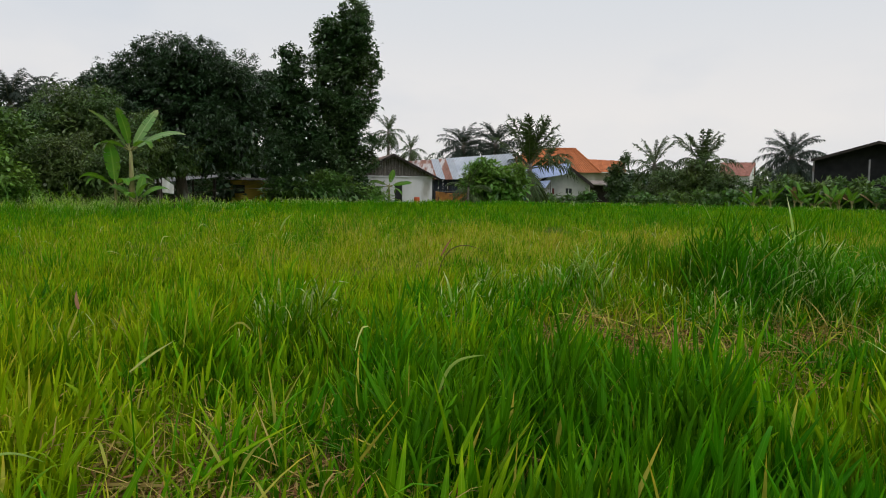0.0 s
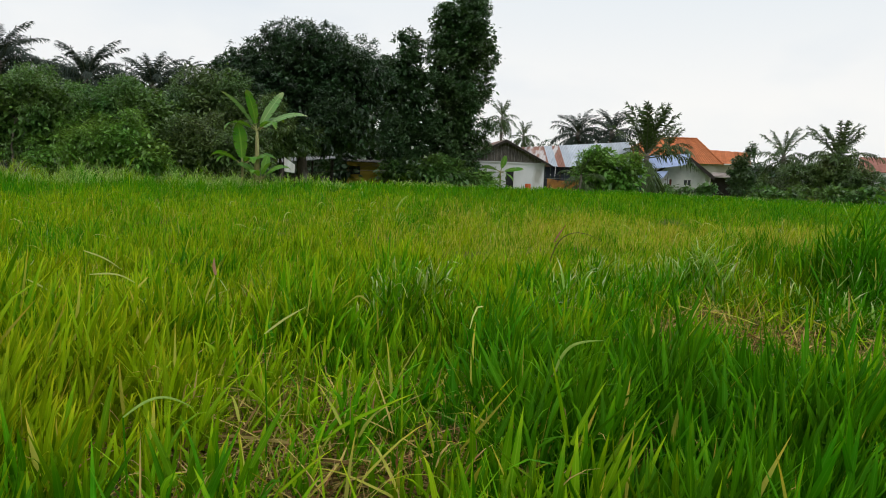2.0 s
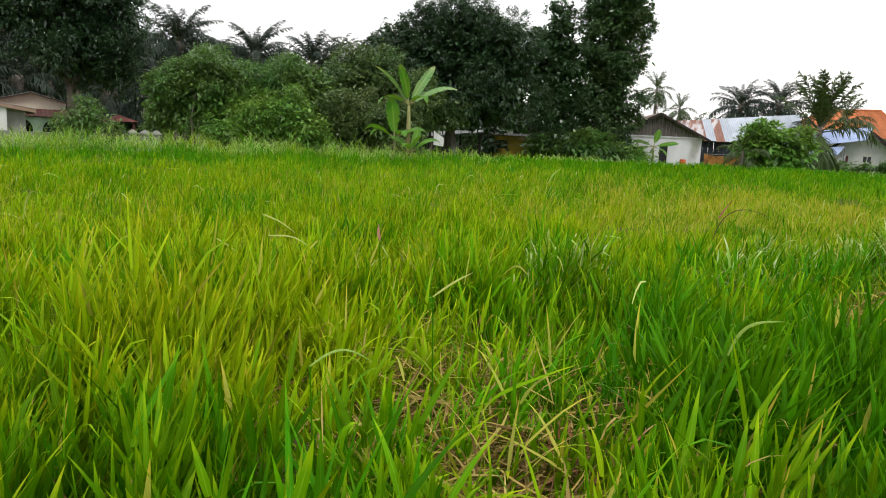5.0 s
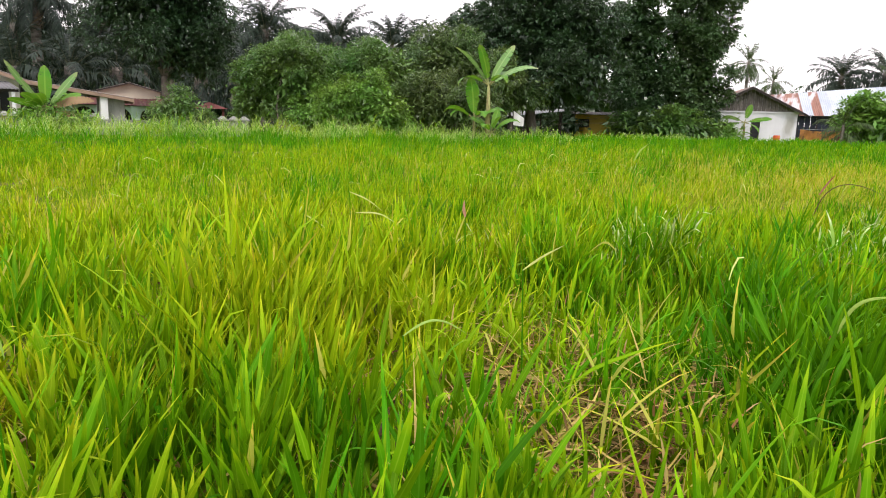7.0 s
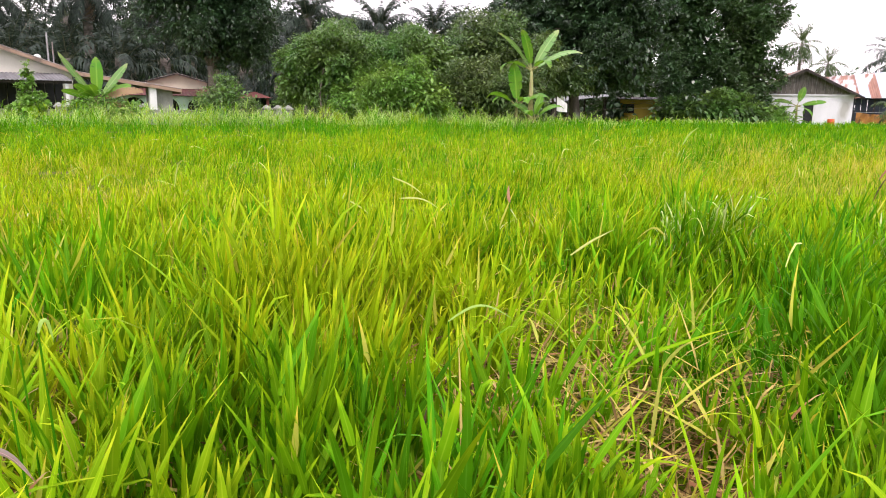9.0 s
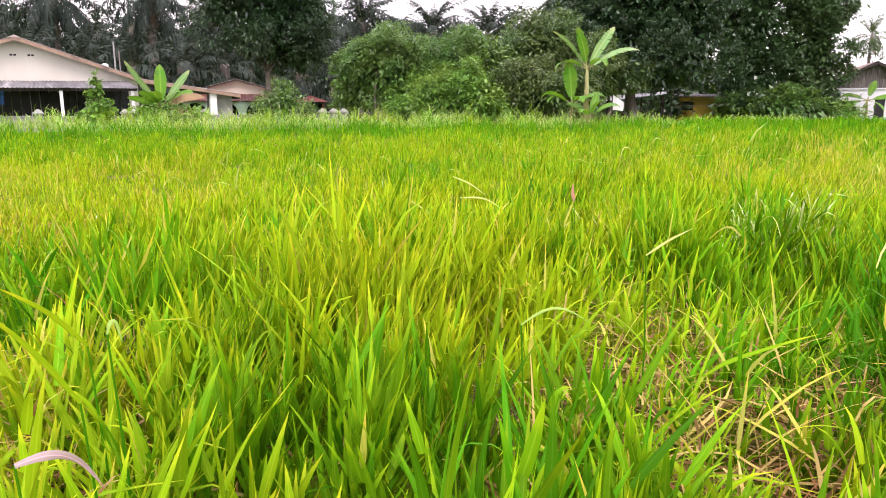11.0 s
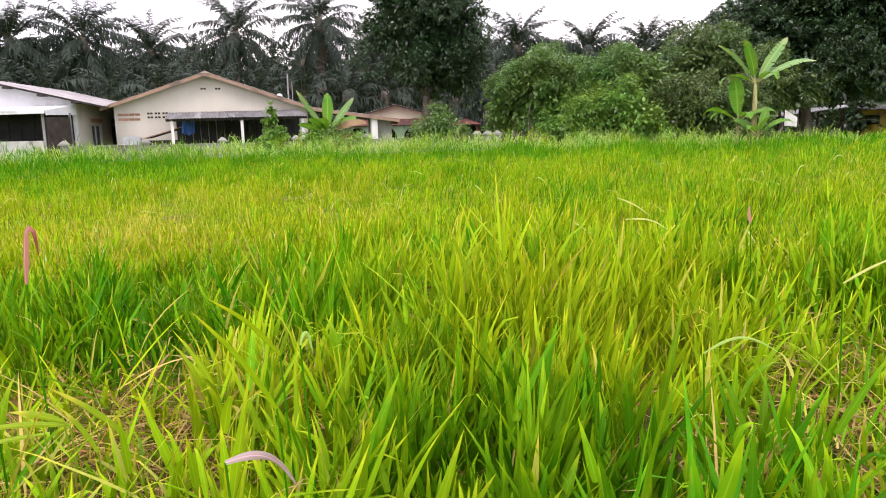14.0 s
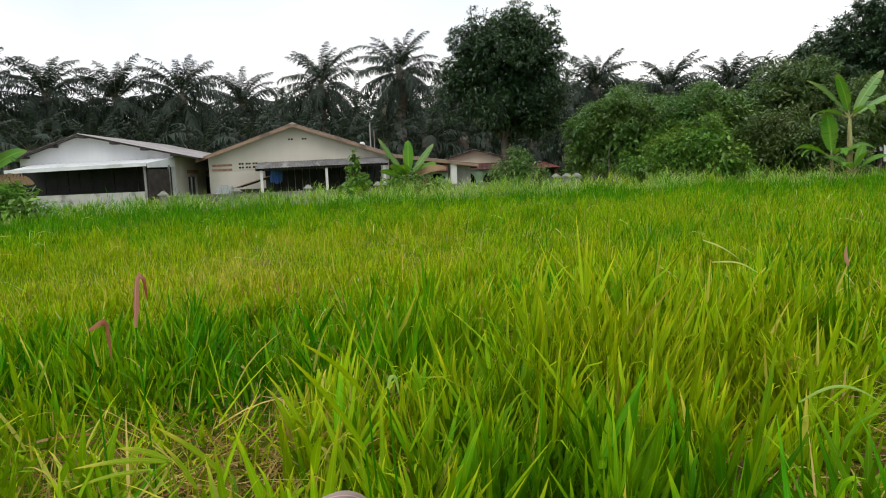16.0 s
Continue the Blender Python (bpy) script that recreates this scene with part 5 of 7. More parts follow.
def palm(name, label, x, y, height, fronds, kit, size, seed, group="", trunk=0.26, lean=(0, 0), dead=4, up=1.0, sweep=125, bow=1.15):
    r = random.Random(seed)
    z = float(ground_z(x, y))
    ob = thing(name, pose(x, y, z), label, "palm", group)
    h = height - z
    bm = bmesh.new()
    n = 10
    tube(bm, [(lean[0] * (i / n) ** 1.6, lean[1] * (i / n) ** 1.6, -0.1 + h * i / n) for i in range(n + 1)],
         [trunk * (1.25 if i == 0 else 1.0 + 0.10 * (i % 2)) * (1 - 0.25 * i / n) for i in range(n + 1)], 9)
    part("trunk", bm, BARK_PALM, ob, smooth=True)
    head = Vector((lean[0], lean[1], h - 0.1))
    for i in range(fronds):
        f = (i + 0.5) / fronds
        elev = 84 * up - sweep * f ** bow + r.uniform(-8, 8)
        kind = kit[0] if elev > 45 else kit[1] if elev > 10 else kit[2] if elev > -18 else kit[3]
        fr = part("frond", kind, None, ob)
        s = size * r.uniform(0.88, 1.1) * (0.85 if i < 3 else 1.0)
        fr.matrix_basis = Matrix.Translation(head + Vector((0, 0, -0.5 * f))) @ pose(0, 0, 0, 0, -elev, i * 137.5 + r.uniform(-12, 12)) @ pose(0, 0, 0, r.uniform(-25, 25)) @ Matrix.Scale(s, 4)
    for i in range(dead):
        fr = part("frond", DEAD[0], None, ob, "brown dead frond hanging down")
        fr.matrix_basis = Matrix.Translation(head + Vector((0, 0, -0.6))) @ pose(0, 0, 0, 0, r.uniform(50, 75), i * 83 + r.uniform(-20, 20)) @ Matrix.Scale(size * r.uniform(0.7, 0.9), 4)
    return ob


# the oil palm estate behind the houses: bearing, distance, height of the head
FRONT_ROW = [(89.5, 57, 7.6, 1.0), (85.3, 58, 7.7, 1.0), (80.8, 58, 7.5, 0.95), (76.3, 57, 7.6, 1.0), (72.0, 62, 7.4, 0.95), (65.9, 58, 8.4, 1.0), (59.7, 54, 8.8, 0.9),
             (44.3, 58, 7.1, 1.0), (38.9, 65, 7.1, 1.0), (34.6, 65, 7.0, 0.95), (32.6, 68, 7.8, 0.9), (55.5, 60, 7.2, 0.95), (50.0, 62, 7.0, 0.95)]
PALM_RNG = random.Random(77)
BACK_ROWS = [(31.0 + k * 2.72 + PALM_RNG.uniform(-0.6, 0.6), 69 + (k * 7) % 19, (7.9 if k < 8 else 7.7) + PALM_RNG.uniform(-0.3, 0.2), 0.95) for k in range(24)]
DEEP_ROWS = [(43.5 + k * 2.55 + PALM_RNG.uniform(-0.8, 0.8), 80 + (k * 5) % 13, 8.3 + PALM_RNG.uniform(-0.6, 0.5), 1.0) for k in range(20)]
for i, (az, dist, head, size) in enumerate(FRONT_ROW + BACK_ROWS + DEEP_ROWS):
    a = radians(az)
    palm("oil_palm", "tall oil palm with drooping grey-green fronds", -math.sin(a) * dist, math.cos(a) * dist, head + 0.25, 46 if dist < 66 else 27 if dist < 78 else 22, OIL_FINE if dist < 66 else OIL, size * (0.87 if dist < 66 else 0.80), 100 + i, "oil palm estate", trunk=0.36, dead=4, up=1.0, sweep=145)
palm("coconut_palm", "young coconut palm with upright fronds", 3.7, 57.6, 3.3, 26, COCO, 1.32, 201, trunk=0.24, dead=2, up=1.02, sweep=112, bow=2.7)
palm("coconut_palm", "distant tall coconut palm with sparse fronds", -10.1, 74.3, 7.2, 22, COCO, 0.62, 202, "far palms", trunk=0.16, dead=2)
palm("coconut_palm", "distant coconut palm with sparse fronds", -8.3, 79.6, 5.6, 20, COCO, 0.6, 203, "far palms", trunk=0.16, dead=2)
palm("oil_palm", "distant oil palm with a round crown", -2.2, 75, 5.8, 40, OIL_FINE, 0.68, 204, "far palms", trunk=0.3)
palm("oil_palm", "distant oil palm with a round crown", 1.2, 75, 6.0, 40, OIL_FINE, 0.70, 205, "far palms", trunk=0.3)
palm("coconut_palm", "distant coconut palm behind the blue roof", 6.6, 72, 4.6, 18, COCO, 0.8, 206, "far palms", trunk=0.18, dead=2)
palm("coconut_palm", "young yellow-green coconut palm above the hedge", 14.2, 60, 3.6, 20, COCO, 0.85, 207, "far palms", trunk=0.2, dead=0, up=1.0)
palm("oil_palm", "oil palm rising out of the hedge", 17.4, 57.6, 3.5, 36, COCO, 0.95, 208, "far palms", trunk=0.3, dead=1)
palm("oil_palm", "oil palm with arching dark fronds", 31.0, 73.4, 5.0, 46, OIL_FINE, 0.78, 209, "far palms", trunk=0.35)
palm("coconut_palm", "small coconut seedling with arching fronds", -1.1, 50.6, 1.3, 14, COCO, 0.55, 210, "", trunk=0.12, dead=0)


# ---- banana plants ----
def banana_leaf(length, width, droop, mat, seed, torn=0.5):
    """A broad leaf along +x: two halves folded along the rib, torn into strips towards the end."""
    r = random.Random(seed)
    bm = bmesh.new()
    uv = bm.loops.layers.uv.new("UVMap")
    steps = 14
    ang, p, spine = 0.0, Vector((0, 0, 0)), []
    for i in range(steps + 1):
        spine.append(p.copy())
        ang -= droop / steps * (0.3 + 1.4 * i / steps)
        p = p + Vector((math.cos(ang), 0, math.sin(ang))) * (length / steps)
    for sgn in (-1, 1):
        for i in range(steps):
            t0, t1 = i / steps, (i + 1) / steps
            gap = r.random() < torn
            w0, w1 = (width * 0.5 * math.sin(math.pi * min(1, 0.06 + 0.94 * t)) ** 0.55 for t in (t0, t1))
            cut = 0.72 if gap else 1.0
            sag = r.uniform(0.2, 0.4) if gap else 0.2
            a, b = spine[i], spine[i + 1]
            e = a.lerp(b, cut)
            fw = Vector((0.25 * w0, 0, 0))
            o0 = a + fw + Vector((0, sgn * w0, -sag * w0 + 0.15 * w0))
            o1 = e + fw + Vector((0, sgn * (w0 + (w1 - w0) * cut), -sag * w1 + 0.15 * w1))
            vs = [bm.verts.new(q) for q in (a, b, o1, o0)]
            f = bm.faces.new(vs if sgn > 0 else vs[::-1])
            us = [(0.5, t0), (0.5, t1), (0.5 + 0.5 * sgn, t1), (0.5 + 0.5 * sgn, t0)]
            for lp in f.loops:
                lp[uv].uv = us[vs.index(lp.vert)]
    me = bpy.data.meshes.new("leaf")
    bmesh.ops.remove_doubles(bm, verts=bm.verts, dist=0.002)
    bm.to_mesh(me)
    bm.free()
    me.materials.append(mat)
    me.polygons.foreach_set("use_smooth", [True] * len(me.polygons))
    return me


def banana(label, x, y, stem, leaves, seed, group="banana plants", girth=0.1):
    z = float(ground_z(x, y))
    ob = thing("banana_plant", pose(x, y, z), label, "banana plant", group)
    bm = tube(bmesh.new(), [(0, 0, -0.1), (0.02, 0, stem * 0.5), (0.0, 0, stem)], [girth * 1.2, girth, girth * 0.55], 9)
    part("stem", bm, BANANA_STEM, ob, smooth=True)
    for i, (az, elev, length, width, droop, mat, roll) in enumerate(leaves):
        d = pose(0, 0, 0, 0, -elev, az)
        a = Vector((0, 0, stem - 0.05))
        b = a + (d.to_3x3() @ Vector((0.3 * min(1, length), 0, 0)))
        part("leaf_stalk", tube(bmesh.new(), [a, b], [0.035, 0.022], 6), BANANA_STEM, ob)
        lf = part("leaf", banana_leaf(length, width, droop, mat, seed * 20 + i, 0.75 if mat is L_BANANA_DEAD else 0.3 if mat is L_BANANA_PALE else 0.16), None, ob)
        lf.matrix_basis = Matrix.Translation(b) @ d @ pose(0, 0, 0, roll)
    return ob


A, B_, C_ = L_BANANA, L_BANANA_PALE, L_BANANA_DEAD
banana("tall banana plant with broad torn leaves, pale undersides", -13.2, 25.8, 2.35, [
    (26, 62, 1.6, 0.42, 0.4, B_, 62), (200, 80, 1.35, 0.46, 0.5, A, 60), (205, 58, 1.75, 0.30, 0.7, B_, 30), (22, 36, 1.9, 0.40, 1.0, B_, 34), (70, 45, 1.4, 0.4, 1.6, A, 0), (230, 30, 1.3, 0.4, 1.9, A, 10), (330, 35, 1.2, 0.36, 1.9, A, 0)], 1)
banana("young banana plant with hanging leaves", -13.6, 25.4, 1.0, [
    (200, 86, 1.35, 0.6, 0.3, A, 70), (27, 35, 1.3, 0.38, 1.7, A, 30), (207, 40, 1.2, 0.36, 1.9, A, 30), (-40, 35, 1.0, 0.32, 1.9, A, 0), (240, 35, 1.0, 0.32, 1.9, A, 0), (120, 50, 1.1, 0.34, 1.4, A, 20)], 2, girth=0.07)
banana("young banana plant at the foot of the tall one", -12.8, 25.3, 0.45, [
    (20, 45, 1.1, 0.36, 1.5, A, 30), (195, 50, 1.0, 0.36, 1.5, A, -30), (280, 40, 0.9, 0.3, 1.5, A, 0), (60, 70, 0.9, 0.3, 0.8, A, 60), (330, 60, 0.9, 0.3, 1.2, A, 20)], 3, girth=0.06)
banana("bright banana plant by the low wall, one leaf dead", -25.2, 14.8, 0.95, [
    (75, 88, 1.25, 0.44, 0.15, A, 78), (-124, 54, 1.75, 0.26, -0.12, B_, 58), (62, 52, 1.45, 0.27, 0.1, B_, 74), (56, 30, 1.0, 0.40, 0.3, A, 58), (-118, 46, 0.75, 0.36, 0.9, A, 50), (-122, 22, 0.95, 0.26, 0.7, A, 64), (-60, 55, 0.7, 0.46, 1.0, A, 12), (-85, 40, 0.65, 0.42, 1.4, A, 26),
    (-116, -6, 0.7, 0.28, 0.9, A, 50), (20, 50, 0.8, 0.4, 1.0, A, 24), (36, 24, 1.4, 0.36, 1.1, C_, 58), (50, -6, 1.0, 0.32, 1.2, C_, 40), (70, 30, 0.9, 0.3, 1.9, C_, 20)], 4)
banana("banana plant with a ragged yellow-green leaf", -24.4, 0.0, 1.45, [
    (78, 42, 1.3, 0.5, 0.8, A, 52), (70, 68, 1.2, 0.45, 0.5, A, 60), (82, 5, 1.2, 0.42, 0.9, C_, 48), (-100, 50, 1.5, 0.5, 0.8, A, 50), (0, 45, 1.3, 0.45, 1.0, A, 0), (180, 40, 1.2, 0.4, 1.0, A, 0), (60, -15, 1.0, 0.4, 0.9, A, 30)], 5)
tree("shrub", "light green weeds round the ragged banana plant", "shrub", (-24.2, 0.7), [
    (-24.3, 0.6, 0.55, 0.6, 0.6, 0.6), (-24.1, 1.2, 0.4, 0.5, 0.5, 0.45), (-24.4, 0.0, 0.5, 0.6, 0.6, 0.5)], 0.03, 220, 15, (0.22, 0.06), L_LIGHT, 51, group="thicket")
banana("slender banana plant before the white house", -6.4, 47.6, 1.25, [
    (187, 25, 1.3, 0.36, 1.4, B_, 40), (7, 15, 1.3, 0.36, 0.5, A, 50), (20, 75, 0.9, 0.4, 0.4, A, 70), (195, -5, 1.2, 0.3, 1.2, B_, 40), (330, -10, 1.0, 0.3, 1.1, A, 0)], 6, girth=0.07)
for i in range(16):
    r_ = random.Random(60 + i)
    bx, by = 18.6 + i * 0.8 + r_.uniform(-0.5, 0.5), 49.2 - i * 0.36 + r_.uniform(-0.6, 0.6)
    banana("young banana plant in a row before the hedge", bx, by, r_.uniform(0.12, 0.5), [
        (k * 67 + r_.uniform(-30, 30), r_.uniform(30, 85), r_.uniform(0.6, 1.4), r_.uniform(0.2, 0.34), r_.uniform(0.3, 1.2), A if r_.random() < 0.85 else C_, r_.uniform(-60, 60)) for k in range(r_.randint(6, 9))], 70 + i, "banana row", girth=0.06)

tree("shrub", "tall light green weeds beside the white house", "shrub", (-7.6, 47.2), [
    (-8.8, 46.9, 0.6, 0.9, 0.6, 0.6), (-7.8, 47.0, 0.6, 0.7, 0.6, 0.5), (-7.0, 47.4, 0.45, 0.5, 0.5, 0.4)], 0.02, 220, 16, (0.34, 0.05), L_LIGHT, 50, group="thicket", droop=-0.2)


# ---- houses ----
def gable_wall(s0, s1, apex_s, apex, slope_l, slope_r, y0, y1, z0=0.0, holes=()):
    """A wall across the gable between two places, cut by the roof above; holes (s0, s1, z0, z1) go right through."""
    def top(s):
        return apex - (slope_l * (apex_s - s) if s < apex_s else slope_r * (s - apex_s))
    cuts = sorted({s0, s1, apex_s, *[h[0] for h in holes], *[h[1] for h in holes]})
    cuts = [c for c in cuts if s0 <= c <= s1]
    bm = bmesh.new()
    for a, b in zip(cuts, cuts[1:]):
        m = (a + b) / 2
        spans, z = [], z0
        for h in sorted([h for h in holes if h[0] <= m <= h[1]], key=lambda h: h[2]):
            spans.append((z, z, h[2], h[2]))
            z = h[3]
        spans.append((z, z, top(a), top(b)))
        for za, zb, ta, tb in spans:
            if min(ta - za, tb - zb) < 0.01:
                continue
            slab([(a, y0, za), (b, y0, zb), (b, y0, tb), (a, y0, ta)], -(y1 - y0), bm)
    bmesh.ops.remove_doubles(bm, verts=bm.verts, dist=0.001)
    return bm


def beam(a, b, w, h, bm=None):
    """A board from a to b, w thick across and h deep, hanging below the line."""
    a, b = Vector(a), Vector(b)
    d = (b - a).normalized()
    sd = d.cross(Vector((0, 0, 1)))
    sd = (sd.normalized() if sd.length > 0.01 else Vector((1, 0, 0))) * (w / 2)
    dn = Vector((0, 0, -h)) if abs(d.z) < 0.9 else Vector((0, h, 0))
    bm = bm or bmesh.new()
    v = [bm.verts.new(p) for p in (a - sd, a + sd, a + sd + dn, a - sd + dn, b - sd, b + sd, b + sd + dn, b - sd + dn)]
    for f in ((0, 1, 2, 3), (7, 6, 5, 4), (0, 4, 5, 1), (1, 5, 6, 2), (2, 6, 7, 3), (3, 7, 4, 0)):
        bm.faces.new([v[i] for i in f])
    return bm


def window(parent, s0, s1, z0, z1, y):
    fr = bmesh.new()
    t = 0.05
    for args in ((s0, s1, y - 0.05, y + 0.03, z1 - t, z1), (s0, s1, y - 0.05, y + 0.03, z0, z0 + t), (s0, s0 + t, y - 0.05, y + 0.03, z0 + t, z1 - t), (s1 - t, s1, y - 0.05, y + 0.03, z0 + t, z1 - t), ((s0 + s1) / 2 - t / 2, (s0 + s1) / 2 + t / 2, y - 0.05, y + 0.03, z0 + t, z1 - t)):
        box(fr, *args)
    w = part("window", fr, PAINT_WHITE, parent, "white framed window with dark glass")
    part("pane", boxed(s0 + t, (s0 + s1) / 2 - t / 2, y - 0.01, y, z0 + t, z1 - t), GLASS, w)
    part("pane", boxed((s0 + s1) / 2 + t / 2, s1 - t, y - 0.01, y, z0 + t, z1 - t), GLASS, w)
    return w


def vent_block(parent, s, z, y, w=0.30, h=0.14):
    bm = bmesh.new()
    t = 0.03
    for args in ((s, s + w, y - 0.03, y, z + h - t, z + h), (s, s + w, y - 0.03, y, z, z + t), (s, s + t, y - 0.03, y, z + t, z + h - t), (s + w - t, s + w, y - 0.03, y, z + t, z + h - t), (s + w / 2 - t / 2, s + w / 2 + t / 2, y - 0.03, y, z + t, z + h - t)):
        box(bm, *args)
    v = part("vent_block", bm, PLASTER_CREAM, parent)
    # A near-black sheet paints the shade within the holes
    part("opening", boxed(s + t, s + w - t, y - 0.012, y - 0.004, z + t, z + h - t), SHADE_DARK, v, "dark vent openings")


def house_cream():
    """The long cream house with a wide gable, a sheet awning and an open bay under the drawn-out slope."""
    ob = thing("house", pose(-33.68, 13.32, -0.5, 0, 0, 68.0), "cream house with a wide brown-edged gable behind a low wall", "house")
    ax, sl, sr = 4.30, 0.343, 0.343
    holes = [(1.0, 1.9, 0.0, 2.0)]
    part("wall", gable_wall(-4.1, 4.7, 0, ax - 0.06, sl, sr, 0, 0.18, 0, holes), PLASTER_CREAM, ob)
    part("wall", boxed(-4.1, -3.92, 0.18, 9, 0, 2.8), PLASTER_CREAM, ob)
    part("wall", boxed(4.52, 4.7, 0.18, 9, 0, 2.6), PLASTER_CREAM, ob)
    part("wall", gable_wall(-4.1, 4.7, 0, ax - 0.06, sl, sr, 9, 9.18), PLASTER_CREAM, ob)
    part("door", boxed(1.0, 1.9, 0.1, 0.15, 0, 2.0), WOOD_DARK, ob, "dark door under the awning")
    zl, zm, zr = ax - 4.6 * sl, ax - 4.95 * sr, 1.98
    sheets("roof_sheet", (-4.6, -0.45, zl), (-4.6, 9.5, zl), (0, 9.5, ax), (0, -0.45, ax), 9, ASBESTOS, ob, "brown-grey roof sheet", seed=3)
    sheets("roof_sheet", (4.95, 9.5, zm), (4.95, -0.45, zm), (0, -0.45, ax), (0, 9.5, ax), 9, ASBESTOS, ob, seed=4)
    sheets("roof_sheet", (9.25, 5.0, zr), (9.25, -0.45, zr), (4.9, -0.45, zm), (4.9, 5.0, zm), 5, ASBESTOS, ob, seed=5)
    part("bargeboard", beam((-4.62, -0.47, zl - 0.02), (0.0, -0.47, ax - 0.02), 0.05, 0.15), WOOD_BARGE, ob, "brown timber bargeboard")
    part("bargeboard", beam((0.0, -0.47, ax - 0.02), (4.95, -0.47, zm - 0.02), 0.05, 0.15), WOOD_BARGE, ob)
    part("bargeboard", beam((4.95, -0.47, zm - 0.02), (9.27, -0.47, zr - 0.02), 0.05, 0.15), WOOD_BARGE, ob)
    part("fascia", beam((9.27, -0.47, zr - 0.02), (9.27, 5.0, zr - 0.02), 0.05, 0.22), WOOD_BARGE, ob)
    part("ridge_cap", slab([(-0.25, -0.5, ax - 0.06), (0, -0.5, ax + 0.05), (0.25, -0.5, ax - 0.06)], 10.0), ASBESTOS, ob)
    for s in (-0.28, 0.38):
        vent_block(ob, s, 3.48, 0.0)
    for i in range(3):
        for z in (2.18, 2.36):
            vent_block(ob, -2.72 + i * 0.33, z, 0.0, 0.30, 0.15)
    for z in (2.12, 2.34):
        for i in range(4):
            part("brick", boxed(-3.95 + i * 0.24, -3.95 + i * 0.24 + 0.225, -0.03, -0.002, z, z + 0.11), BRICK_BAND, ob)
    # awning of corrugated sheets on posts
    sheets("awning_sheet", (-1.75, -3.1, 2.12), (4.3, -3.1, 2.16), (4.3, -0.02, 2.52), (-1.75, -0.02, 2.46), 7, ZINC_DULL, ob, "weathered dull grey corrugated awning sheet", waves=6, seed=6)
    part("awning_beam", beam((-1.75, -2.95, 2.10), (4.3, -2.95, 2.14), 0.06, 0.10), WOOD_DARK, ob)
    for s in (-1.5, 1.42, 4.1):
        part("post", boxed(s - 0.06, s + 0.06, -2.98, -2.86, 0, 2.04), PAINT_WHITE, ob, "white painted post")
    # Added near-black boards over the wall stand for the shade under the awning
    for i in range(16):
        part("board", boxed(-1.45 + i * 0.36, -1.12 + i * 0.36, -0.06 - 0.02 * (i % 2), -0.02, 0, 2.2), SHADE_DARK, ob)
    # open bay at the end of the slope
    part("column", boxed(7.85, 8.16, -0.36, -0.06, 0, zr + 0.1), PAINT_WHITE, ob, "white square column")
    part("wall", boxed(8.17, 8.97, -0.02, 0.14, 0, zr + 0.02), PLASTER_GREY, ob, "stained grey end wall of the bay")
    part("wall", boxed(8.81, 8.97, 0.14, 5.0, 0, zr + 0.02), PLASTER_GREY, ob)
    # on the roof
    dish = bmesh.new()
    bmesh.ops.create_uvsphere(dish, u_segments=16, v_segments=8, radius=0.15, matrix=pose(3.45, 0.5, ax - 3.45 * sr + 0.1) @ Matrix.Diagonal((1, 1, 0.75, 1)))
    part("roof_vent", dish, PAINT_WHITE, ob, "white rounded turbine vent", smooth=True)
    part("antenna", tube(bmesh.new(), [(3.9, 0.7, 2.9), (3.9, 0.7, 4.3)], [0.04, 0.035], 6), ZINC_GREY, ob, "grey antenna pole")
    part("antenna", tube(bmesh.new(), [(4.1, 0.7, 2.85), (4.1, 0.7, 3.9)], [0.03, 0.025], 6), ZINC_GREY, ob)
    return ob


def side_window(parent, x, d0, d1, z0, z1):
    """A window in a wall that runs away from the field, facing along +x."""
    fr = bmesh.new()
    t = 0.06
    mid = (d0 + d1) / 2
    for a, b, lo, hi in ((d0, d1, z1 - t, z1), (d0, d1, z0, z0 + t), (d0, d0 + t, z0 + t, z1 - t), (d1 - t, d1, z0 + t, z1 - t), (mid - t / 2, mid + t / 2, z0 + t, z1 - t)):
        box(fr, x - 0.05, x + 0.04, a, b, lo, hi)
    w = part("window", fr, PAINT_WHITE, parent, "white framed window with dark glass")
    part("pane", boxed(x - 0.02, x - 0.01, d0 + t, mid - t / 2, z0 + t, z1 - t), GLASS, w)
    part("pane", boxed(x - 0.02, x - 0.01, mid + t / 2, d1 - t, z0 + t, z1 - t), GLASS, w)
    part("hood", boxed(x + 0.002, x + 0.12, d0 - 0.1, d1 + 0.1, z1 + 0.08, z1 + 0.24), BRICK_BAND, w, "brown hood over the window")


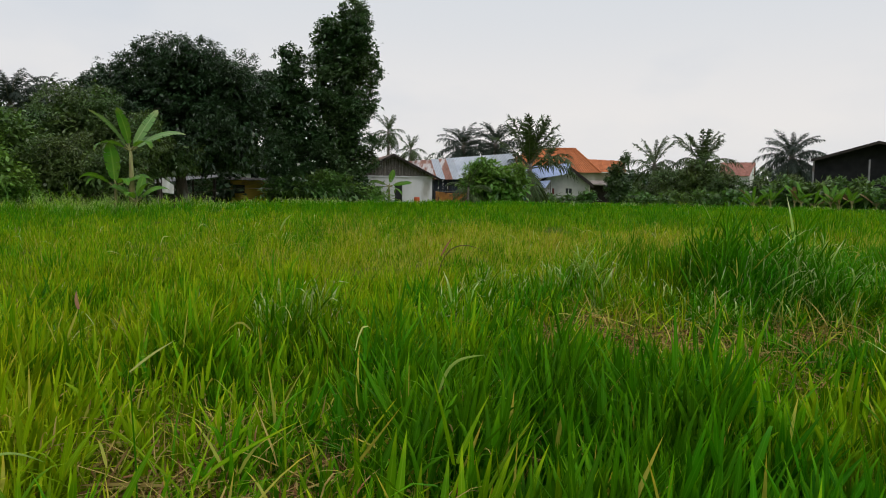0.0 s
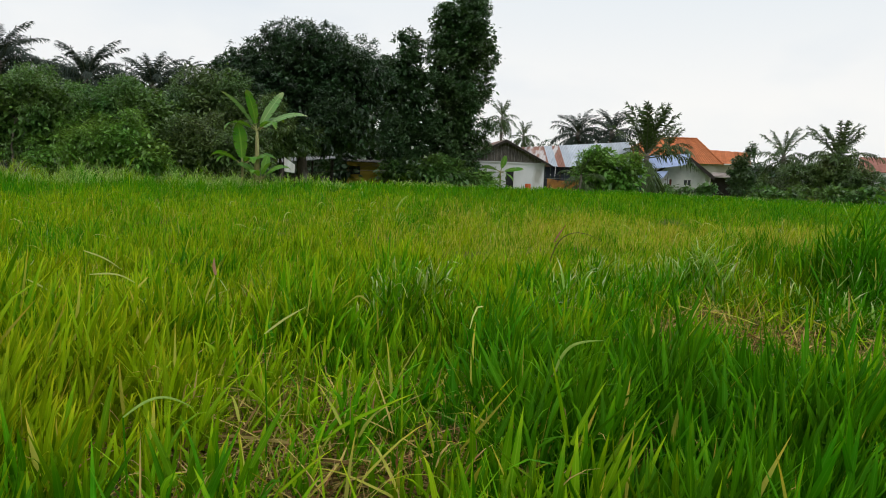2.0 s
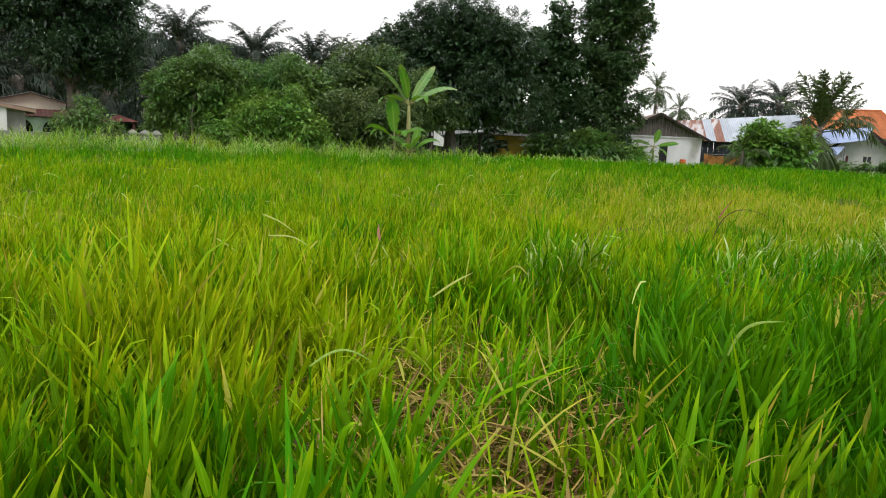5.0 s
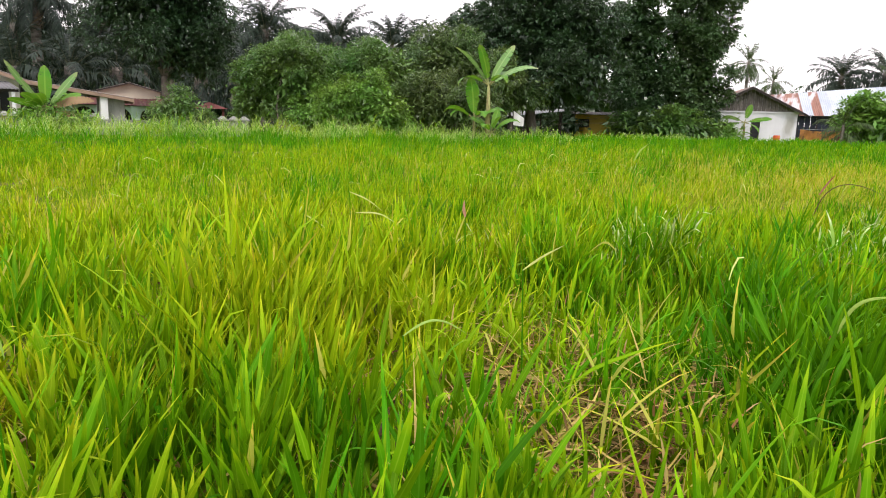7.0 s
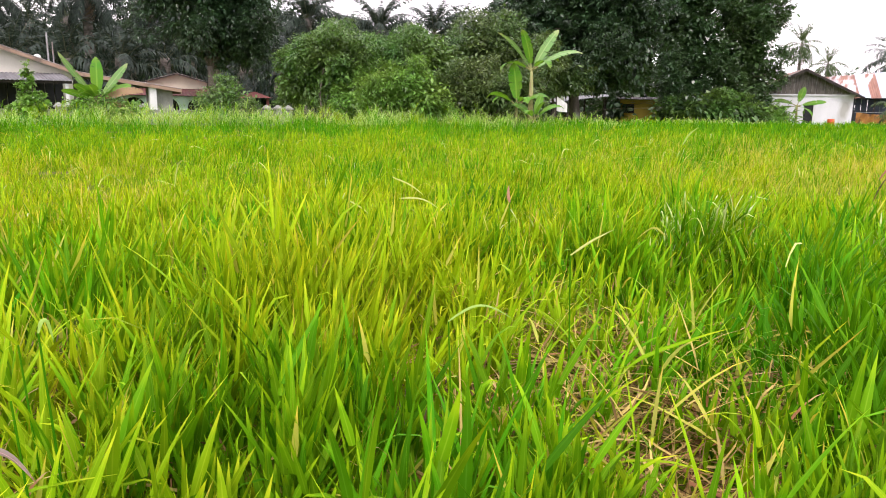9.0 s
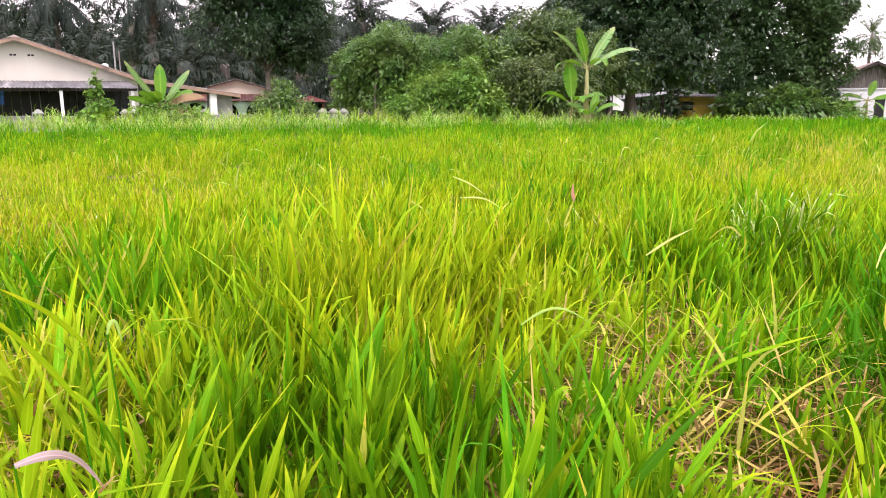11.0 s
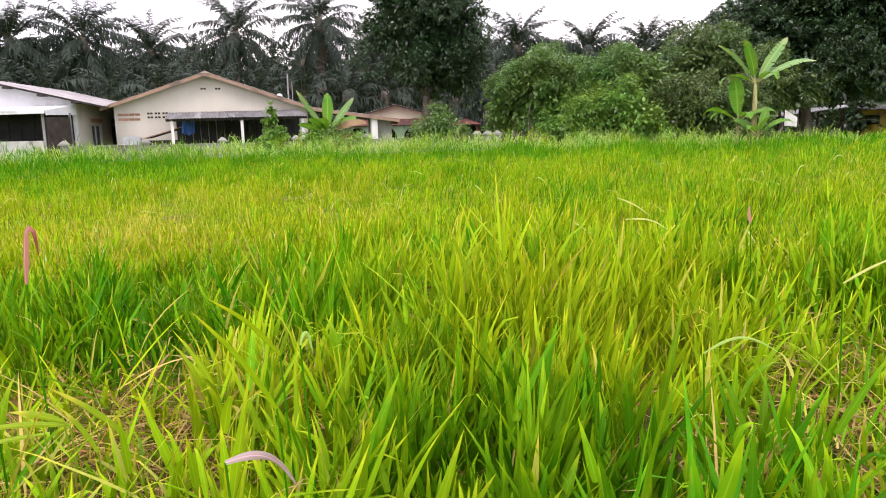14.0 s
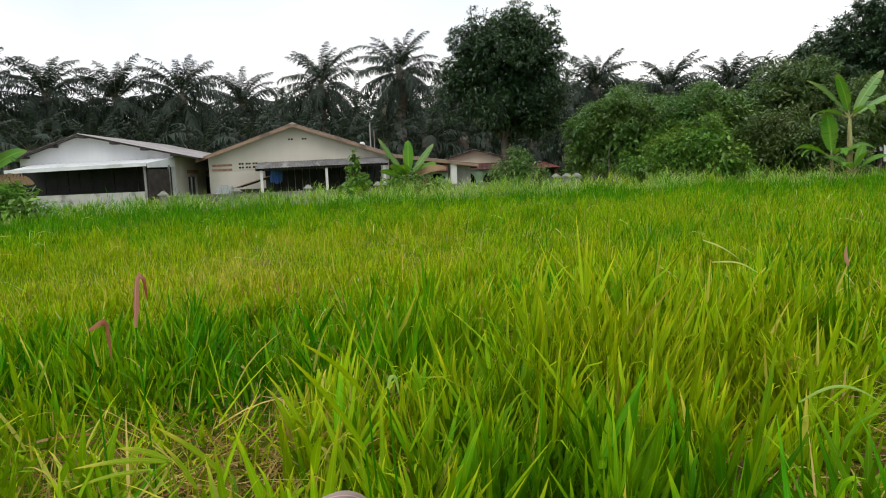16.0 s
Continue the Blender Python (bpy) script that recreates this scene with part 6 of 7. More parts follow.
def house_grey_gable():
    ob = thing("house", pose(-36.96, 4.31, -0.68, 0, 0, 59.0) @ Matrix.Scale(1.12, 4), "house with a pale grey gable and a white metal awning", "house")
    ax, sl, sr = 3.80, 0.335, 0.245
    zl, zr = ax - 2.95 * sl, ax - 4.72 * sr
    part("wall", gable_wall(-2.6, 3.65, 0, ax - 0.05, sl, sr, 0, 0.18, 1.0), PLASTER_WHITE, ob)
    part("wall", boxed(-2.6, -2.42, 0.18, 10, 0, 2.8), PLASTER_WHITE, ob)
    for d0, d1, z0, z1 in ((0.18, 1.8, 0, 2.8), (3.1, 4.5, 0, 2.8), (6.8, 10, 0, 2.8), (1.8, 3.1, 0, 1.0), (4.5, 6.8, 0, 1.0), (1.8, 3.1, 1.95, 2.8), (4.5, 6.8, 1.95, 2.8)):
        part("wall", boxed(3.47, 3.65, d0, d1, z0, z1), PLASTER_CREAM, ob)
    side_window(ob, 3.57, 1.8, 3.1, 1.0, 1.95)
    side_window(ob, 3.57, 4.5, 6.8, 1.0, 1.95)
    part("wall", gable_wall(-2.6, 3.65, 0, ax - 0.05, sl, sr, 10, 10.18), PLASTER_WHITE, ob)
    sheets("roof_sheet", (-2.95, -0.4, zl), (-2.95, 10.4, zl), (0, 10.4, ax), (0, -0.4, ax), 10, ASBESTOS_PALE, ob, "pale grey roof sheet", seed=13)
    sheets("roof_sheet", (4.72, 10.4, zr), (4.72, -0.4, zr), (0, -0.4, ax), (0, 10.4, ax), 10, ASBESTOS_PALE, ob, seed=14)
    part("bargeboard", beam((-2.97, -0.42, zl - 0.01), (0, -0.42, ax - 0.01), 0.04, 0.07), WOOD_DARK, ob)
    part("bargeboard", beam((0, -0.42, ax - 0.01), (4.74, -0.42, zr - 0.01), 0.04, 0.07), WOOD_DARK, ob)
    for s in (-2.3, -1.1, 0.15, 1.4, 2.6, 3.8):
        z = ax - (sl * -s if s < 0 else sr * s)
        part("purlin", boxed(s - 0.12, s + 0.12, -0.46, 0.1, z - 0.14, z - 0.06), WOOD_DARK, ob)
    sheets("awning_sheet", (-2.1, -2.1, 2.34), (3.3, -2.1, 2.42), (3.65, -0.02, 2.68), (-2.1, -0.02, 2.62), 6, AWNING_WHITE, ob, "white metal awning sheet", waves=4, seed=15)
    part("awning_edge", beam((-2.1, -2.12, 2.38), (3.3, -2.12, 2.46), 0.03, 0.14), AWNING_WHITE, ob)
    part("awning_side", slab([(3.32, -2.1, 2.26), (3.67, 0, 2.30), (3.67, 0, 2.70), (3.32, -2.1, 2.44)], 0.03), AWNING_WHITE, ob)
    # Near-black boards paint the shade of the open porch behind the low wall
    for i in range(13):
        part("board", boxed(-2.55 + i * 0.47, -2.1 + i * 0.47, -0.06 - 0.02 * (i % 2), -0.02, 0, 2.58), SHADE_DARK, ob)
    part("low_wall", boxed(-2.6, 3.1, -2.0, -1.85, 0, 1.34), PLASTER_PALE, ob)
    for s, y in ((3.16, -2.0), (3.62, -0.6)):
        part("post", boxed(s - 0.04, s + 0.04, y, y + 0.06, 0, 2.36), ZINC_GREY, ob, "slim grey post")
    part("gate_panel", slab([(3.2, -1.9, 0.9), (3.6, -0.62, 0.9), (3.6, -0.62, 2.2), (3.2, -1.9, 2.2)], 0.04), WOOD_DARK, ob, "dark timber screen at the porch end")
    return ob


def house_peach():
    ob = thing("house", pose(-39.0, 28.28, -0.5, 0, 0, 54.0), "small peach house with a red-roofed porch", "house")
    ax, sl = 3.06, 0.28
    part("wall", gable_wall(-1.75, 1.75, 0, ax - 0.05, sl, sl, 0, 0.16), PLASTER_ORANGE, ob)
    part("wall", boxed(-1.75, -1.6, 0.16, 6, 0, 2.5), PLASTER_ORANGE, ob)
    part("wall", boxed(1.6, 1.75, 0.16, 6, 0, 2.5), PLASTER_ORANGE, ob)
    z = ax - 2.0 * sl
    sheets("roof_sheet", (-2.0, -0.3, z), (-2.0, 6.2, z), (0, 6.2, ax), (0, -0.3, ax), 6, ASBESTOS, ob, seed=23)
    sheets("roof_sheet", (2.0, 6.2, z), (2.0, -0.3, z), (0, -0.3, ax), (0, 6.2, ax), 6, ASBESTOS, ob, seed=24)
    part("bargeboard", beam((-2.02, -0.32, z), (0, -0.32, ax), 0.04, 0.07), WOOD_DARK, ob)
    part("bargeboard", beam((0, -0.32, ax), (2.02, -0.32, z), 0.04, 0.07), WOOD_DARK, ob)
    sheets("porch_roof_sheet", (-3.9, -3.6, 1.69), (2.3, -3.6, 1.69), (2.3, -0.05, 2.12), (-3.9, -0.05, 2.12), 6, TILE_MAROON, ob, "dark red porch roof", waves=5, seed=25)
    # the porch wall with arches
    bm = bmesh.new()
    for c in (-2.4, -0.6, 1.1):
        r, n = 0.62, 10
        pts = [(c + r * math.cos(math.pi * k / n), 0.95 + r * math.sin(math.pi * k / n)) for k in range(n + 1)]
        for (xa, za), (xb, zb) in zip(pts, pts[1:]):
            slab([(xa, -3.3, za), (xb, -3.3, zb), (xb, -3.3, 1.66), (xa, -3.3, 1.66)], 0.14, bm)
    for a, b in ((-3.5, -3.02), (-1.78, -1.22), (0.02, 0.48), (1.72, 1.85)):
        box(bm, a, b, -3.44, -3.3, 0, 1.66)
    part("porch_wall", bm, PLASTER_MINT, ob, "mint green wall with arched openings")
    # Near-black sheet behind the arches, painted as the porch's inner shade
    part("porch_shade", boxed(-3.5, 1.8, -0.3, -0.2, 0, 1.9), SHADE_DARK, ob)
    return ob


def low_wall():
    """The boundary wall of the yards: rendered panels between capped posts."""
    ang = math.degrees(math.atan2(FENCE_U.y, FENCE_U.x))
    length = (FENCE_B - FENCE_A).length
    ob = thing("boundary_wall", pose(FENCE_A.x, FENCE_A.y, -0.24, 0, 0, ang), "low grey boundary wall with capped posts", "wall", kind="structure")
    n = 6
    for i in range(n):
        a, b = i * length / n, (i + 1) * length / n
        part("panel", boxed(a + 0.13, b - 0.13, -0.06, 0.06, -0.3, 0.78 - 0.02 * (i % 3)), PLASTER_GREY, ob)
        part("coping", boxed(a + 0.13, b - 0.13, -0.09, 0.09, 0.78 - 0.02 * (i % 3), 0.83 - 0.02 * (i % 3)), PLASTER_GREY, ob)
    for i, s in enumerate([k * length / n for k in range(n)] + [length - 1.45, length - 0.95, length - 0.45, length]):
        p = part("post", boxed(s - 0.13, s + 0.13, -0.13, 0.13, -0.3, 0.86), PLASTER_GREY, ob)
        cap = bmesh.new()
        box(cap, s - 0.19, s + 0.19, -0.19, 0.19, 0.86, 0.92)
        bmesh.ops.create_cone(cap, cap_ends=True, segments=4, radius1=0.25, radius2=0.05, depth=0.13, matrix=pose(s, 0, 0.985, 0, 0, 45))
        part("cap", cap, PLASTER_GREY, p, "mouldy grey pyramid cap")
    return ob


def house_white():
    """The small white house ahead, its gable boarded with grey planks."""
    ob = thing("house", pose(-6.47, 49.9, -0.15, 0, 0, 17.0), "small whitewashed house with a grey boarded gable", "house")
    ax, sl = 3.62, 0.50
    part("wall", gable_wall(-2.9, 2.9, 0, ax - 0.06, sl, sl, 0, 0.14, 0, [(0.18, 0.72, 0, 1.45), (-1.6, -0.9, 0.9, 1.3)]), PLASTER_WHITE, ob)
    part("wall", boxed(-2.9, -2.76, 0.14, 7, 0, 2.1), PLASTER_WHITE, ob)
    part("wall", boxed(2.76, 2.9, 0.14, 7, 0, 2.1), PLASTER_WHITE, ob)
    part("wall", gable_wall(-2.9, 2.9, 0, ax - 0.06, sl, sl, 7, 7.14), PLASTER_WHITE, ob)
    # Doorway and window hold near-black sheets in place of the shade indoors
    part("door", boxed(0.18, 0.72, 0.10, 0.13, 0, 1.45), SHADE_DARK, ob, "dark doorway")
    part("window", boxed(-1.6, -0.9, 0.08, 0.11, 0.9, 1.3), SHADE_DARK, ob, "dark unglazed window")
    rng = random.Random(5)
    n = 24
    for i in range(n):
        a, b = -2.9 + 5.8 * i / n, -2.9 + 5.8 * (i + 1) / n - 0.012
        lo = 2.08 + rng.uniform(-0.03, 0.02)
        ta, tb = ax - 0.1 - sl * abs(a), ax - 0.1 - sl * abs(b)
        if min(ta, tb) - lo < 0.04:
            continue
        part("plank", slab([(a, -0.02 - 0.012 * (i % 2), lo), (b, -0.02 - 0.012 * (i % 2), lo), (b, -0.02 - 0.012 * (i % 2), tb), (a, -0.02 - 0.012 * (i % 2), ta)], 0.03), WOOD_GREY, ob)
    part("sill_board", boxed(-2.95, 2.95, -0.09, -0.002, 2.0, 2.08), PLASTER_WHITE, ob)
    z = ax - 3.35 * sl
    sheets("roof_sheet", (-3.35, -0.5, z), (-3.35, 7.4, z), (0, 7.4, ax), (0, -0.5, ax), 8, [ASBESTOS, ZINC_RUST], ob, "rusty patched roof sheet", seed=33)
    sheets("roof_sheet", (3.35, 7.4, z), (3.35, -0.5, z), (0, -0.5, ax), (0, 7.4, ax), 8, [ASBESTOS, ZINC_RUST], ob, seed=34)
    part("bargeboard", beam((-3.37, -0.52, z), (0, -0.52, ax), 0.04, 0.16), WOOD_DARK, ob)
    part("bargeboard", beam((0, -0.52, ax), (3.37, -0.52, z), 0.04, 0.16), WOOD_DARK, ob)
    return ob


def house_tin():
    """The house with the long rusty sheet roof."""
    ob = thing("house", pose(-1.5, 57.9, 0, 0, 0, 2.0), "dark boarded house under a long rusty tin roof", "house")
    rng = random.Random(9)
    n = 14
    for i in range(n):
        a, b = -4.6 + 8.9 * i / n, -4.6 + 8.9 * (i + 1.03) / n
        za, zb = 3.42 + 0.055 * i, 3.42 + 0.055 * (i + 1)
        off = 0.006 * (i % 2)
        mat = [ZINC_RUST, ZINC_RUST, ZINC_RUST, ZINC, ZINC_RUST, ZINC, ZINC, ZINC, ZINC, ZINC, ZINC, ZINC, ZINC, ZINC][i]
        part("roof_sheet", corrugated((a + 0.4, -0.5, 1.84 + off + rng.uniform(-0.02, 0.02)), (b + 0.4, -0.5, 1.84 + off), (b - 0.3, 3.6, zb + off), (a - 0.3, 3.6, za + off), 5), mat, ob, "corrugated sheet streaked with rust" if i == 0 else "")
    part("roof_back", slab([(-4.6, 3.6, 3.35), (4.2, 3.6, 4.05), (4.2, 7.5, 1.9), (-4.6, 7.5, 1.9)], 0.03), ZINC_RUST, ob)
    for i in range(22):
        part("board", boxed(-4.1 + i * 0.38, -3.74 + i * 0.38, 0.0 - 0.015 * (i % 2), 0.04, 0, 1.86), DARK_BLUE, ob)
    for s in (-4.0, -1.4, 1.4, 4.0):
        part("post", boxed(s - 0.05, s + 0.05, -0.3, -0.2, 0, 1.85), WOOD_DARK, ob)
    part("wall", boxed(-4.15, -4.05, 0.04, 7.4, 0, 1.9), DARK_BLUE, ob)
    part("wall", boxed(4.15, 4.25, 0.04, 7.4, 0, 1.9), DARK_BLUE, ob)
    return ob


def house_blue_awning():
    ob = thing("house", pose(7.4, 65.6, 0, 0, 0, -6.0), "white house with blue metal awnings and a steep gable", "house")
    ax, sl = 3.66, 0.78
    part("wall", gable_wall(-2.3, 2.3, 0, ax - 0.05, sl, sl, 0, 0.15, 0, [(0.1, 0.75, 0.75, 1.3), (-1.5, -0.9, 0.7, 1.25)]), PAINT_WHITE, ob)
    part("wall", boxed(-2.3, -2.15, 0.15, 6, 0, 1.9), PAINT_WHITE, ob)
    part("wall", boxed(2.15, 2.3, 0.15, 6, 0, 1.9), PAINT_WHITE, ob)
    window(ob, 0.1, 0.75, 0.75, 1.3, 0.08)
    part("shutter", boxed(-1.5, -0.9, 0.02, 0.07, 0.7, 1.25), PAINT_RED, ob, "faded red shutter")
    z = ax - 2.6 * sl
    sheets("roof_sheet", (-2.6, -0.4, z), (-2.6, 6.4, z), (0, 6.4, ax), (0, -0.4, ax), 6, ZINC_GREY, ob, seed=43)
    sheets("roof_sheet", (2.6, 6.4, z), (2.6, -0.4, z), (0, -0.4, ax), (0, 6.4, ax), 6, ZINC_GREY, ob, seed=44)
    part("bargeboard", beam((0, -0.62, ax), (2.62, -0.62, z), 0.4, 0.34), WOOD_DARK, ob)
    part("bargeboard", beam((-2.62, -0.62, z), (0, -0.62, ax), 0.4, 0.3), WOOD_DARK, ob)
    sheets("awning_sheet", (-3.6, -2.4, 1.9), (0.2, -2.4, 2.5), (0.5, -0.85, 3.55), (-3.5, -0.85, 3.15), 6, ZINC_BLUE, ob, "pale blue metal awning", waves=5, seed=45)
    sheets("awning_sheet", (-3.9, -3.4, 1.25), (-1.6, -3.4, 1.3), (-1.2, -2.2, 1.95), (-3.8, -2.2, 1.75), 4, ZINC_BLUE, ob, waves=5, seed=46)
    for s in (-3.6, -2.4, -1.2):
        part("post", tube(bmesh.new(), [(s, -2.3, 0), (s, -2.3, 1.8)], [0.05, 0.045], 6), ZINC_GREY, ob)
    part("screen", boxed(-3.7, -2.9, -2.2, -2.15, 0, 1.15), TEAL, ob, "teal painted panel")
    for i in range(6):
        part("screen_sheet", boxed(-2.85 + i * 0.3, -2.57 + i * 0.3, -2.1, -2.06, 0, 1.1 + 0.1 * (i % 3)), AWNING_WHITE, ob)
    part("side_roof", slab([(2.5, -0.2, 1.65), (5.2, 0.2, 1.55), (5.2, 4, 2.0), (2.5, 4, 2.0)], 0.06), ASBESTOS, ob)
    part("side_wall", boxed(2.4, 4.9, 1.2, 1.3, 0, 1.6), WOOD_DARK, ob)
    return ob


def house_orange_roof():
    ob = thing("house", pose(7.9, 80.5, 0, 0, 0, -5.0), "cream house under an orange tiled hip roof", "house")
    ex0, ex1, ey0, ey1, ez = -7.0, 4.9, -4.0, 5.5, 3.0
    ry, rz = 0.7, 5.75
    part("wall", boxed(ex0 + 0.6, ex1 - 0.6, ey0 + 0.6, ey1 - 0.6, 0, ez), PLASTER_CREAM, ob)
    n = 12
    def slope(a, b, c, d, seed):
        sheets("tile_course", a, b, c, d, n, TILE_ORANGE, ob, "orange roof tiles" if seed == 51 else "", waves=4, lift=0.02, seed=seed)
    slope((ex0, ey0, ez), (ex1, ey0, ez), (2.3, ry, rz), (-2.5, ry, rz), 51)
    slope((ex1, ey0, ez), (ex1, ey1, ez), (2.3, ry + 0.05, rz), (2.3, ry - 0.05, rz), 52)
    slope((ex0, ey1, ez), (ex0, ey0, ez), (-2.5, ry - 0.05, rz), (-2.5, ry + 0.05, rz), 53)
    slope((ex1, ey1, ez), (ex0, ey1, ez), (-2.5, ry, rz), (2.3, ry, rz), 54)
    part("ridge_tiles", tube(bmesh.new(), [(-2.6, ry, rz + 0.02), (2.4, ry, rz + 0.02)], [0.12, 0.12], 6), TILE_ORANGE, ob)
    part("ridge_tiles", tube(bmesh.new(), [(2.3, ry, rz + 0.02), (ex1, ey0, ez + 0.05)], [0.1, 0.1], 6), TILE_ORANGE, ob)
    # the wing with a lower ridge
    slope((2.0, -3.0, 3.1), (7.6, -3.0, 3.1), (7.6, 1.0, 4.45), (2.0, 1.0, 4.7), 55)
    part("wall", boxed(3.5, 7.2, -2.4, 2.0, 0, 3.05), PLASTER_CREAM, ob)
    part("gutter", boxed(2.0, 7.7, -3.12, -3.0, 2.98, 3.1), PAINT_WHITE, ob)
    return ob


def house_red_roof():
    ob = thing("house", pose(30.9, 90.0, 0, 0, 0, -19.0), "distant white house with a red tiled roof", "house")
    sheets("tile_course", (-1.4, -3, 3.1), (1.9, -3, 3.1), (2.6, 0, 4.8), (-1.4, 0, 4.8), 6, TILE_RED, ob, "red roof tiles", waves=4, lift=0.02, seed=61)
    sheets("tile_course", (2.6, 3, 3.1), (-1.4, 3, 3.1), (-1.4, 0, 4.8), (2.6, 0, 4.8), 6, TILE_RED, ob, waves=4, lift=0.02, seed=62)
    part("wall", slab([(1.95, -2.8, 0), (2.5, 2.8, 0), (2.5, 2.8, 3.0), (2.45, 0, 4.65), (1.95, -2.8, 3.0)], -0.2), PAINT_WHITE, ob)
    part("wall", boxed(-1.3, 1.9, -2.7, -2.5, 0, 3.05), PAINT_WHITE, ob)
    return ob


def dark_shed():
    ob = thing("shed", pose(28.4, 52.9, 0, 0, 0, -27.0), "large open shed with a dark metal roof", "shed")
    ax, half = 4.9, 4.3
    e = 3.62
    sheets("roof_sheet", (-half, -0.5, e), (-half, 12, e), (0, 12, ax), (0, -0.5, ax), 10, WOOD_DARK, ob, "dark metal roof sheet", waves=5, seed=71)
    sheets("roof_sheet", (half + 2, 12, e - 0.4), (half + 2, -0.5, e - 0.4), (0, -0.5, ax), (0, 12, ax), 10, WOOD_DARK, ob, waves=5, seed=72)
    part("fascia", beam((-half, -0.52, e + 0.03), (0, -0.52, ax + 0.03), 0.05, 0.2), WOOD_DARK, ob)
    part("fascia", beam((0, -0.52, ax + 0.03), (half + 2, -0.52, e - 0.37), 0.05, 0.2), WOOD_DARK, ob)
    # The gable end is open: this added near-black sheet paints its shade
    part("gable_shade", gable_wall(-half + 0.1, half + 1.9, 0, ax - 0.05, (ax - e) / half, (ax - e + 0.4) / (half + 2), 1.2, 1.26, 0), SHADE_DARK, ob, "near-black sheet standing for the shade under the roof")
    # Back and side are near-black too, to paint the unlit inside
    part("back_wall", boxed(-half, half + 2, 11.5, 11.6, 0, 3.4), SHADE_DARK, ob)
    part("side_wall", boxed(half + 1.9, half + 2, 0, 11.5, 0, 3.1), SHADE_DARK, ob)
    for s, y in ((-half + 0.2, 0), (-0.5, 0), (3.0, 0), (6.0, 0), (-half + 0.2, 6), (-half + 0.2, 11)):
        part("post", tube(bmesh.new(), [(s, y, -0.05), (s, y, e)], [0.07, 0.07], 7), ZINC_GREY, ob, "slim grey steel post" if y == 0 else "")
    # Added near-black panels deepen the painted shade inside the shed
    for k in range(5):
        part("panel", boxed(-3.9 + k * 1.9, -2.1 + k * 1.9, 3.0, 3.06, 0, 2.6), SHADE_DARK, ob)
    return ob


def yellow_hut():
    ob = thing("hut", pose(-15.4, 45.4, -0.1, 0, 0, 19.0), "small yellow hut under the dark trees", "hut")
    part("wall", gable_wall(-1.1, 1.1, 0, 1.55, 0.0, 0.0, 0, 0.12, 0, [(-0.9, -0.2, 0.7, 1.25)]), PLASTER_YELLOW, ob)
    part("wall", boxed(-1.1, -0.98, 0.12, 3, 0, 1.55), PLASTER_YELLOW, ob)
    part("wall", boxed(0.98, 1.1, 0.12, 3, 0, 1.55), PLASTER_YELLOW, ob)
    # Near-black sheet in the window hole, standing for the unlit room
    part("window", boxed(-0.9, -0.2, 0.07, 0.1, 0.7, 1.25), SHADE_DARK, ob, "dark window")
    sheets("roof_sheet", (-1.4, -0.4, 1.56), (1.4, -0.4, 1.56), (1.4, 3.2, 1.75), (-1.4, 3.2, 1.75), 4, WOOD_DARK, ob, seed=81)
    return ob


def shelter():
    """The open shelter in the shade of the mango tree."""
    ob = thing("shelter", pose(-17.4, 40.6, -0.05, 0, 0, 23.0), "open timber shelter with a pale sheet roof in deep shade", "shelter")
    sheets("roof_sheet", (-1.8, -1.2, 1.2), (1.7, -1.2, 1.62), (1.7, 1.8, 1.8), (-1.8, 1.8, 1.5), 5, ZINC_GREY, ob, "grey lapped roof sheet", seed=91)
    for s, y in ((-1.6, -1.0), (1.5, -1.0), (-1.6, 1.6), (1.5, 1.6), (0.3, -1.0)):
        part("post", tube(bmesh.new(), [(s, y, -0.05), (s + 0.03, y, 1.38 + 0.09 * s)], [0.06, 0.05], 6), WOOD_DARK, ob)
    part("bench", boxed(-1.2, 1.6, 0.4, 0.9, 0.4, 0.46), WOOD_GREY, ob)
    part("bench_leg", boxed(-1.0, -0.92, 0.5, 0.8, 0, 0.4), WOOD_GREY, ob)
    part("bench_leg", boxed(1.3, 1.38, 0.5, 0.8, 0, 0.4), WOOD_GREY, ob)
    return ob


def gazebo():
    ob = thing("gazebo", pose(-31.6, 27.9, -0.5, 0, 0, 48.0), "small red-roofed garden shelter behind the wall", "shelter")
    bm = bmesh.new()
    bmesh.ops.create_cone(bm, cap_ends=True, segments=4, radius1=1.35, radius2=0.08, depth=0.34, matrix=pose(0, 0, 1.80, 0, 0, 45))
    part("roof", bm, TILE_MAROON, ob, "dark red pyramid roof")
    for s, y in ((-0.7, -0.7), (0.7, -0.7), (-0.7, 0.7), (0.7, 0.7)):
        part("post", boxed(s - 0.06, s + 0.06, y - 0.06, y + 0.06, 0, 1.66), TILE_MAROON, ob)
    part("rail", boxed(-0.64, 0.64, -0.73, -0.67, 0.8, 0.88), TILE_MAROON, ob)
    return ob


house_cream()
house_grey_gable()
house_peach()
low_wall()
house_white()
house_tin()
house_blue_awning()
house_orange_roof()
house_red_roof()
dark_shed()
yellow_hut()
shelter()
gazebo()


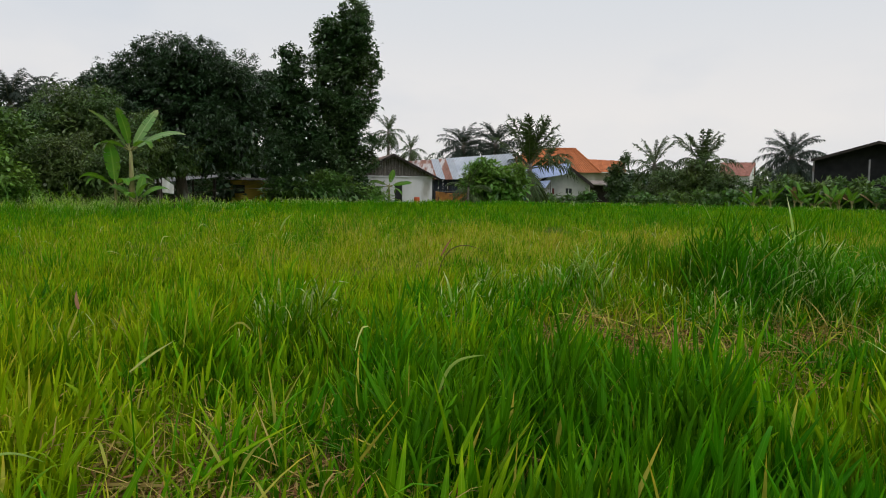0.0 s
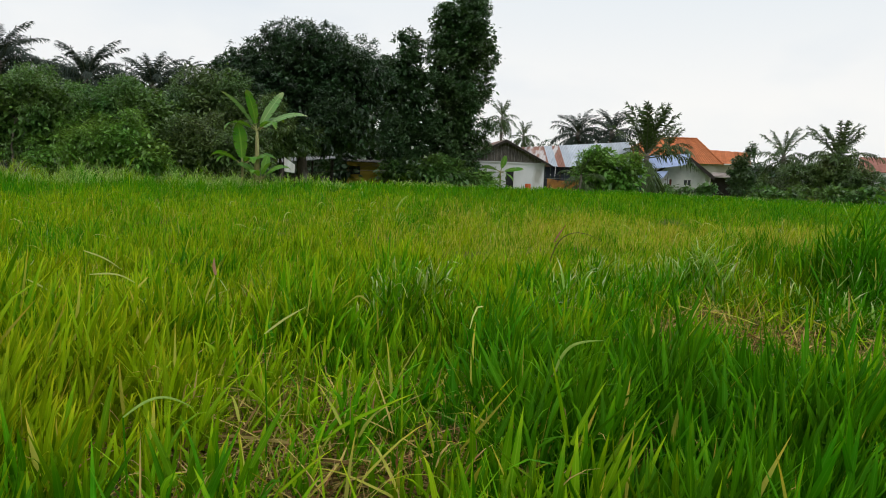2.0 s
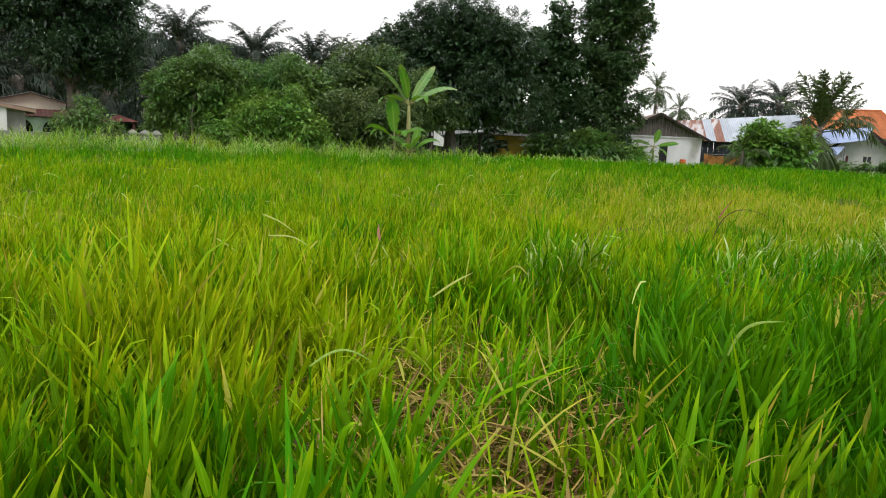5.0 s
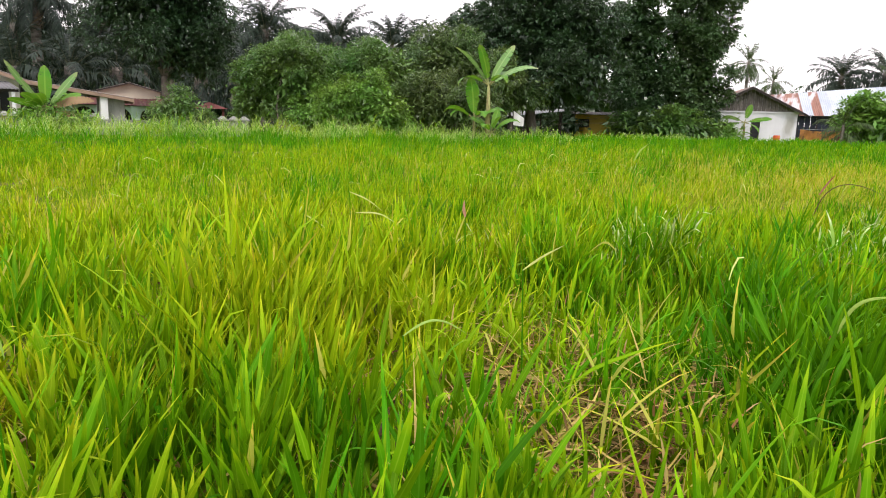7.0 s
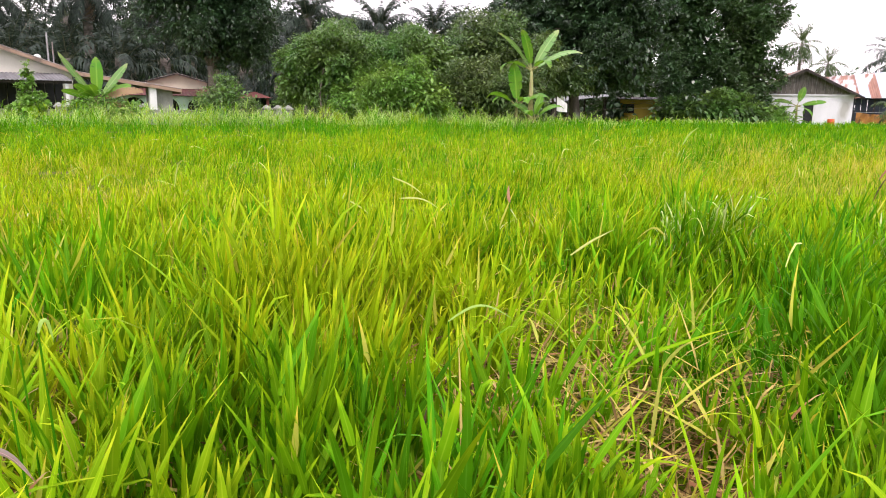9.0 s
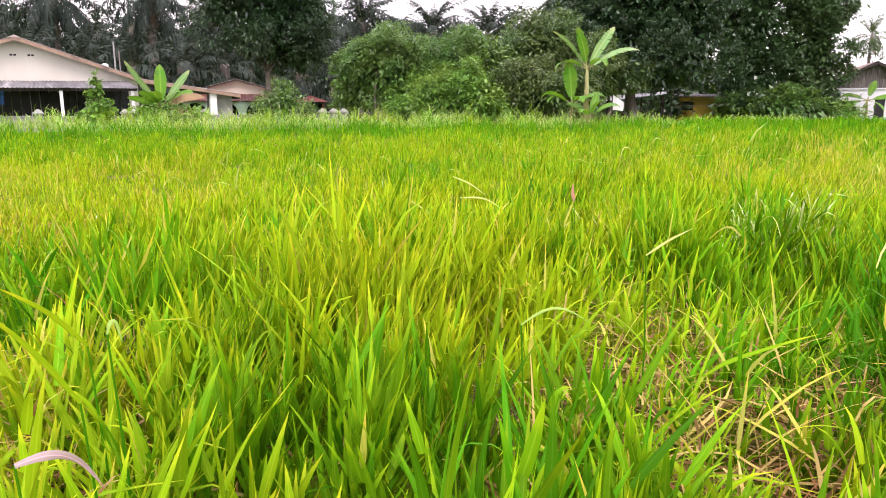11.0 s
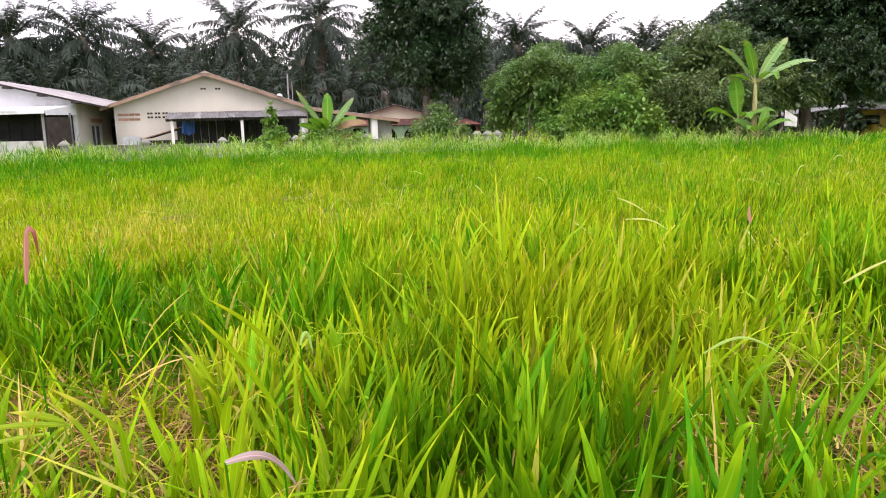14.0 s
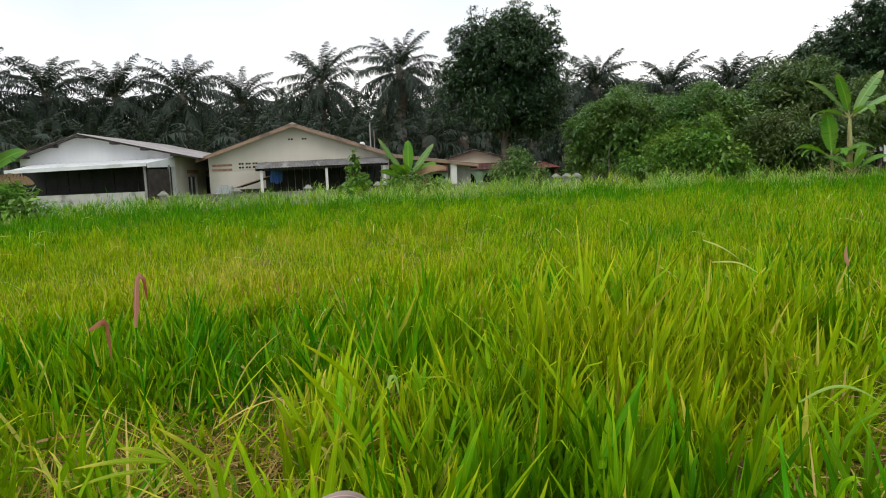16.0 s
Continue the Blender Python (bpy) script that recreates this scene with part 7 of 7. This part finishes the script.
# ---- loose things by the houses ----
def barrel(x, y, z, h, r, mat, label, name="barrel"):
    ob = thing(name, pose(x, y, z), label, name)
    prof = [(0.92, 0), (1.0, 0.06), (1.0, 0.32), (1.05, 0.34), (1.05, 0.37), (1.0, 0.39), (1.0, 0.62), (1.05, 0.64), (1.05, 0.67), (1.0, 0.69), (1.0, 0.95), (0.95, 1.0)]
    part("body", tube(bmesh.new(), [(0, 0, h * t) for _, t in prof], [r * k for k, _ in prof], 16), mat, ob, smooth=True)
    part("rim", tube(bmesh.new(), [(0, 0, h), (0, 0, h + 0.02)], [r * 0.9, r * 0.86], 16), mat, ob)
    return ob


def yard_point(s, y, z=-0.5):
    return pose(-33.68, 13.32, 0, 0, 0, 68.0) @ Vector((s, y, z))


p_ = yard_point(-0.85, -2.0)
hung = thing("blue_cloth", pose(p_.x, p_.y, p_.z, 0, 0, 68), "bright blue cloth hung from the awning", "cloth")
bm_b = bmesh.new()
bg = [[bm_b.verts.new((-0.3 + 0.55 * i / 10 + 0.02 * math.sin(j), 0.045 * math.sin(i * 1.5 + j * 0.4), 2.16 - (0.72 - 0.06 * math.sin(i * 0.9)) * j / 6)) for j in range(7)] for i in range(11)]
for i in range(10):
    for j in range(6):
        bm_b.faces.new((bg[i][j], bg[i + 1][j], bg[i + 1][j + 1], bg[i][j + 1]))
part("sheet", bm_b, CLOTH_BLUE, hung, smooth=True)
for s_ in (-0.28, 0.23):
    part("cord", tube(bmesh.new(), [(s_, 0, 2.15), (s_, 0, 2.27)], [0.008, 0.008], 5), WOOD_DARK, hung)
p_ = yard_point(-3.3, -0.9)
unit = thing("water_tank", pose(p_.x, p_.y, p_.z, 0, 0, 68), "pale grey boxy tank on a stand beside the wall", "tank")
tank_bm = boxed(-0.45, 0.35, -0.35, 0.35, 0.75, 1.38)
bmesh.ops.bevel(tank_bm, geom=tank_bm.edges[:], offset=0.05, segments=2, affect="EDGES")
part("body", tank_bm, TANK_GREY, unit)
part("lid", boxed(-0.2, 0.1, -0.15, 0.15, 1.382, 1.43), TANK_GREY, unit)
for k in range(4):
    part("rib", boxed(-0.40 + k * 0.22, -0.36 + k * 0.22, -0.37, -0.352, 0.82, 1.3), TANK_GREY, unit)
part("stand", boxed(-0.4, 0.3, -0.3, 0.3, 0, 0.75), WOOD_DARK, unit)
p_ = yard_point(-1.9, -1.2)
stack = thing("board_stack", pose(p_.x, p_.y, p_.z, 0, 0, 68), "old boards leaning under the awning edge", "boards")
for k in range(4):
    part("board", slab([(-1.0 + k * 0.1, 0.1 * k, 1.25 + 0.02 * k), (0.7 + k * 0.1, 0.1 * k, 1.75), (0.7 + k * 0.1, 0.1 * k + 0.5, 1.78), (-1.0 + k * 0.1, 0.1 * k + 0.5, 1.28)], 0.03), WOOD_BARGE if k == 0 else WOOD_DARK, stack)
part("trestle", boxed(-0.9, 0.9, 0.2, 0.5, 0, 1.2), WOOD_DARK, stack)
p_ = yard_point(2.8, -1.6)
bench = thing("workbench", pose(p_.x, p_.y, p_.z, 0, 0, 68), "cluttered dark workbench under the awning", "table")
part("top", boxed(-1.2, 1.2, -0.35, 0.35, 0.95, 1.0), WOOD_DARK, bench)
for s in (-1.1, 1.1):
    part("leg", boxed(s - 0.05, s + 0.05, -0.3, 0.3, 0, 0.95), WOOD_DARK, bench)
tarp = thing("tarpaulin", pose(-2.5, 56.6, 0, 0, 0, 2), "crumpled orange-brown tarpaulin hung on a line", "tarpaulin")
bm_t = bmesh.new()
cols, rows_ = 18, 6
grid = [[bm_t.verts.new((-1.35 + 2.6 * i / cols, 0.10 * math.sin(i * 1.7 + j) + 0.05 * math.sin(i * 0.6), 0.86 - 0.12 * math.sin(math.pi * i / cols) - 0.86 * j / rows_)) for j in range(rows_ + 1)] for i in range(cols + 1)]
for i in range(cols):
    for j in range(rows_):
        bm_t.faces.new((grid[i][j], grid[i + 1][j], grid[i + 1][j + 1], grid[i][j + 1]))
part("sheet", bm_t, TARP, tarp, smooth=True)
part("line", tube(bmesh.new(), [(-1.5, 0, 0.87), (1.4, 0, 0.87)], [0.012, 0.012], 5), ZINC_GREY, tarp)
part("stake", tube(bmesh.new(), [(-1.5, 0, -0.1), (-1.5, 0, 0.95)], [0.03, 0.025], 6), WOOD_DARK, tarp)
part("stake", tube(bmesh.new(), [(1.4, 0, -0.1), (1.4, 0, 0.95)], [0.03, 0.025], 6), WOOD_DARK, tarp)
barrel(-4.6, 48.6, 0.0, 0.45, 0.2, PLASTIC_RED, "orange-red plastic bucket in the grass", "bucket")
sheet = thing("cloth", pose(-14.4, 31.5, 0.3, 0, 0, 25) @ Matrix.Scale(0.72, 4), "white cloth hung over a line under the tree", "cloth")
bm_c = bmesh.new()
cg = [[bm_c.verts.new((-0.35 + 0.7 * i / 8, 0.05 * math.sin(i * 1.3 + j * 0.5), 1.55 - 0.06 * i - (0.95 - 0.05 * i) * j / 5)) for j in range(6)] for i in range(9)]
for i in range(8):
    for j in range(5):
        bm_c.faces.new((cg[i][j], cg[i + 1][j], cg[i + 1][j + 1], cg[i][j + 1]))
part("sheet", bm_c, PAINT_WHITE, sheet, smooth=True)
part("pole", tube(bmesh.new(), [(-0.37, 0, -0.5), (-0.37, 0, 1.6)], [0.03, 0.03], 6), WOOD_DARK, sheet)
part("pole", tube(bmesh.new(), [(0.37, 0, -0.5), (0.37, 0, 1.2)], [0.03, 0.03], 6), WOOD_DARK, sheet)

# ---- young palms and the far woods that close the view ----
for i, (az, dist, head, size) in enumerate([(90, 47, 3.2, 0.85), (86.5, 50, 3.6, 0.9), (82.8, 49, 3.3, 0.9), (79, 50, 3.6, 0.9), (75, 49, 3.2, 0.9), (71.5, 50, 3.8, 0.9), (68, 51, 3.6, 0.9), (64.5, 50, 3.6, 0.9), (61.2, 50, 3.4, 0.9), (57.8, 50, 3.6, 0.9), (54.8, 53, 3.8, 0.9), (46.2, 44, 3.0, 0.8), (49.2, 52, 3.4, 0.9), (43, 50, 3.8, 0.8), (93.5, 49, 3.4, 0.9)]):
    a = radians(az)
    palm("oil_palm", "younger oil palm with arching fronds near the ground", -math.sin(a) * dist, math.cos(a) * dist, head, 24, OIL, size * 0.85, 300 + i, "oil palm estate", trunk=0.4, dead=3)
woods = []
for i in range(30):
    a = radians(20 + 2.9 * i)
    woods.append((-math.sin(a) * 104, math.cos(a) * 104, 5.0 + 1.0 * math.sin(i * 2.3), 4.6, 4.2, 5.0))
tagged(new("far_woods", leaf_cloud("far_woods", woods, 2700, 12, (1.5, 0.75), L_DARK, 401, spread=0.6)), "dark band of far woods behind the palms", "woods", kind="stuff")
low_woods = []
for i in range(22):
    a = radians(-46 + 3.1 * i)
    low_woods.append((-math.sin(a) * 150, math.cos(a) * 150, 2.0 + 0.8 * math.sin(i * 1.7), 6.0, 5.0, 2.6))
tagged(new("far_woods", leaf_cloud("far_woods", low_woods, 1200, 12, (1.2, 0.55), L_DARK, 402, spread=0.6)), "low dark band of far woods behind the roofs", "woods", kind="stuff")
